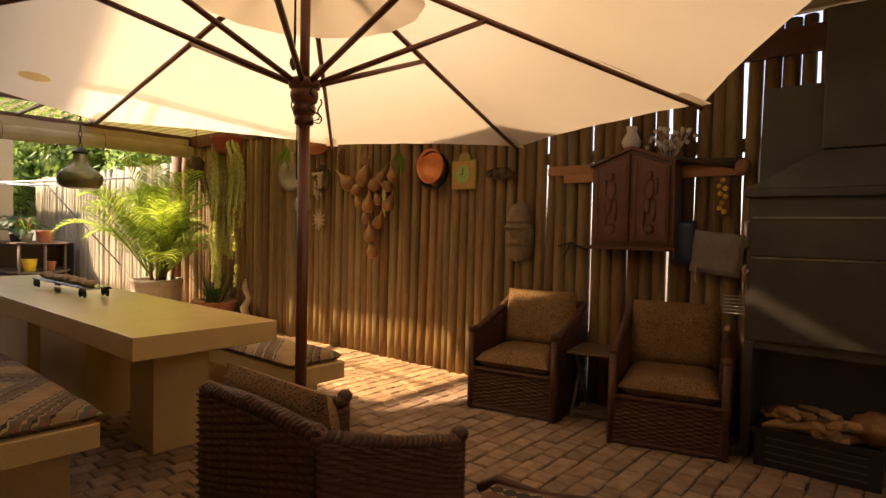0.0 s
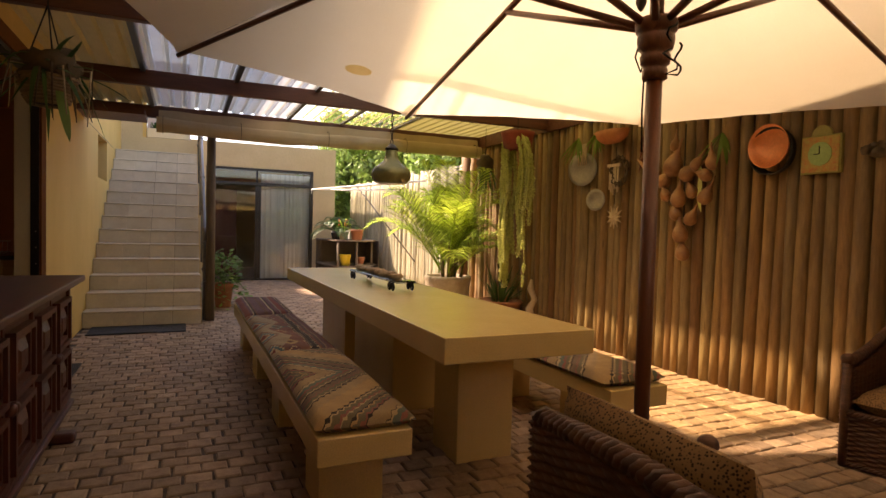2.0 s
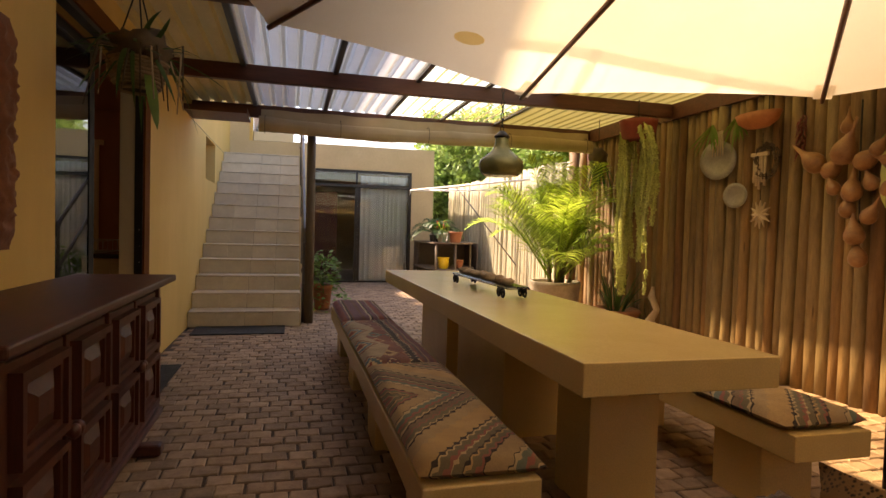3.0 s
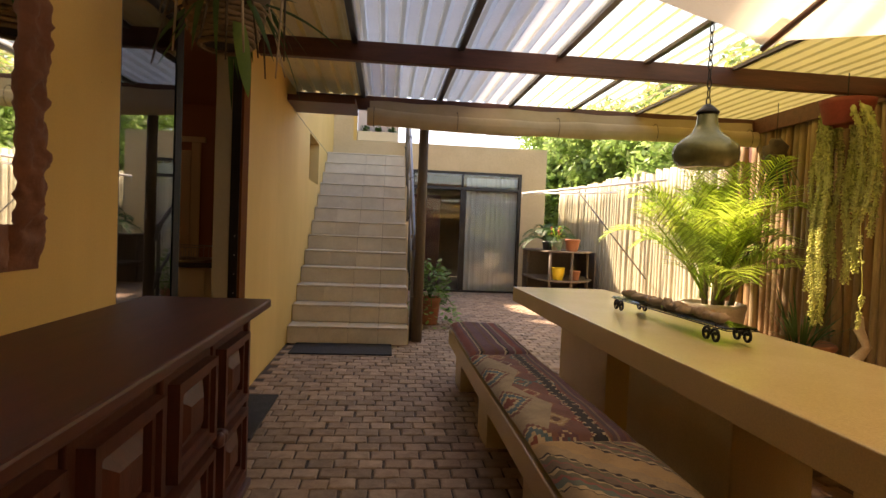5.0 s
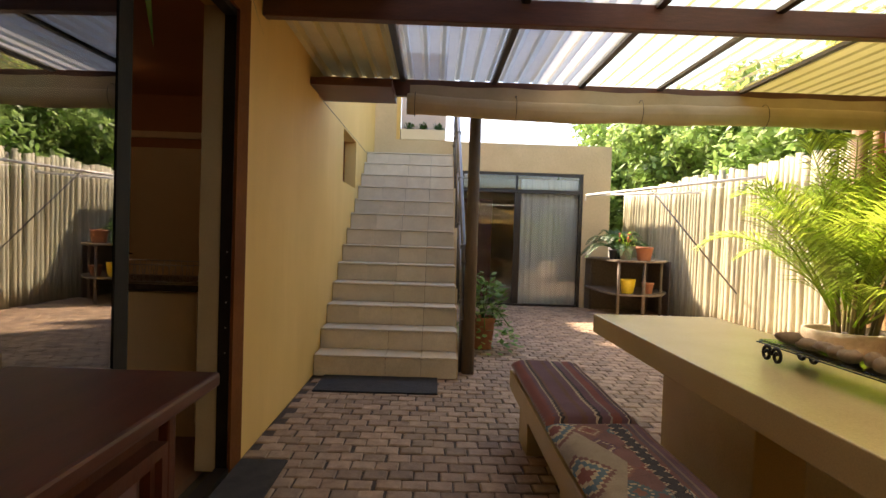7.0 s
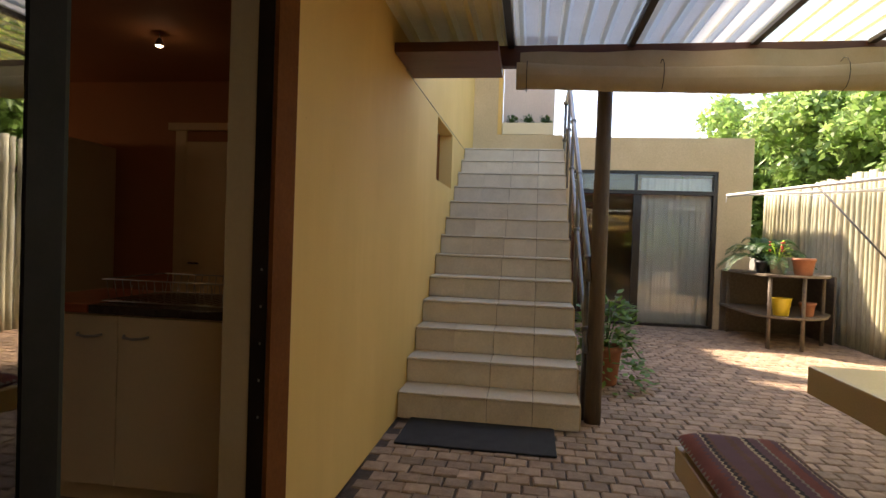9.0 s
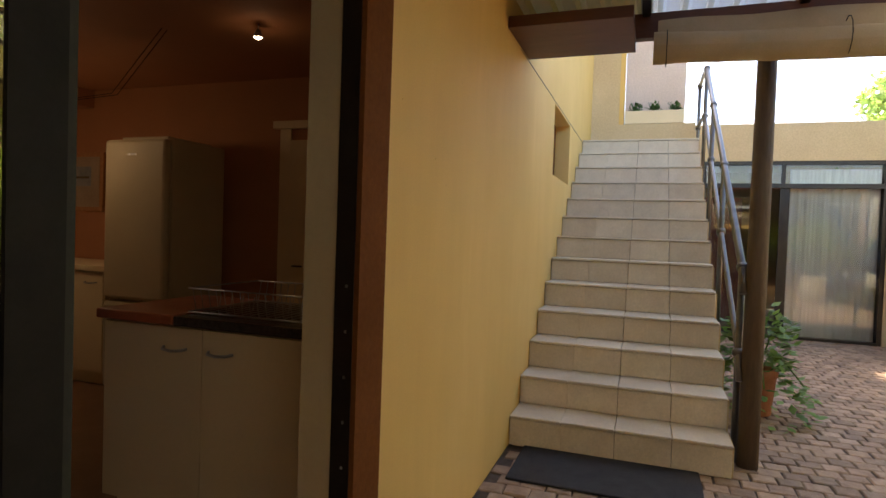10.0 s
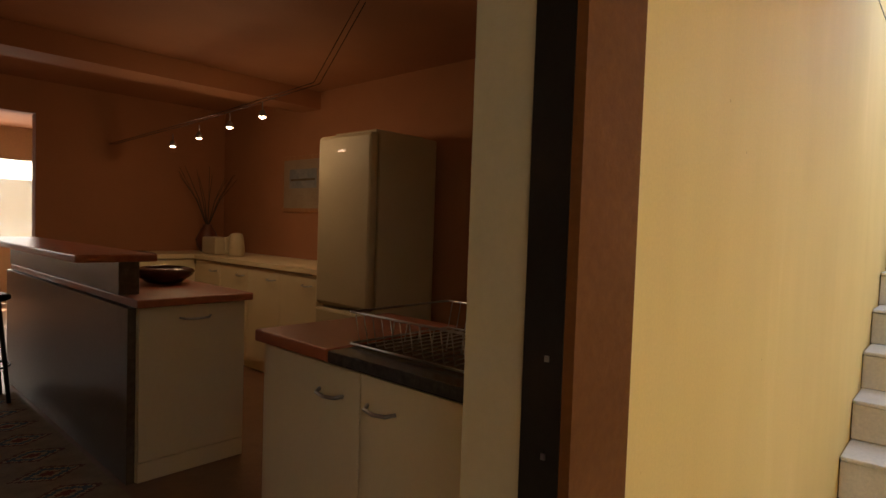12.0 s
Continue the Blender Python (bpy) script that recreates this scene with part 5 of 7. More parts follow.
for k in range(34):
    z = -0.30 * k / 33
    a = k * 2.4
    q = Vector((math.cos(a) * 0.035, math.sin(a) * 0.02 - 0.03, z))
    g.tube([(0, -0.02, z + 0.02), q, q + Vector((q.x * 0.4, -0.005, -0.05))], [0.003, 0.009, 0.002], 5)
solo("chilli_string", g, mat("dried chilli skin", (0.13, 0.02, 0.014), (0.22, 0.045, 0.025), 12, 0.4, 0.2, 60), "string of dark dried chillies on the fence", "chillies", m=pose(-5.60, FF - 0.02, 2.19))
for px, pz in ((-6.62, 2.30), (-4.72, 2.10), (-6.30, 2.32)):
    sp = thing("dried_sprig", pose(px, FF - 0.03, pz), "drooping sprig of dried grey-green leaves", "sprig", "dried sprigs on the fence")
    for k in range(9):
        a = -0.9 + 0.22 * k
        part("leaf", Geo().grid(2, 6, strap((0, -0.02, 0), (math.sin(a), -0.25, -math.cos(a)), rc.uniform(0.16, 0.30), 0.06, 0.028, rc.uniform(-0.04, 0.04))), LEAF_G, sp)
solo("driftwood", g2, BARK, "knot of dark driftwood on the poles", "driftwood", m=pose(-3.50, FF - 0.03, 1.83))
solo("antler_hook", Geo().tube([(-0.12, -0.02, 0.0), (0.0, -0.05, 0.03), (0.14, -0.03, -0.02)], 0.008, 6).tube([(0.0, -0.05, 0.03), (-0.05, -0.06, -0.08)], 0.006, 6), IRON, "black iron wall hook rail", "hook", m=pose(-2.82, FF, 1.22))

# ---- trailing succulents ----
hp = thing("hanging_succulent", pose(-7.18, 4.12, 0), "trailing pale green succulent in a hanging red pot", "plant")
rs = random.Random(21)
part("pot", Geo().lathe([(0.12, 2.20), (0.16, 2.22), (0.19, 2.36), (0.20, 2.40), (0.18, 2.40), (0.17, 2.34)], 18), mat("red painted pot", (0.22, 0.035, 0.025), (0.30, 0.06, 0.04), 6, 0.6, 0.1, 50), hp)
part("hanger", Geo().tube([(0, 0, 2.34), (0, 0, 2.62)], 0.005, 5), CORD, hp)
for k in range(20):
    g = Geo()
    if k < 11:
        x0, zb = -0.31 + 0.027 * k + rs.uniform(-0.01, 0.01), rs.uniform(0.5, 1.0)
    elif k < 15:
        x0, zb = 0.03 + 0.035 * (k - 11), rs.uniform(0.95, 1.35)
    elif k < 19:
        x0, zb = 0.22 + 0.04 * (k - 15), rs.uniform(1.3, 1.65)
    else:
        x0, zb = 0.31, 0.62
    y0, thick = rs.uniform(-0.10, 0.06), rs.uniform(0.015, 0.021)
    zt, ph = 2.32 + rs.uniform(-0.04, 0.03), rs.uniform(0, 6.28)
    bare = k == 19

    def mid(z):
        f = (zt - z) / (zt - zb)
        return Vector((x0 * (0.75 + 0.25 * min(1, 5 * f)) + 0.012 * math.sin(z * 7 + ph), y0 + 0.012 * math.cos(z * 6 + ph), z))
    pts = [mid(zt + (zb - zt) * i / 24) for i in range(25)]
    g.tube([Vector((x0 * 0.4, y0 * 0.4, 2.36))] + pts, 0.003 if bare else [0.006] + [thick * (0.8 + 0.3 * math.sin(i * 2.1 + ph)) * (1 - 0.5 * (i / 24) ** 4) for i in range(25)], 6)
    z, i = zt, 0
    while z > zb:
        a = i * 2.4
        lump = 0.75 + 0.45 * noise.noise(Vector((x0 * 30, y0 * 30, z * 16)))
        if bare and noise.noise(Vector((3.0, 1.0, z * 9))) < 0.05 and z > 0.78:
            z -= 0.03
            i += 1
            continue
        s = 0.026 * lump * rs.uniform(0.8, 1.2)
        d = Vector((math.cos(a), math.sin(a), -0.7)).normalized()
        t = d.cross(Vector((0, 0, 1))).normalized()
        t, b2 = t * s * 0.5, d.cross(t).normalized() * s * 0.5
        o = mid(z) + d * (0.0 if bare else thick * 0.55)
        e = o + d * s * 1.4
        mdl = o.lerp(e, 0.55)
        g.add([o, mdl + t, mdl + b2, mdl - t, mdl - b2, e], [(0, 1, 2), (0, 2, 3), (0, 3, 4), (0, 4, 1), (5, 2, 1), (5, 3, 2), (5, 4, 3), (5, 1, 4)], True)
        z -= 0.0055
        i += 1
    part("strand", g, SUCC, hp)

# Dark epiphyte with strappy leaves behind it.
ep = thing("hanging_fern", pose(-8.15, 4.22, 0), "dark strap-leaved plant hanging by the fence post", "plant")
part("root_ball", Geo().blob((0, 0, 2.12), 0.12, 0.10, 0.13, 12, 8, 0.5), BARK, ep)
part("hanger", Geo().tube([(0, 0, 2.2), (0, 0, 2.6)], 0.004, 4), CORD, ep)


for k in range(26):
    a = rs.uniform(0, 6.28)
    part("leaf", Geo().grid(2, 8, strap((0, 0, 2.1), (math.cos(a), math.sin(a), rs.uniform(-0.9, 0.7)), rs.uniform(0.14, 0.32), rs.uniform(0.15, 0.6), rs.uniform(0.015, 0.035), rs.uniform(-0.1, 0.1))), LEAF_D, ep)


# ---- palm in a carved pot ----
def frond(g, o, az, el, length, droop, leaf, n=34, wide=0.0062):
    o = Vector(o)
    h = Vector((math.cos(az), math.sin(az), 0))
    pts = []
    for i in range(15):
        t = i / 14
        pts.append(o + h * length * math.cos(el) * t + Vector((0, 0, length * math.sin(el) * t - droop * t * t * t)))
    g.tube(pts, [0.010 * (1 - 0.8 * i / 14) + 0.001 for i in range(15)], 5)
    rr = random.Random(int(az * 1000) + int(length * 777))
    for i in range(n):
        t = 0.18 + 0.82 * i / (n - 1)
        f = t * 14
        k = min(13, int(f))
        p = pts[k].lerp(pts[k + 1], f - k)
        d = (pts[k + 1] - pts[k]).normalized()
        s = d.cross(Vector((0, 0, 1))).normalized()
        up = s.cross(d)
        L = leaf * (math.sin(math.pi * min(1.0, 0.15 + 0.85 * t)) ** 0.6 * 0.85 + 0.15) * rr.uniform(0.85, 1.1)
        for sg in (-1, 1):
            q = (s * sg * 0.85 + d * 0.75 + up * 0.35 * rr.uniform(0.4, 1.2)).normalized()
            dn = Vector((0, 0, -1))
            w = d.cross(q).cross(q).normalized() * wide
            a, b, c = p, p + q * L * 0.5 + dn * L * 0.05, p + q * L + dn * L * 0.28 * rr.uniform(0.6, 1.5)
            bb = len(g.v)
            g.add([a - w * 0.4, a + w * 0.4, b + w, b - w, c], [(0, 1, 2, 3), (3, 2, 4)])
    return g


pm = thing("palm", pose(-8.56, 3.90, 0), "bushy yellow-green palm in a carved stone pot", "plant")
pot = part("pot", Geo().lathe([(0.20, 0.0), (0.25, 0.02), (0.29, 0.20), (0.305, 0.44), (0.315, 0.52), (0.325, 0.56), (0.32, 0.60), (0.30, 0.605), (0.29, 0.58), (0.28, 0.55)], 36), STONEPOT, pm, "pale carved stone pot")
for k in range(9):
    a = k * 2 * math.pi / 9
    pts = [(0.298 * math.cos(a + 0.20 * s * math.cos(s * 5.5)), 0.298 * math.sin(a + 0.20 * s * math.cos(s * 5.5)), 0.30 + 0.10 * s * math.sin(s * 5.5)) for s in (j / 10 for j in range(2, 11))]
    part("scroll", Geo().tube(pts, 0.014, 6), STONEPOT, pot)
part("soil", Geo().lathe([(0.285, 0.53), (0.2, 0.56), (0.01, 0.57)], 20), SOIL, pm)
rp = random.Random(31)
for k in range(13):
    a, r = rp.uniform(0, 6.28), rp.uniform(0.03, 0.22)
    part("cane", Geo().tube([(r * math.cos(a), r * math.sin(a), 0.53), (r * 1.4 * math.cos(a), r * 1.4 * math.sin(a), 0.85), (r * 1.8 * math.cos(a), r * 1.8 * math.sin(a), 1.15)], [0.022, 0.018, 0.012], 8), mat("palm cane", (0.16, 0.15, 0.04), (0.26, 0.22, 0.08), 8, 0.5, 0.2, 40) if k == 0 else bpy.data.materials["palm cane"], pm)
for k in range(44):
    a = k * 2.39996 + rp.uniform(-0.2, 0.2)
    el = radians(rp.uniform(34, 88))
    L = rp.uniform(1.1, 1.85)
    if math.sin(a) > 0.3:
        L *= 0.72
    r = rp.uniform(0.02, 0.15)
    part("frond", frond(Geo(), (r * math.cos(a), r * math.sin(a), rp.uniform(0.62, 1.1)), a, el, L, rp.uniform(0.3, 0.9) * L * 0.55, 0.42, 36, 0.0075), LEAFY, pm)

p2 = thing("potted_bush", pose(-7.75, 4.28, 0), "low dark bush in a terracotta bowl", "plant")
part("pot", Geo().lathe([(0.16, 0), (0.20, 0.02), (0.26, 0.28), (0.29, 0.33), (0.27, 0.36), (0.24, 0.33)], 26), TERRA, p2)
part("soil", Geo().lathe([(0.24, 0.31), (0.01, 0.34)], 16), SOIL, p2)
for k in range(60):
    a = rp.uniform(0, 6.28)
    part("leaf", Geo().grid(2, 5, strap((0.1 * math.cos(a), 0.1 * math.sin(a), 0.33), (math.cos(a), math.sin(a), rp.uniform(0.5, 4.0)), rp.uniform(0.25, 0.75), 0.15, 0.016)), LEAF_D, p2)

# Shell-like driftwood standing by the fence behind the table.
solo("driftwood", Geo().tube([(0, 0, 0), (0.04, 0, 0.15), (-0.03, 0, 0.30), (0.05, 0.02, 0.42), (-0.02, 0, 0.55), (0.0, 0, 0.66)], [0.06, 0.045, 0.05, 0.035, 0.04, 0.015], 9), BONE, "pale twisted driftwood branch leaning at the fence", "driftwood", m=pose(-7.25, 4.42, 0))

# ---- table tray with stones ----
tr = thing("table_tray", pose(-5.76, 2.01, 0.783, 0, 0, 1), "long glass tray on scrolled iron feet holding stones", "tray")
part("glass_plate", Geo().box(-0.62, 0.57, -0.073, 0.073, 0.075, 0.085, 0.003), TRAYGLASS, tr)
part("frame", Geo().tube([(-0.63, -0.075, 0.072), (0.58, -0.075, 0.072), (0.58, 0.075, 0.072), (-0.63, 0.075, 0.072), (-0.63, -0.075, 0.072)], 0.003, 6), IRON, tr)
for x, y in ((-0.52, -0.075), (-0.52, 0.075), (0.46, -0.075), (0.46, 0.075)):
    for sg in (-1, 1):
        pts = [(x + sg * (0.034 - 0.034 * (1 - 0.72 * s) * math.cos(s * 9.0)), y, 0.036 + 0.034 * (1 - 0.72 * s) * math.sin(s * 9.0)) for s in (j / 20 for j in range(21))]
        part("scroll_foot", Geo().tube(pts, 0.0075, 6), IRON, tr)
rt2 = random.Random(8)
for k in range(15):
    x = -0.50 + 0.92 * k / 14 + rt2.uniform(-0.02, 0.02)
    solo("stone", Geo().blob((0, 0, 0), rt2.uniform(0.034, 0.056), rt2.uniform(0.024, 0.034), rt2.uniform(0.018, 0.027), 10, 7, 0.35, k), STONE, "pale tumbled stone lying in the glass tray", "stone", "stones in the tray",
         m=pose(-5.76 + x, 2.01 + rt2.uniform(-0.02, 0.02), 0.783 + 0.105 + (0.006 if k % 3 == 0 else 0), 0, 0, rt2.uniform(0, 180)))

# ---- pendant lamp ----
lm = thing("pendant_lamp", pose(-5.52, 2.0, 0), "olive enamel pendant lamp on a chain", "lamp")
part("shade", Geo().lathe([(0.088, 1.582), (0.118, 1.588), (0.143, 1.615), (0.153, 1.65), (0.144, 1.688), (0.106, 1.722), (0.068, 1.752), (0.05, 1.79), (0.046, 1.832), (0.042, 1.845)], 32), BRASSGREEN, lm)
part("cap", Geo().lathe([(0.05, 1.84), (0.054, 1.85), (0.04, 1.865), (0.02, 1.885), (0.008, 1.89)], 20), IRON, lm)
for k in range(17):
    z = 1.90 + k * 0.044
    a = 0 if k % 2 else 1.5708
    pts = [(0.010 * math.cos(t) * math.cos(a), 0.010 * math.cos(t) * math.sin(a), z + 0.026 * math.sin(t)) for t in (j * 0.5236 for j in range(13))]
    part("chain_link", Geo().tube(pts, 0.0032, 5, False), IRON, lm)

# ---- sideboard ----
sb = thing("sideboard", pose(-5.34, -0.49, 0), "dark carved wooden sideboard with panelled doors", "sideboard")
LW = 2.0
part("top", Geo().box(0, LW, 0, 0.51, 0.885, 0.92), SIDEB, sb, bevel=0.008)
part("body", Geo().box(0.10, LW - 0.10, 0.01, 0.42, 0.20, 0.884), SIDEB, sb)
part("cornice", Geo().box(0.06, LW - 0.06, 0.01, 0.455, 0.855, 0.884), SIDEB, sb, bevel=0.01)
for j, (d, z0, z1) in enumerate(((0.45, 0.20, 0.225), (0.465, 0.17, 0.20), (0.44, 0.14, 0.17))):
    part("plinth_moulding", Geo().box(0.09 - 0.01 * j, LW - 0.09 + 0.01 * j, 0.01, d, z0, z1), SIDEB, sb, bevel=0.005)
dw = (LW - 0.28) / 4
for k in range(4):
    x0 = 0.14 + k * dw
    dr = part("door", Geo().box(x0 + 0.012, x0 + dw - 0.012, 0.421, 0.435, 0.235, 0.84), SIDEB_D, sb, bevel=0.003)
    for z0, z1 in ((0.26, 0.52), (0.555, 0.815)):
        g = Geo()
        a0, a1 = x0 + 0.045, x0 + dw - 0.045
        for i, (c0, c1, yy) in enumerate(((0.0, 0.025, 0.470), (0.025, 0.045, 0.455))):
            g.box(a0 + c0, a1 - c0, 0.435, yy, z0 + c0, z0 + c1).box(a0 + c0, a1 - c0, 0.435, yy, z1 - c1, z1 - c0)
            g.box(a0 + c0, a0 + c1, 0.435, yy, z0 + c1, z1 - c1).box(a1 - c1, a1 - c0, 0.435, yy, z0 + c1, z1 - c1)
        part("panel_frame", g, SIDEB_D, dr)
        cxm, czm = (a0 + a1) / 2, (z0 + z1) / 2
        hw, hh = (a1 - a0) / 2 - 0.05, (z1 - z0) / 2 - 0.05
        g = Geo().add([(cxm - hw, 0.436, czm - hh), (cxm + hw, 0.436, czm - hh), (cxm + hw, 0.436, czm + hh), (cxm - hw, 0.436, czm + hh), (cxm - hw * 0.45, 0.462, czm - hh * 0.45), (cxm + hw * 0.45, 0.462, czm - hh * 0.45), (cxm + hw * 0.45, 0.462, czm + hh * 0.45), (cxm - hw * 0.45, 0.462, czm + hh * 0.45)],
                      [(1, 0, 4, 5), (2, 1, 5, 6), (3, 2, 6, 7), (0, 3, 7, 4), (5, 4, 7, 6)])
        part("raised_panel", g, SIDEB_D, dr)
    kx = x0 + (dw - 0.018 if k % 2 == 0 else 0.018)
    part("knob", Geo().lathe([(0.010, 0), (0.012, 0.015), (0.022, 0.025), (0.026, 0.038), (0.018, 0.05), (0.004, 0.053)], 14).moved(pose(kx, 0.435, 0.537, -90, 0, 0)), SIDEB, dr)
for k in (0.10, LW / 2 - 0.02, LW - 0.14):
    part("stile", Geo().box(k, k + 0.04, 0.421, 0.45, 0.225, 0.855), SIDEB_D, sb, bevel=0.006)
for x in (0.26, LW - 0.26):
    part("leg", Geo().lathe([(0.03, 0.06), (0.042, 0.075), (0.026, 0.09), (0.034, 0.115), (0.03, 0.14)], 14, (x, 0.36, 0)), SIDEB, sb)
    part("foot", Geo().box(x - 0.045, x + 0.045, 0.08, 0.50, 0.0, 0.06), SIDEB, sb, bevel=0.016)

# ---- mirror in a carved frame ----
mr = thing("wall_mirror", pose(-4.62, -0.5, 1.08), "wall mirror in a rough carved wooden frame", "mirror")
MW, MH, FWD = 0.92, 0.95, 0.135
part("glass", Geo().box(FWD - 0.01, MW - FWD + 0.01, 0.012, 0.018, FWD - 0.01, MH - FWD + 0.01), MIRROR, mr)
FRAMEW = mat("chipped red-brown frame wood", (0.17, 0.06, 0.03), (0.26, 0.10, 0.05), 10, 0.7, 0.6, 35)


def carve(w, h, x0, z0):
    def fn(u, v):
        x, z = x0 + u * w, z0 + v * h
        q = 1 - max(abs(2 * u - 1) ** 6, abs(2 * v - 1) ** 6)
        return (x, 0.004 + q * (0.035 + 0.022 * noise.noise(Vector((x * 22, z * 22, 1))) + 0.012 * noise.noise(Vector((x * 60, z * 60, 4)))), z)
    return Geo().grid(max(6, int(w / 0.012)), max(6, int(h / 0.012)), fn, True, True)


for w, h, x0, z0 in ((FWD, MH, 0, 0), (FWD, MH, MW - FWD, 0), (MW - 2 * FWD, FWD, FWD, 0), (MW - 2 * FWD, FWD, FWD, MH - FWD)):
    part("frame_rail", carve(w, h, x0, z0), FRAMEW, mr)

# ---- hanging basket by the door ----
BASKET = mat("pale basket cane", (0.20, 0.13, 0.07), (0.30, 0.20, 0.11), 20, 0.7, 0.3, 70)
hb = thing("hanging_basket", pose(-5.06, -0.12, 0), "wicker hanging basket with strappy green plant", "plant")
g = Geo()
for k in range(9):
    r, z = 0.085 + 0.05 * (k / 8) ** 0.6, 1.87 + k * 0.017
    g = Geo().tube([(r * math.cos(a) * (1 + 0.03 * math.sin(a * 12 + k * 3.14)), r * math.sin(a) * (1 + 0.03 * math.sin(a * 12 + k * 3.14)), z) for a in (j * math.pi / 18 for j in range(37))], 0.010, 5, False)
    part("basket_hoop", g, BASKET, hb)
part("filling", Geo().lathe([(0.08, 1.875), (0.115, 1.95), (0.12, 2.0), (0.01, 2.02)], 16), SOIL, hb)
for k in range(3):
    a = k * 2.094 + 0.4
    part("hanger", Geo().tube([(0.13 * math.cos(a), 0.13 * math.sin(a), 2.0), (0, 0, 2.40)], 0.004, 5), IRON, hb)
part("hook", Geo().tube([(0, 0, 2.40), (0, 0, 2.64)], 0.004, 5), IRON, hb)
part("root_clump", Geo().blob((0.02, 0.02, 2.05), 0.15, 0.13, 0.09, 16, 10, 0.9, 5.0), BARK, hb)
for k in range(16):
    a = k * 2.4 + 0.5
    q = Vector((math.cos(a), math.sin(a), 0))
    part("root", Geo().tube([q * 0.08 + Vector((0, 0, 2.06)), q * rs.uniform(0.14, 0.22) + Vector((0, 0, rs.uniform(2.0, 2.16))), q * rs.uniform(0.16, 0.26) + Vector((0, 0, rs.uniform(1.72, 1.98)))], [0.007, 0.006, 0.003], 5), BONE if k % 3 == 0 else BARK, hb)
part("leaf", Geo().grid(2, 8, strap((0.08, 0.06, 1.98), (0.35, 0.25, -1.0), 0.30, 0.05, 0.055)), LEAF_G, hb)
for k in range(30):
    a = k * 2.4
    part("leaf", Geo().grid(2, 8, strap((0.05 * math.cos(a), 0.05 * math.sin(a), 2.05), (math.cos(a), math.sin(a), rs.uniform(-0.2, 1.6)), rs.uniform(0.16, 0.42), rs.uniform(0.06, 0.42), rs.uniform(0.012, 0.034), rs.uniform(-0.08, 0.08))), LEAF_D, hb)

# ---- mats ----
solo("door_mat", Geo().box(-8.98, -8.47, -0.40, 0.59, 0.0, 0.014, 0.004), RUBBER, "black rubber mat at the foot of the steps", "mat")
solo("door_mat", Geo().box(-7.08, -6.2, -0.49, -0.235, 0.0, 0.014, 0.004), mat("dark coir mat", (0.030, 0.026, 0.022), (0.055, 0.047, 0.04), 12, 0.95, 0.6, 140), "dark coir mat before the sliding door", "mat")


# ---- sliding door of the house ----
dz = DZ
door = thing("door_1", pose(0, 0, 0), "dark aluminium sliding glass door standing open", "door", kind="structure")
FYD = Y0 - 0.073
part("jamb", Geo().box(DX0, DX0 + 0.05, FYD, Y0 - 0.013, 0, dz), BRONZE, door)
part("jamb", Geo().box(DX1 - 0.035, DX1, FYD, Y0 - 0.013, 0, dz), BRONZE, door)
part("head", Geo().box(DX0 + 0.05, DX1 - 0.035, FYD, Y0 - 0.013, dz - 0.05, dz), BRONZE, door)
part("track", Geo().box(DX0 + 0.05, DX1 - 0.035, FYD, Y0 - 0.004, -0.01, 0.022), BRONZE, door)
for k in range(5):
    part("latch", Geo().box(DX0 + 0.05, DX0 + 0.053, FYD + 0.035, FYD + 0.041, 0.62 + 0.13 * k, 0.628 + 0.13 * k), STEEL, door)
LEAFFR = mat("grey-green aluminium", (0.03, 0.032, 0.024), (0.045, 0.047, 0.035), 6, 0.65, 0.05, 60, spec=0.2)
part("leaf_stile", Geo().box(-6.158, -6.063, Y0 - 0.175, Y0 - 0.136, 0.022, dz - 0.05), BLACKAL, door)
part("leaf_edge", Geo().box(-6.183, -6.159, Y0 - 0.178, Y0 - 0.148, 0.022, dz - 0.05), LEAFFR, door)
part("leaf_rail", Geo().box(-6.063, -5.115, Y0 - 0.175, Y0 - 0.136, 0.022, 0.09), BRONZE, door)
part("leaf_rail", Geo().box(-6.063, -5.115, Y0 - 0.175, Y0 - 0.136, dz - 0.11, dz - 0.05), BRONZE, door)
pn1 = part("leaf_pane", Geo().box(-0.472, 0.472, -0.003, 0.003, 0.09, dz - 0.11).moved(pose(-5.589, Y0 - 0.155, 0, 0, 0, -1.3)), GLASS, door)
pn1.visible_shadow = False
g = Geo().box(DX0 - 0.005, DX0 + 0.042, Y0 - 0.182, FYD - 0.001, 0, dz)
structure("trim_reveal", g, CREAMFRAME, "cream-painted inner reveal of the doorway", "trim")

# ---- kitchen shell ----
KX0, KX1, KY, KC = -9.45, -3.2, -10.2, 2.50
KFLOOR = mat("terracotta floor tile", (0.20, 0.10, 0.055), (0.27, 0.14, 0.08), 5, 0.35, 0.1, 50)
KCAB = mat("cream laminate", (0.70, 0.58, 0.36), (0.73, 0.605, 0.38), 4, 0.45, 0.01, 60, grain_mix=0.12)
KWOOD = mat("red oiled worktop", (0.34, 0.085, 0.035), (0.44, 0.13, 0.055), 4, 0.35, 0.1, 40, stretch=(6, 0.6, 6))
GRANITE = mat("dark granite worktop", (0.03, 0.028, 0.026), (0.07, 0.062, 0.055), 40, 0.25, 0.05, 120)
structure("floor_kitchen", Geo().box(KX0, KX1, KY, Y0 - 0.18, -0.05, -0.004), KFLOOR, "terracotta-tiled kitchen floor", "floor")
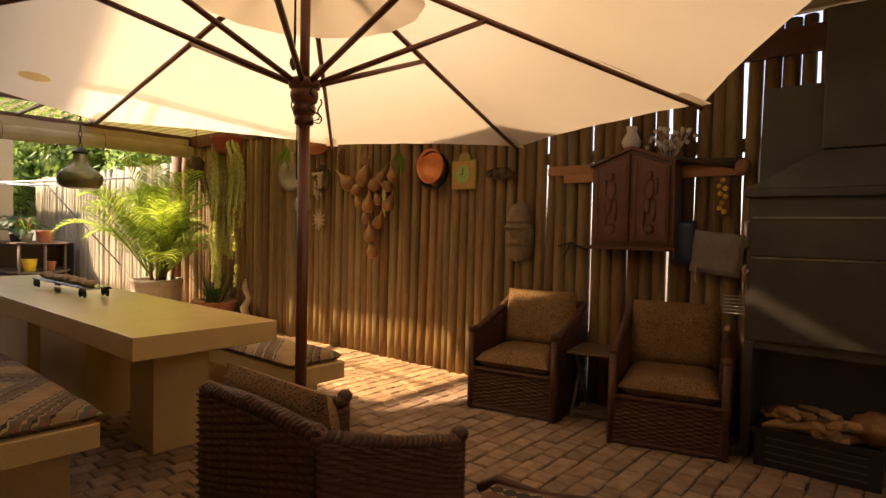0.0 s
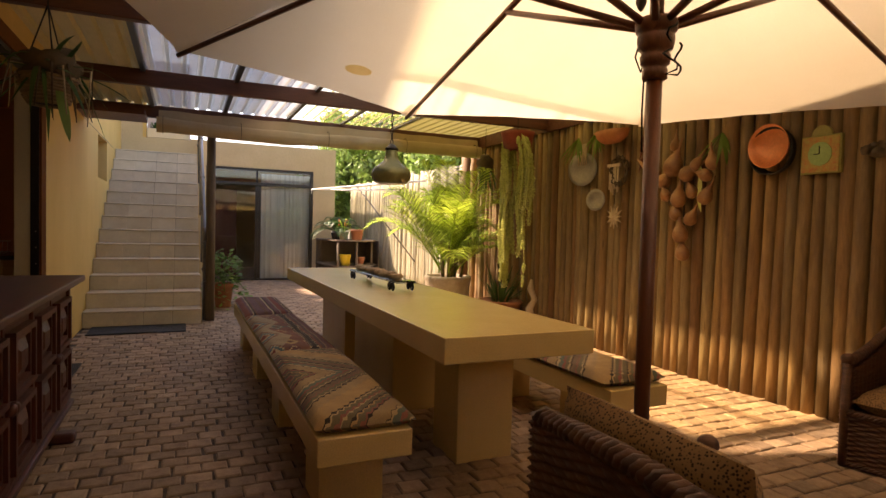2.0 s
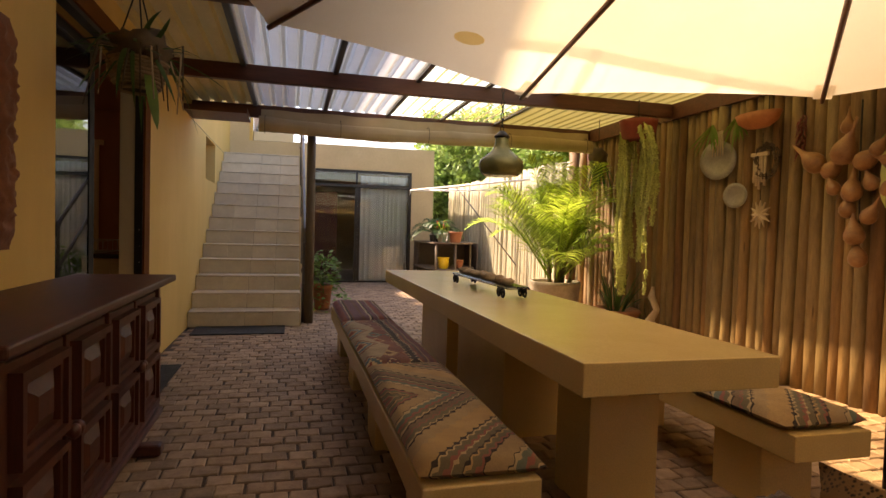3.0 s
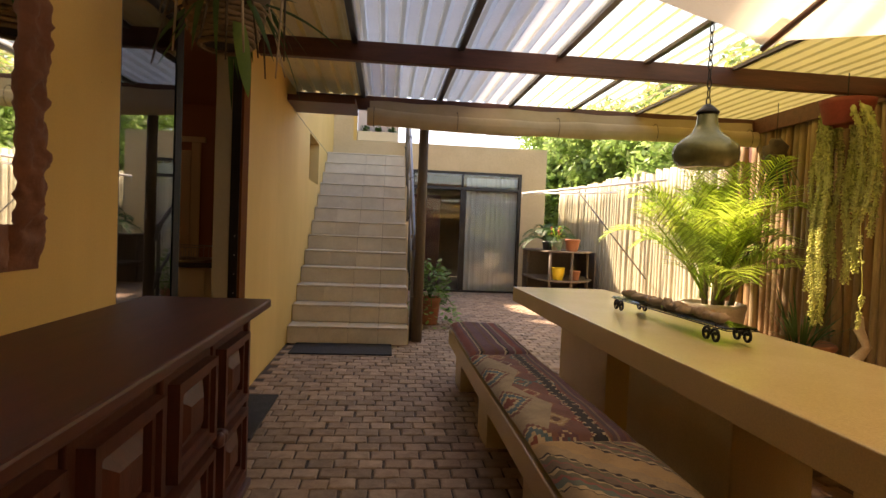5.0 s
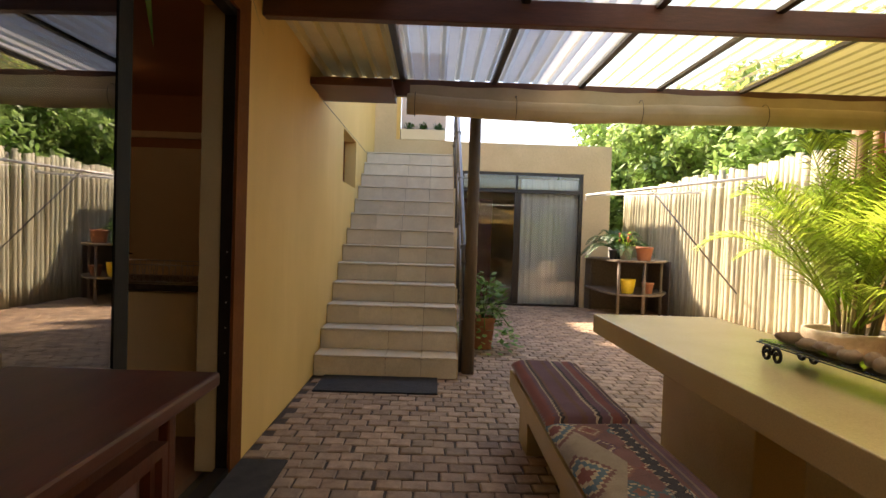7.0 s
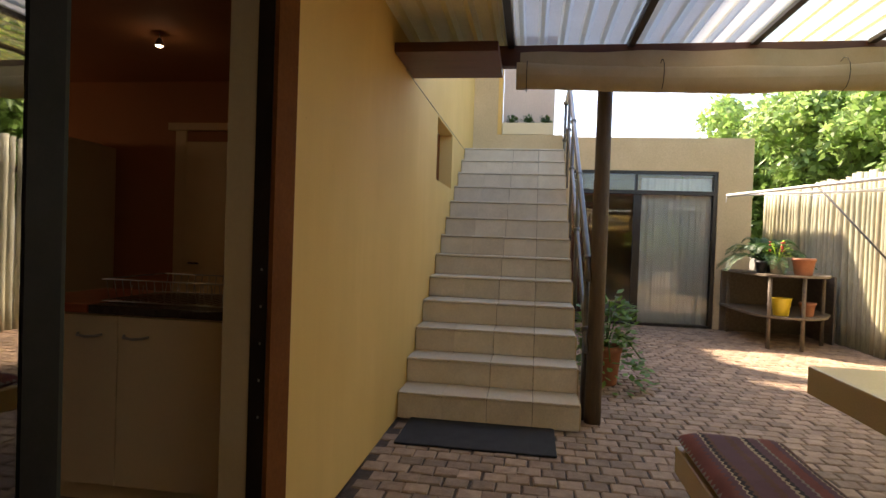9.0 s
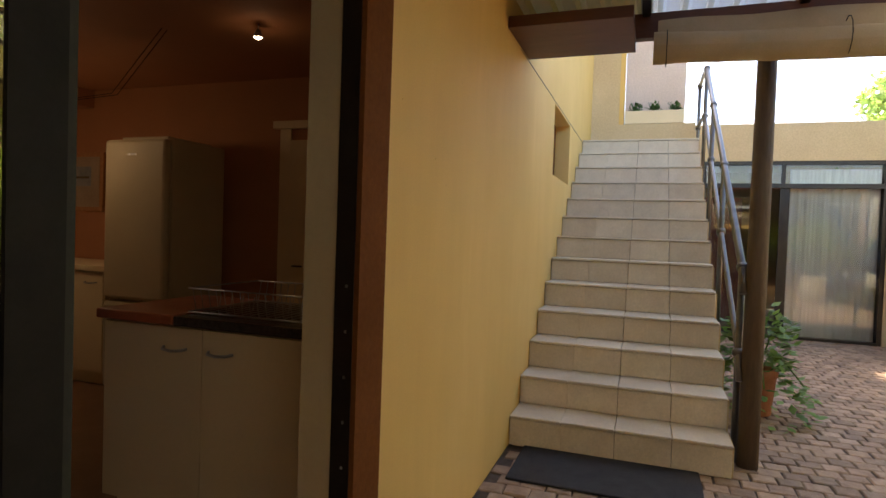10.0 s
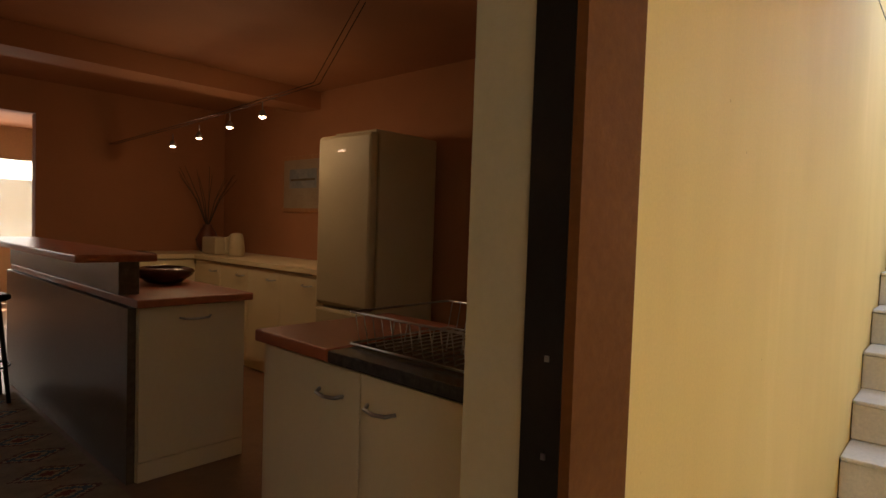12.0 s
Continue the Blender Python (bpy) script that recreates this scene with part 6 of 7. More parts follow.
structure("ceiling_kitchen", Geo().box(KX0 - 0.2, KX1 + 0.2, KY - 0.2, Y0 - 0.18, KC, KC + 0.12), WALL_IN, "dim terracotta-painted kitchen ceiling", "ceiling")
structure("ceiling_beam", Geo().box(KX0, KX1, -4.9, -4.6, KC - 0.16, KC - 0.004), WALL_IN, "terracotta-painted ceiling beam in the kitchen", "beam")
g = Geo().box(KX0 - 0.2, KX0, KY, Y0 - 0.18, 0, KC)
structure("wall_kitchen_west", g, WALL_IN, "terracotta-painted kitchen wall")
structure("wall_kitchen_east", Geo().box(KX1, KX1 + 0.2, KY, Y0 - 0.18, 0, KC), WALL_IN, "terracotta-painted room wall")
structure("wall_kitchen_back", Geo().box(KX0, -7.66, -6.52, -6.40, 0, KC).box(-7.66, KX1, -6.52, -6.40, 2.2, KC), WALL_IN, "terracotta-painted partition at the back of the kitchen")
g = Geo()
for x0, x1, z0, z1 in ((KX0, -8.9, 0, KC), (-8.9, -6.2, 0, 0.85), (-8.9, -6.2, 2.05, KC), (-6.2, KX1, 0, KC)):
    g.box(x0, x1, KY - 0.2, KY, z0, z1)
structure("wall_lounge", g, mat("cream lounge paint", (0.60, 0.50, 0.34), (0.66, 0.55, 0.38), 2, 0.8, 0.08, 50), "cream wall of the far lounge")
w2 = thing("window_2", pose(0, 0, 0), "far lounge window bright with daylight", "window", kind="structure")
for x in (-8.9, -7.57, -6.25):
    part("frame", Geo().box(x, x + 0.05, KY - 0.12, KY - 0.06, 0.85, 2.05), BRONZE, w2)
part("pane", Geo().box(-8.85, -6.25, KY - 0.10, KY - 0.095, 0.86, 2.04), GLASS, w2).visible_shadow = False
sky_lamp = new("lounge_daylight", bpy.data.lights.new("lounge_daylight", "AREA"))
sky_lamp.data.shape, sky_lamp.data.size, sky_lamp.data.size_y, sky_lamp.data.energy, sky_lamp.data.color = "RECTANGLE", 2.5, 1.1, 6.0, (1.0, 0.93, 0.82)
sky_lamp.matrix_world = look((-7.55, KY - 0.05, 1.45), (-7.55, KY + 3, 1.0))
structure("wall_garden", Geo().box(-14, 2, -13.4, -13.2, -0.05, 1.9), mat("white garden wall", (0.70, 0.68, 0.62), (0.78, 0.76, 0.70), 2, 0.8, 0.1, 40), "white garden wall beyond the lounge")


col = thing("column", pose(-7.42, -8.2, 0), "cream round column with a moulded capital", "column", kind="structure")
LOUNGE = bpy.data.materials["cream lounge paint"]
part("shaft", Geo().lathe([(0.15, 0.0), (0.15, 0.1), (0.12, 0.12), (0.105, 1.9)], 24), LOUNGE, col)
part("capital", Geo().lathe([(0.105, 1.9), (0.16, 1.93), (0.15, 1.97), (0.21, 2.03), (0.24, 2.10), (0.24, 2.15), (0.20, 2.16), (0.20, KC)], 24), LOUNGE, col)


def bow_handle(parent, y, z, x):
    part("handle", Geo().tube([(x, y - 0.06, z), (x + 0.025, y - 0.045, z - 0.004), (x + 0.03, y, z - 0.008), (x + 0.025, y + 0.045, z - 0.004), (x, y + 0.06, z)], 0.006, 8), STEEL, parent, "bowed steel handle")


su = thing("kitchen_cabinet", pose(0, 0, 0), "cream two-door sink cabinet beside the glass door", "cabinet", "kitchen cabinets")
part("carcass", Geo().box(-7.95, -7.372, -1.95, -0.70, 0.10, 0.885), KCAB, su)
part("plinth", Geo().box(-7.95, -7.42, -1.94, -0.70, 0.0, 0.10), KCAB, su)
for y0, y1, hy in ((-1.95, -1.425, -1.56), (-1.42, -0.86, -1.33)):
    d = part("door", Geo().box(-7.37, -7.35, y0, y1, 0.11, 0.875), KCAB, su, bevel=0.002)
    bow_handle(d, hy, 0.79, -7.35)
solo("worktop", Geo().box(-7.96, -7.325, -1.975, -1.555, 0.886, 0.928), KWOOD, "red oiled wooden worktop end", "worktop", bevel=0.006)
solo("worktop", Geo().box(-7.96, -7.325, -1.552, -0.70, 0.886, 0.924), GRANITE, "dark polished stone worktop with draining area", "worktop", bevel=0.004)
dr = thing("dish_rack", pose(-7.62, -1.22, 0.925), "chrome wire dish rack on the dark worktop", "rack")
for z in (0.0, 0.10):
    part("frame", Geo().tube([(-0.26, -0.34, z + 0.008), (0.20, -0.34, z + 0.008), (0.20, 0.30, z + 0.008), (-0.26, 0.30, z + 0.008), (-0.26, -0.34, z + 0.008)], 0.004, 6), STEEL, dr)
for k in range(16):
    y = -0.32 + k * 0.04
    part("wire", Geo().tube([(-0.26, y, 0.108), (-0.24, y, 0.012), (0.18, y, 0.012), (0.20, y, 0.108)], 0.0022, 5), STEEL, dr)
for k in range(9):
    part("prong", Geo().tube([(0.06, -0.30 + k * 0.06, 0.012), (0.05, -0.30 + k * 0.06, 0.07)], 0.0025, 5), STEEL, dr)

pe = thing("kitchen_peninsula", pose(0, 0, 0), "cream kitchen peninsula with one door", "cabinet", "kitchen cabinets")
part("carcass", Geo().box(-7.90, -7.34, -5.6, -3.10, 0.0, 0.865), KCAB, pe)
part("end_door", Geo().box(-7.895, -7.345, -3.098, -3.078, 0.10, 0.862), KCAB, pe, bevel=0.002)
part("handle", Geo().tube([(-7.70, -3.078, 0.80), (-7.68, -3.05, 0.796), (-7.62, -3.045, 0.793), (-7.56, -3.05, 0.796), (-7.54, -3.078, 0.80)], 0.006, 8), STEEL, pe)
part("plinth", Geo().box(-7.895, -7.345, -3.098, -3.082, 0.0, 0.095), KCAB, pe)
solo("worktop", Geo().box(-7.93, -7.325, -5.6, -3.05, 0.866, 0.907), KWOOD, "red wooden worktop of the peninsula", "worktop", bevel=0.006)
MOS = mat("glossy dark mosaic", (0.07, 0.05, 0.034), (0.13, 0.10, 0.07), 30, 0.3, 0.3, 60)
bar = thing("bar_wall", pose(0, 0, 0), "raised bar wall faced in dark mosaic with a wooden top", "bar")
part("bar_face", Geo().box(-7.42, -7.322, -5.6, -3.29, 0.908, 1.075), MOS, bar)
part("bar_front", Geo().box(-7.3385, -7.30, -5.6, -3.10, 0, 0.864), MOS, bar)
part("bar_top", Geo().box(-7.50, -7.12, -5.65, -3.26, 1.076, 1.115), KWOOD, bar, bevel=0.008)
for y in (-5.05, -5.45):
    st = thing("bar_stool", pose(-7.05, y, 0), "black bar stool at the raised counter", "stool", "bar stools")
    part("seat", Geo().lathe([(0.15, 0.70), (0.17, 0.71), (0.17, 0.735), (0.15, 0.745), (0.01, 0.748)], 18), CRATE, st)
    for k in range(4):
        a = radians(45 + 90 * k)
        part("leg", Geo().tube([(0.12 * math.cos(a), 0.12 * math.sin(a), 0.70), (0.19 * math.cos(a), 0.19 * math.sin(a), 0)], 0.014, 8), CRATE, st)
    part("foot_ring", Geo().tube([(0.165 * math.cos(t), 0.165 * math.sin(t), 0.25) for t in (j * 0.3927 for j in range(17))], 0.008, 6), CRATE, st)

bw = solo("bowl", Geo().lathe([(0.06, 0.0), (0.10, 0.01), (0.155, 0.05), (0.17, 0.075), (0.16, 0.09), (0.12, 0.10), (0.10, 0.095), (0.14, 0.078), (0.145, 0.06), (0.10, 0.03), (0.02, 0.022)], 28), mat("dark red lacquer", (0.06, 0.02, 0.012), (0.10, 0.035, 0.02), 8, 0.22, 0.05, 50), "dark turned wooden bowl on the peninsula", "bowl", m=pose(-7.72, -3.72, 0.908))

fr = thing("fridge", pose(-9.38, -3.65, 0), "tall pale fridge-freezer with a rounded door", "fridge")
PALE = mat("pale enamel", (0.47, 0.39, 0.25), (0.51, 0.425, 0.275), 3, 0.5, 0.01, 70, spec=0.3, grain_mix=0.12)
part("body", Geo().box(0, 0.55, 0, 0.60, 0.02, 1.93), PALE, fr, bevel=0.012)
part("door", Geo().box(0.552, 0.62, 0.005, 0.595, 0.72, 1.92), PALE, fr, bevel=0.025)
part("freezer_door", Geo().box(0.552, 0.62, 0.005, 0.595, 0.04, 0.70), PALE, fr, bevel=0.025)
part("badge", Geo().box(0.62, 0.623, 0.24, 0.32, 1.80, 1.815), STEEL, fr)
part("top_tray", Geo().box(0.05, 0.5, 0.05, 0.5, 1.931, 1.955), PALE, fr)

bc = thing("kitchen_cabinet", pose(0, 0, 0), "cream base cabinets along the kitchen wall", "cabinet", "kitchen cabinets")
part("carcass", Geo().box(-9.44, -8.86, -6.38, -3.72, 0.10, 0.91), KCAB, bc)
part("plinth", Geo().box(-9.44, -8.90, -6.38, -3.72, 0.0, 0.10), KCAB, bc)
for k in range(4):
    y0 = -5.75 + k * 0.505
    d = part("door", Geo().box(-8.858, -8.84, y0, y0 + 0.5, 0.11, 0.90), KCAB, bc, bevel=0.002)
    bow_handle(d, y0 + 0.38, 0.82, -8.84)
b2 = thing("kitchen_cabinet", pose(0, 0, 0), "cream base cabinets under the hob", "cabinet", "kitchen cabinets")
part("carcass", Geo().box(-8.855, -7.68, -6.38, -5.80, 0.0, 0.91), KCAB, b2)
for k in range(2):
    d = part("door", Geo().box(-8.82 + k * 0.57, -8.26 + k * 0.57, -5.798, -5.78, 0.11, 0.90), KCAB, b2, bevel=0.002)
    part("handle", Geo().tube([(-8.6 + k * 0.57, -5.78, 0.82), (-8.54 + k * 0.57, -5.75, 0.815), (-8.48 + k * 0.57, -5.78, 0.82)], 0.006, 8), STEEL, d)
solo("worktop", Geo().box(-9.44, -8.82, -6.38, -3.70, 0.911, 0.95).box(-8.82, -7.67, -6.38, -5.76, 0.911, 0.95), KCAB, "cream worktop running round the kitchen corner", "worktop")
solo("hob", Geo().box(-8.5, -7.9, -6.25, -5.85, 0.951, 0.962), CRATE, "black glass hob set in the worktop", "hob", bevel=0.003)
solo("kettle", Geo().lathe([(0.07, 0), (0.08, 0.02), (0.075, 0.12), (0.062, 0.20), (0.05, 0.215), (0.01, 0.225)], 20).tube([(0.06, 0, 0.19), (0.11, 0, 0.17), (0.11, 0, 0.06), (0.07, 0, 0.04)], 0.012, 8), PALE, "cream electric kettle on the worktop", "kettle", m=pose(-9.05, -5.35, 0.951))
solo("toaster", Geo().box(-0.10, 0.10, -0.15, 0.15, 0.0, 0.17), PALE, "cream toaster on the worktop", "toaster", m=pose(-9.05, -5.72, 0.951), bevel=0.02)
vs = thing("vase", pose(-9.12, -6.1, 0.951), "dark vase with tall dry twigs", "vase")
part("vessel", Geo().lathe([(0.06, 0), (0.10, 0.05), (0.12, 0.13), (0.08, 0.22), (0.045, 0.27), (0.05, 0.29)], 20), MAHOG, vs)
for k in range(14):
    a = k * 2.4
    part("twig", Geo().tube([(0, 0, 0.25), (0.12 * math.cos(a), 0.10 * math.sin(a), 0.55), (0.30 * math.cos(a), 0.22 * math.sin(a), 0.78 + 0.05 * (k % 3))], [0.005, 0.004, 0.002], 4), BARK, vs)
pi = thing("picture", pose(-9.448, -4.80, 1.66), "framed pale seascape print on the kitchen wall", "picture")
part("frame", Geo().box(0, 0.03, -0.36, 0.36, -0.27, 0.27), PALEWOOD, pi, bevel=0.005)
part("mount", Geo().box(0.031, 0.034, -0.32, 0.32, -0.23, 0.23), mat("yellowed mount board", (0.30, 0.22, 0.15), (0.36, 0.27, 0.19), 5, 0.8, 0.02, 60), pi)
part("print", Geo().box(0.035, 0.037, -0.22, 0.22, -0.04, 0.14), mat("faded blue print", (0.30, 0.28, 0.26), (0.16, 0.18, 0.20), 7, 0.7, 0.02, 40), pi)
part("print_bar", Geo().box(0.038, 0.039, -0.2, 0.2, 0.03, 0.05), BARK, pi)
dk = thing("door_3", pose(-9.448, -2.05, 0), "cream inner door in the kitchen wall", "door", kind="structure")
part("leaf", Geo().box(0, 0.03, -0.40, 0.40, 0.0, 2.0), KCAB, dk, bevel=0.004)
part("architrave", Geo().box(0, 0.02, -0.50, -0.405, 0, 2.09).box(0, 0.02, 0.405, 0.50, 0, 2.09), KCAB, dk)
part("lintel", Geo().box(0, 0.05, -0.55, 0.55, 2.092, 2.15), KCAB, dk)
part("handle", Geo().tube([(0.03, -0.33, 1.0), (0.07, -0.33, 1.0), (0.07, -0.24, 1.0)], 0.008, 8), BRONZE, dk)
solo("rug", Geo().grid(20, 30, lambda u, v: (-7.27 + u * 1.7, -5.2 + v * 3.3, 0.004 + 0.004 * noise.noise(Vector((u * 6, v * 12, 0))))), K2, "dark red patterned rug on the kitchen floor", "rug")

# Low-voltage spots on a cable.
HALO = glow("halogen bulb", (1.0, 0.80, 0.52), 12.0)
ca = thing("cable_lights", pose(0, 0, 0), "row of small halogen spots on a stretched cable", "lamp")
SPOTS = ((-8.3, -5.02, 1.90), (-8.3, -4.55, 1.93), (-8.3, -4.07, 1.97), (-8.3, -3.63, 2.0))
part("cable", Geo().tube([(-8.3, -6.39, 2.0), (-8.3, -4.5, 2.05), (-8.3, -3.0, 2.12), (-8.3, -2.6, KC)], 0.0025, 5).tube([(-8.26, -6.39, 2.0), (-8.26, -4.5, 2.05), (-8.26, -3.0, 2.12), (-8.26, -2.6, KC)], 0.0025, 5), IRON, ca)


def spot(x, y, z, watts, parent, tall):
    part("stem", Geo().tube([(x, y, z + 0.03), (x, y, z + tall)], 0.004, 5), STEEL, parent)
    part("reflector", Geo().lathe([(0.012, 0.035), (0.024, 0.01), (0.032, -0.012), (0.028, -0.012), (0.02, 0.008)], 14, (x, y, z)), STEEL, parent)
    part("bulb", Geo().blob((x, y, z - 0.006), 0.021, 0.021, 0.014, 10, 6), HALO, parent, "glowing halogen bulb")
    lp = new("spot_light", bpy.data.lights.new("spot_light", "POINT"))
    lp.data.energy, lp.data.color, lp.data.shadow_soft_size = watts, (1.0, 0.72, 0.42), 0.03
    lp.location = (x, y, z - 0.05)


for x, y, z in SPOTS:
    spot(x, y, z, 0.27, ca, 0.09)
cs = thing("ceiling_spot", pose(0, 0, 0), "single halogen spot on the kitchen ceiling", "lamp")
spot(-8.35, -1.96, 2.43, 0.06, cs, 0.07)

# ---- annex sliding door ----
an = thing("door_2", pose(AX, 0, 0), "wide dark-framed sliding glass door of the outbuilding", "door", kind="structure")
for y0, y1 in ((0.98, 1.03), (3.185, 3.24)):
    part("jamb", Geo().box(-0.14, -0.03, y0, y1, 0, 2.46), BRONZE, an)
part("head", Geo().box(-0.14, -0.03, 1.03, 3.185, 2.41, 2.46), BRONZE, an)
part("transom", Geo().box(-0.14, -0.03, 1.03, 3.185, 2.09, 2.15), BRONZE, an)
part("track", Geo().box(-0.14, -0.03, 1.03, 3.185, 0.0, 0.035), BRONZE, an)
for y0, xo in ((1.985, -0.085), (2.05, -0.12)):
    part("stile", Geo().box(xo, xo + 0.03, y0, y0 + 0.06, 0.035, 2.09), BRONZE, an)
part("mullion", Geo().box(-0.12, -0.05, 2.0, 2.04, 2.15, 2.41), BRONZE, an)
for y0, y1, z0, z1, xo in ((1.03, 1.985, 0.035, 2.09, -0.07), (2.11, 3.185, 0.035, 2.09, -0.105), (1.03, 2.0, 2.15, 2.41, -0.085), (2.04, 3.185, 2.15, 2.41, -0.085)):
    part("pane", Geo().box(xo, xo + 0.006, y0, y1, z0, z1), GLASS_B, an).visible_shadow = False
CURT = thin("sheer white curtain", (0.86, 0.86, 0.85), (0.90, 0.90, 0.89), 0.2, 3, 200)
solo("curtain", Geo().grid(120, 6, lambda u, v: (AX - 0.185 + 0.011 * math.sin(u * 60 + math.sin(u * 11) * 2.4) + 0.004 * math.sin(u * 140), 2.12 + u * 1.15, 0.03 + v * 2.33)), CURT, "sheer white curtain drawn behind the glass", "curtain")
solo("wardrobe", Geo().box(AX - 2.2, AX - 1.5, 0.85, 1.72, 0.0, 2.05), mat("maroon paint", (0.16, 0.03, 0.022), (0.21, 0.045, 0.032), 4, 0.45, 0.1, 50), "maroon cupboard inside the outbuilding", "cupboard", bevel=0.01)
structure("floor_annex", Geo().box(AX - 4, AX - 0.02, -0.5, 3.52, -0.05, -0.002), KFLOOR, "tiled floor inside the outbuilding", "floor")

# ---- upper landing planter and screen ----
pl = thing("planter_box", pose(-13.5, 0.28, 2.805), "long cream window box with small green plants", "planter")
part("box", Geo().box(-0.11, 0.09, -0.36, 0.36, 0, 0.17), KCAB, pl, bevel=0.008)
rq = random.Random(3)
for k in range(3):
    yy = -0.24 + 0.24 * k
    g = Geo()
    for i in range(110):
        d = Vector((rq.gauss(0, 1), rq.gauss(0, 1), abs(rq.gauss(0, 1)) + 0.2)).normalized()
        o = Vector((0, yy, 0.16)) + d * rq.uniform(0.03, 0.12)
        s = d.cross(Vector((0.3, 0.2, 1))).normalized() * 0.014
        g.add([o - s, o + s, o + s * 0.7 + d * 0.035, o - s * 0.7 + d * 0.035], [(0, 1, 2, 3)])
    part("plant", g, LEAF_D, pl)
structure("screen_upper", Geo().box(-13.75, -13.70, -0.09, 0.66, 2.8, 4.3), mat("pale pink plaster", (0.62, 0.50, 0.42), (0.68, 0.56, 0.48), 2, 0.8, 0.1, 50), "pale sunlit wall beyond the upper landing")
structure("trim_upper", Geo().box(-13.42, -13.395, -0.15, -0.09, 2.8, 4.4), WALL, "plaster edge at the upper opening", "trim")

# ---- potted plant by the post, corner shelf, clothes line ----
def pot(name, m, r, h, mt, label, plant=None):
    t = thing(name, m, label, "plant pot")
    part("vessel", Geo().lathe([(r * 0.68, 0), (r * 0.72, 0.01), (r * 0.92, h * 0.82), (r, h * 0.84), (r, h), (r * 0.88, h), (r * 0.86, h * 0.86)], 20), mt, t)
    part("soil", Geo().lathe([(r * 0.86, h * 0.88), (0.01, h * 0.9)], 14), SOIL, t)
    return t


def leafy(parent, n, spread, height, z0, size, mt, seed, droop=0.0):
    r = random.Random(seed)
    for k in range(5):
        g = Geo()
        a0 = k * 1.2566
        for i in range(n // 5):
            a = a0 + r.uniform(-0.7, 0.7)
            t = r.uniform(0.15, 1) ** 0.7
            o = Vector((spread * t * math.cos(a), spread * t * math.sin(a), z0 + height * r.uniform(0.1, 1) * (1 - 0.4 * t) - droop * t * t))
            d = Vector((math.cos(a) + r.uniform(-0.6, 0.6), math.sin(a) + r.uniform(-0.6, 0.6), r.uniform(-0.5, 0.6))).normalized()
            s = d.cross(Vector((r.uniform(-0.4, 0.4), r.uniform(-0.4, 0.4), 1))).normalized() * size * 0.32
            g.add([o, o + d * size * 0.5 + s, o + d * size, o + d * size * 0.5 - s], [(0, 1, 2, 3)])
        g.tube([(0, 0, z0 - 0.03), (spread * 0.4 * math.cos(a0), spread * 0.4 * math.sin(a0), z0 + height * 0.5), (spread * 0.7 * math.cos(a0), spread * 0.7 * math.sin(a0), z0 + height * 0.75 - droop * 0.5)], 0.006, 5)
        tagged(part("foliage", g, mt, parent), kind="stuff")


p = pot("potted_plant", pose(-10.45, 1.10, 0.0), 0.15, 0.36, TERRA, "leafy green plant in a terracotta pot by the steps")
leafy(p, 340, 0.22, 0.58, 0.34, 0.09, LEAF_G, 1)
leafy(p, 260, 0.45, 0.25, 0.30, 0.09, LEAF_G, 2, 0.45)

sh = thing("plant_stand", pose(0, 0, 0), "weathered corner shelf with potted plants", "shelf")
SHW = mat("grey weathered shelf wood", (0.13, 0.095, 0.065), (0.21, 0.16, 0.11), 6, 0.8, 0.4, 40, stretch=(1, 5, 5))
curve = [(-14.5, 3.30), (-13.6, 3.30), (-13.2, 3.33), (-12.98, 3.40), (-12.87, 3.55), (-12.83, 3.75), (-12.88, 3.95), (-13.1, 4.2), (-13.5, 4.42), (-14.5, 4.56)]
for z in (0.93, 0.40):
    g = Geo()
    n = len(curve)
    g.add([(x, y, z) for x, y in curve] + [(x, y, z + 0.028) for x, y in curve], [tuple(reversed(range(n))), tuple(range(n, 2 * n))] + [(i, (i + 1) % n, n + (i + 1) % n, n + i) for i in range(n)])
    part("shelf_board", g, SHW, sh)
for x, y in ((-12.99, 3.45), (-12.90, 3.82), (-14.42, 3.40), (-13.5, 4.32)):
    part("leg", Geo().tube([(x, y, 0), (x, y, 0.93)], 0.026, 8), SHW, sh)
part("back_panel", Geo().box(-14.53, -14.503, 3.32, 4.54, 0.0, 0.93), SHW, sh)
part("side_panel", Geo().box(-14.5, -13.6, 4.50, 4.525, 0.0, 0.93), SHW, sh)
p = pot("fern_pot", pose(-13.55, 3.58, 0.959), 0.13, 0.17, CRATE, "green fern in a black pot on the shelf")
for k in range(26):
    a = k * 2.4
    part("frond", frond(Geo(), (0, 0, 0.15), a, radians(20 + 50 * ((k * 7) % 10) / 10), 0.68, 0.36, 0.16, 26), LEAF_D, p)
p = pot("flower_pot", pose(-13.22, 3.62, 0.959), 0.11, 0.17, STONEPOT, "pale carved pot with a thorny red-flowered plant")
leafy(p, 60, 0.14, 0.32, 0.15, 0.05, LEAFY, 5)
g = Geo()
for k in range(12):
    g.blob((0.10 * math.cos(k * 2.1), 0.10 * math.sin(k * 2.1), 0.36 + 0.06 * math.sin(k * 3.3)), 0.018, 0.018, 0.012, 7, 5)
part("blossom", g, mat("red petals", (0.45, 0.03, 0.02), (0.60, 0.06, 0.04), 9, 0.6, 0.1, 50), p)
pot("terracotta_pot", pose(-13.02, 3.85, 0.959), 0.14, 0.22, TERRA, "terracotta pot on the shelf")
pot("small_pot", pose(-13.30, 3.45, 0.959), 0.08, 0.16, CRATE, "small black pot on the shelf")
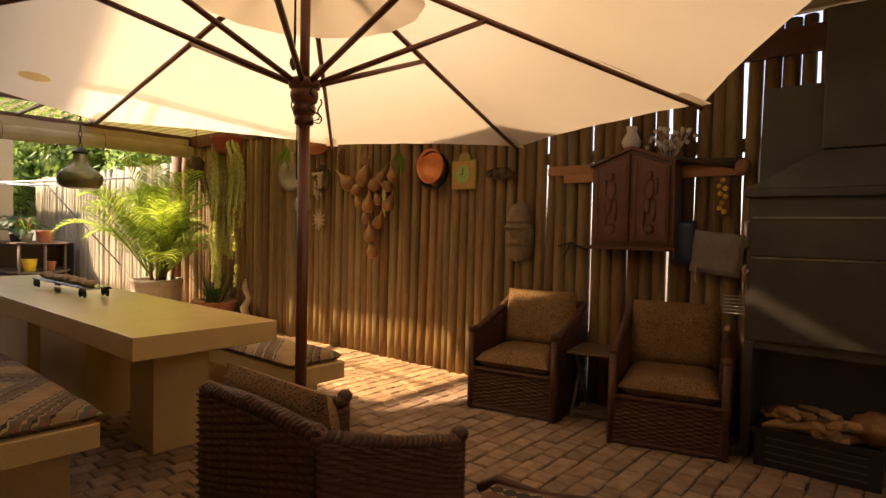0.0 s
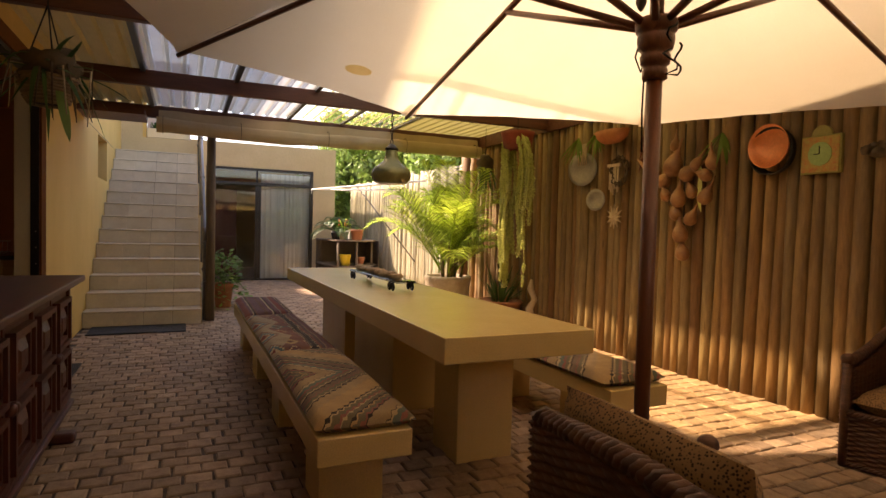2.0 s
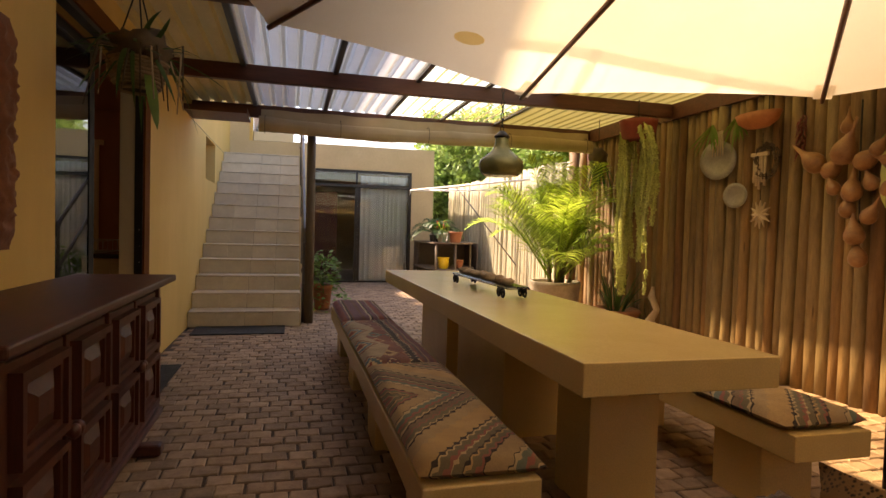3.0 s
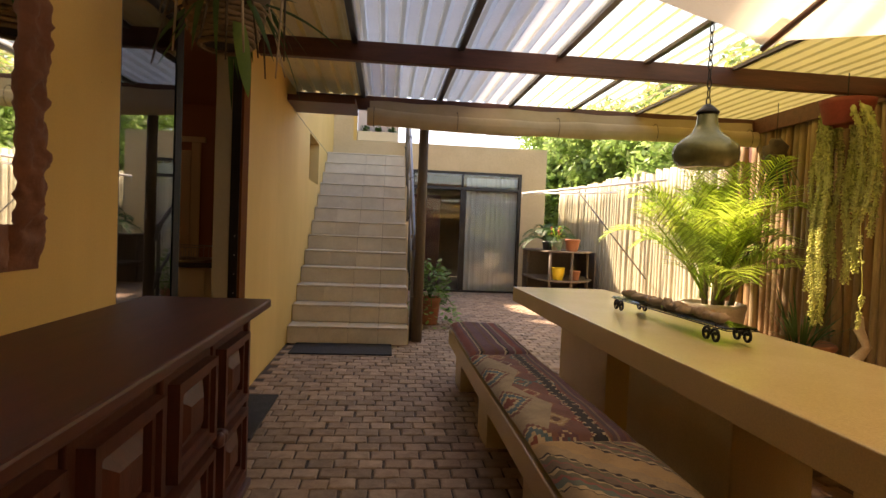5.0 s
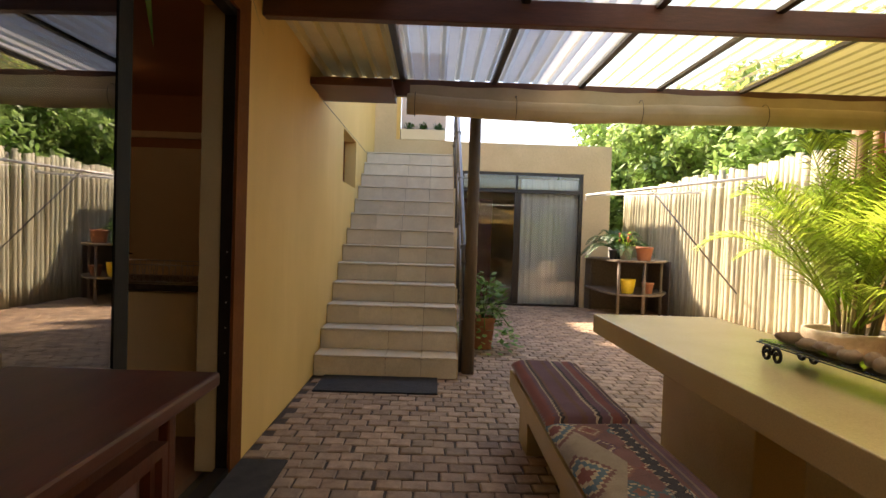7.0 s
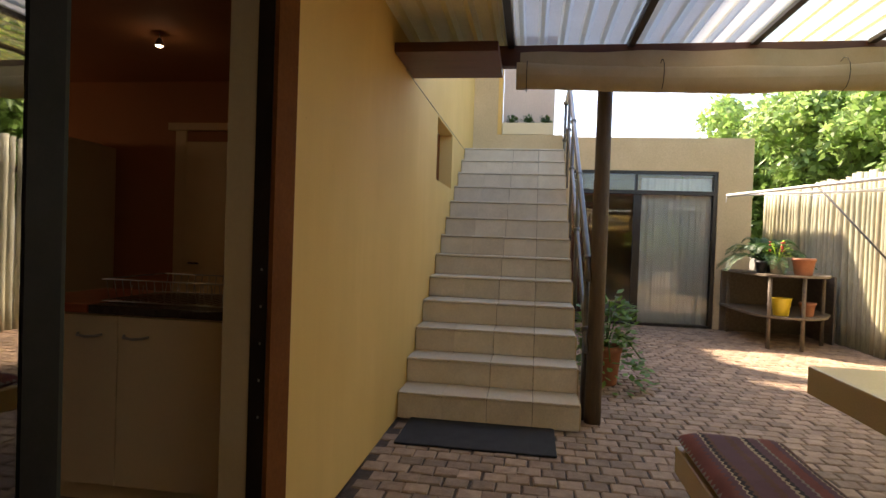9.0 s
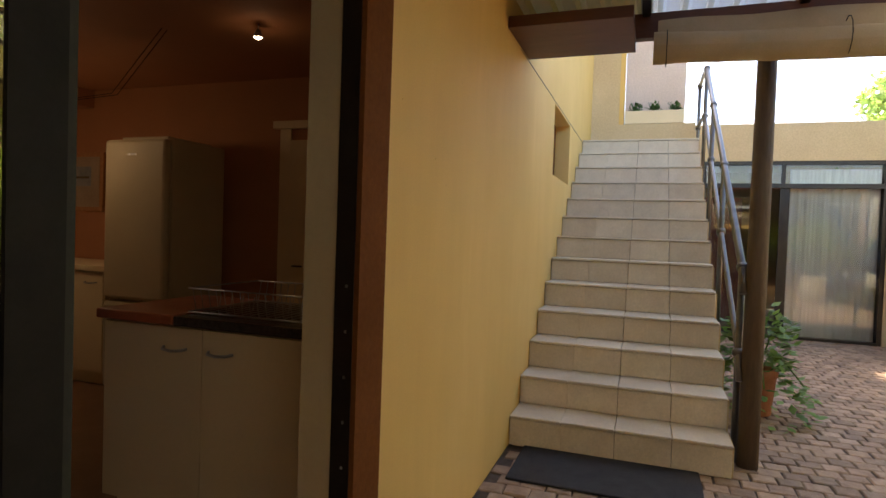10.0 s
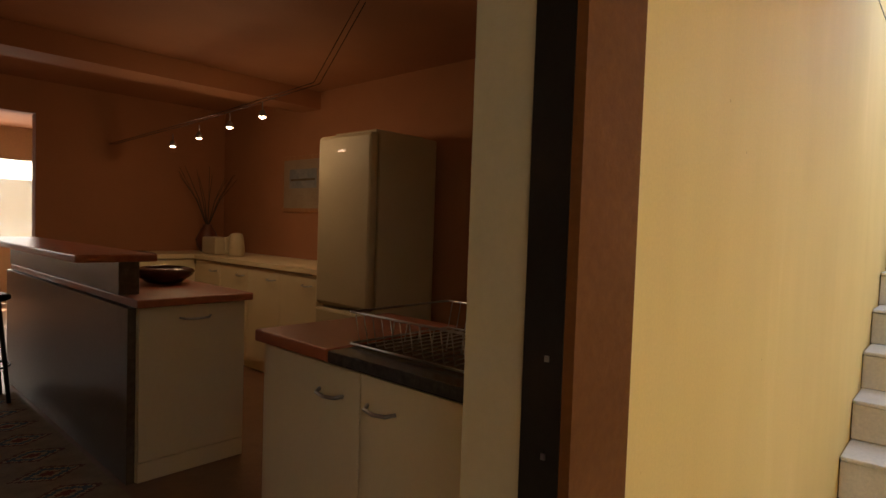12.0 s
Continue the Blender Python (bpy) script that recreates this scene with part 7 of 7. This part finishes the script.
solo("bucket", Geo().lathe([(0.085, 0), (0.09, 0.005), (0.12, 0.22), (0.125, 0.23), (0.112, 0.23), (0.085, 0.02)], 20), YELLOWP, "bright yellow plastic bucket on the lower shelf", "bucket", m=pose(-13.06, 3.62, 0.429))
pot("red_pot", pose(-13.1, 3.95, 0.429), 0.10, 0.18, TERRA, "terracotta pot on the lower shelf")
solo("garden_clutter", Geo().blob((0, 0, 0.05), 0.16, 0.10, 0.06, 12, 8, 0.6), BARK, "dark heap of wood on the lower shelf", "wood", m=pose(-13.9, 3.9, 0.429))

cl = thing("clothes_line", pose(0, 0, 0), "white fold-out clothes line braced against the fence", "clothes line")
A, B = Vector((-13.12, 2.92, 1.97)), Vector((-10.9, 4.52, 2.10))
WHT = mat("white enamelled steel", (0.70, 0.70, 0.68), (0.78, 0.78, 0.76), 5, 0.35, 0.03, 60)
part("arm", Geo().tube([A, B], 0.02, 8), WHT, cl)
part("hook", Geo().tube([A, A + Vector((0, -0.01, -0.09))], 0.006, 6), WHT, cl)
A2, B2 = A + Vector((0.9, 1.4, 0.02)), B + Vector((-1.4, 0.06, 0.0))
part("arm", Geo().tube([A, A2], 0.015, 8), WHT, cl)
for k in range(5):
    t = 0.1 + 0.19 * k
    p, q = A.lerp(B, t), A2.lerp(B2, t)
    part("line", Geo().tube([p, p.lerp(q, 0.5) + Vector((0, 0, -0.05)), q], 0.004, 5), WHT, cl)
part("strut", Geo().tube([A.lerp(B, 0.42), (-11.6, 4.60, 0.6)], 0.012, 8), RAILPAINT, cl)


# ---- trees beyond the fence ----
def tree(x, y, h, r, seed, n):
    rt = random.Random(seed)
    t = thing("tree", pose(x, y, -0.06), "leafy green tree rising behind the fence", "tree", "trees behind the fence")
    g = Geo().tube([(0, 0, 0), (0.05, 0.03, h * 0.3), (-0.04, 0.05, h * 0.6)], [0.11, 0.085, 0.05], 9)
    clumps = []
    for k in range(26):
        a, el = rt.uniform(0, 6.28), rt.uniform(-0.5, 1.2)
        c = Vector((r * math.cos(a) * math.cos(el) * rt.uniform(0.3, 1), r * math.sin(a) * math.cos(el) * rt.uniform(0.3, 0.9), h * 0.62 + r * 0.75 * math.sin(el)))
        clumps.append((c, rt.uniform(0.35, 0.65)))
        if k % 3 == 0:
            g.tube([(0, 0, h * 0.35), c * 0.55 + Vector((0, 0, h * 0.2)), c], [0.04, 0.025, 0.01], 6)
    part("trunk", g, BARK, t)
    g = Geo()
    for i in range(n):
        c, cr = clumps[i % len(clumps)]
        d = Vector((rt.gauss(0, 1), rt.gauss(0, 1), rt.gauss(0, 1))).normalized()
        o = c + d * cr * rt.uniform(0.35, 1.05)
        ax = Vector((rt.gauss(0, 1), rt.gauss(0, 1), rt.gauss(-0.5, 0.7))).normalized()
        if y > 4.9 and y + o.y < 5.0 and o.z < 2.75:
            continue
        s = ax.cross(d + Vector((0.01, 0, 0))).normalized() * 0.042
        L = rt.uniform(0.13, 0.23)
        g.add([o, o + ax * L * 0.5 + s, o + ax * L, o + ax * L * 0.5 - s], [(0, 1, 2, 3)])
    tagged(part("crown", g, LEAF_T, t), kind="stuff")


for i, (x, y, h, r, n) in enumerate(((-9.0, 6.0, 3.4, 1.4, 7000), (-10.9, 6.1, 3.9, 1.6, 9000), (-12.6, 5.9, 3.6, 1.5, 9000), (-14.2, 6.2, 4.4, 1.8, 11000), (-16.2, 5.7, 4.3, 1.8, 11000), (-18.4, 5.6, 4.8, 2.0, 10000), (-17.7, 3.9, 2.8, 0.9, 6000), (-18.4, 4.6, 3.2, 1.3, 5000), (-21.0, 6.2, 5.4, 2.4, 8000), (-24.0, 4.4, 4.0, 1.8, 4500), (-12.2, 7.6, 5.0, 2.0, 8000), (-15.4, 7.8, 5.4, 2.2, 8000))):
    tree(x, y, h, r, 60 + i, n)


# ---- paving ----
PW, PD = 0.134, 0.118
rz = random.Random(77)


def paver_mesh(seed):
    r = random.Random(seed)
    g = Geo()
    w, d, c = PW / 2 - r.uniform(0.003, 0.006), PD / 2 - r.uniform(0.003, 0.006), 0.007
    j = lambda: r.uniform(-0.003, 0.003)
    low = [(-d + j(), -w + j()), (d + j(), -w + j()), (d + j(), w + j()), (-d + j(), w + j())]
    vs = [(x, y, -0.03) for x, y in low] + [(x, y, -0.007) for x, y in low] + [(x - math.copysign(c, x), y - math.copysign(c, y), r.uniform(-0.0025, 0.001)) for x, y in low]
    fs = [(i, (i + 1) % 4, 4 + (i + 1) % 4, 4 + i) for i in range(4)] + [(4 + i, 4 + (i + 1) % 4, 8 + (i + 1) % 4, 8 + i) for i in range(4)] + [(8, 9, 10, 11)]
    return g.add(vs, fs)


kinds = [paver_mesh(i) for i in range(16)]
near = []
for k in kinds:
    me = k.mesh("paver")
    me.materials.append(PAVER)
    near.append(me)
rest = Geo()
count, row = 0, 0
x = -14.5
while x < 1.95:
    y = Y0 + 0.07 + (PW / 2 if row % 2 else 0.0) + 0.02 * math.sin(row * 0.7)
    while y < FY - 0.0:
        q = rz.randrange(16)
        xx, yy, zz, rot = x + rz.gauss(0, 0.002), y + rz.gauss(0, 0.003), rz.gauss(0, 0.0018), rz.gauss(0, 0.9)
        if -8.5 < x < -5.2 and 0.08 < y < 1.15 and count < 300:
            ob = new("paver", near[q])
            ob.parent = floor
            ob.matrix_basis = pose(xx, yy, zz, 0, 0, rot)
            count += 1
        else:
            cs, sn = math.cos(radians(rot)), math.sin(radians(rot))
            rest.add([(xx + a * cs - b * sn, yy + a * sn + b * cs, zz + c) for a, b, c in kinds[q].v], kinds[q].f)
        y += PW
    x += PD
    row += 1
tagged(part("paver_field", rest, PAVER_REST, floor, "worn brown clay pavers"), kind="stuff")
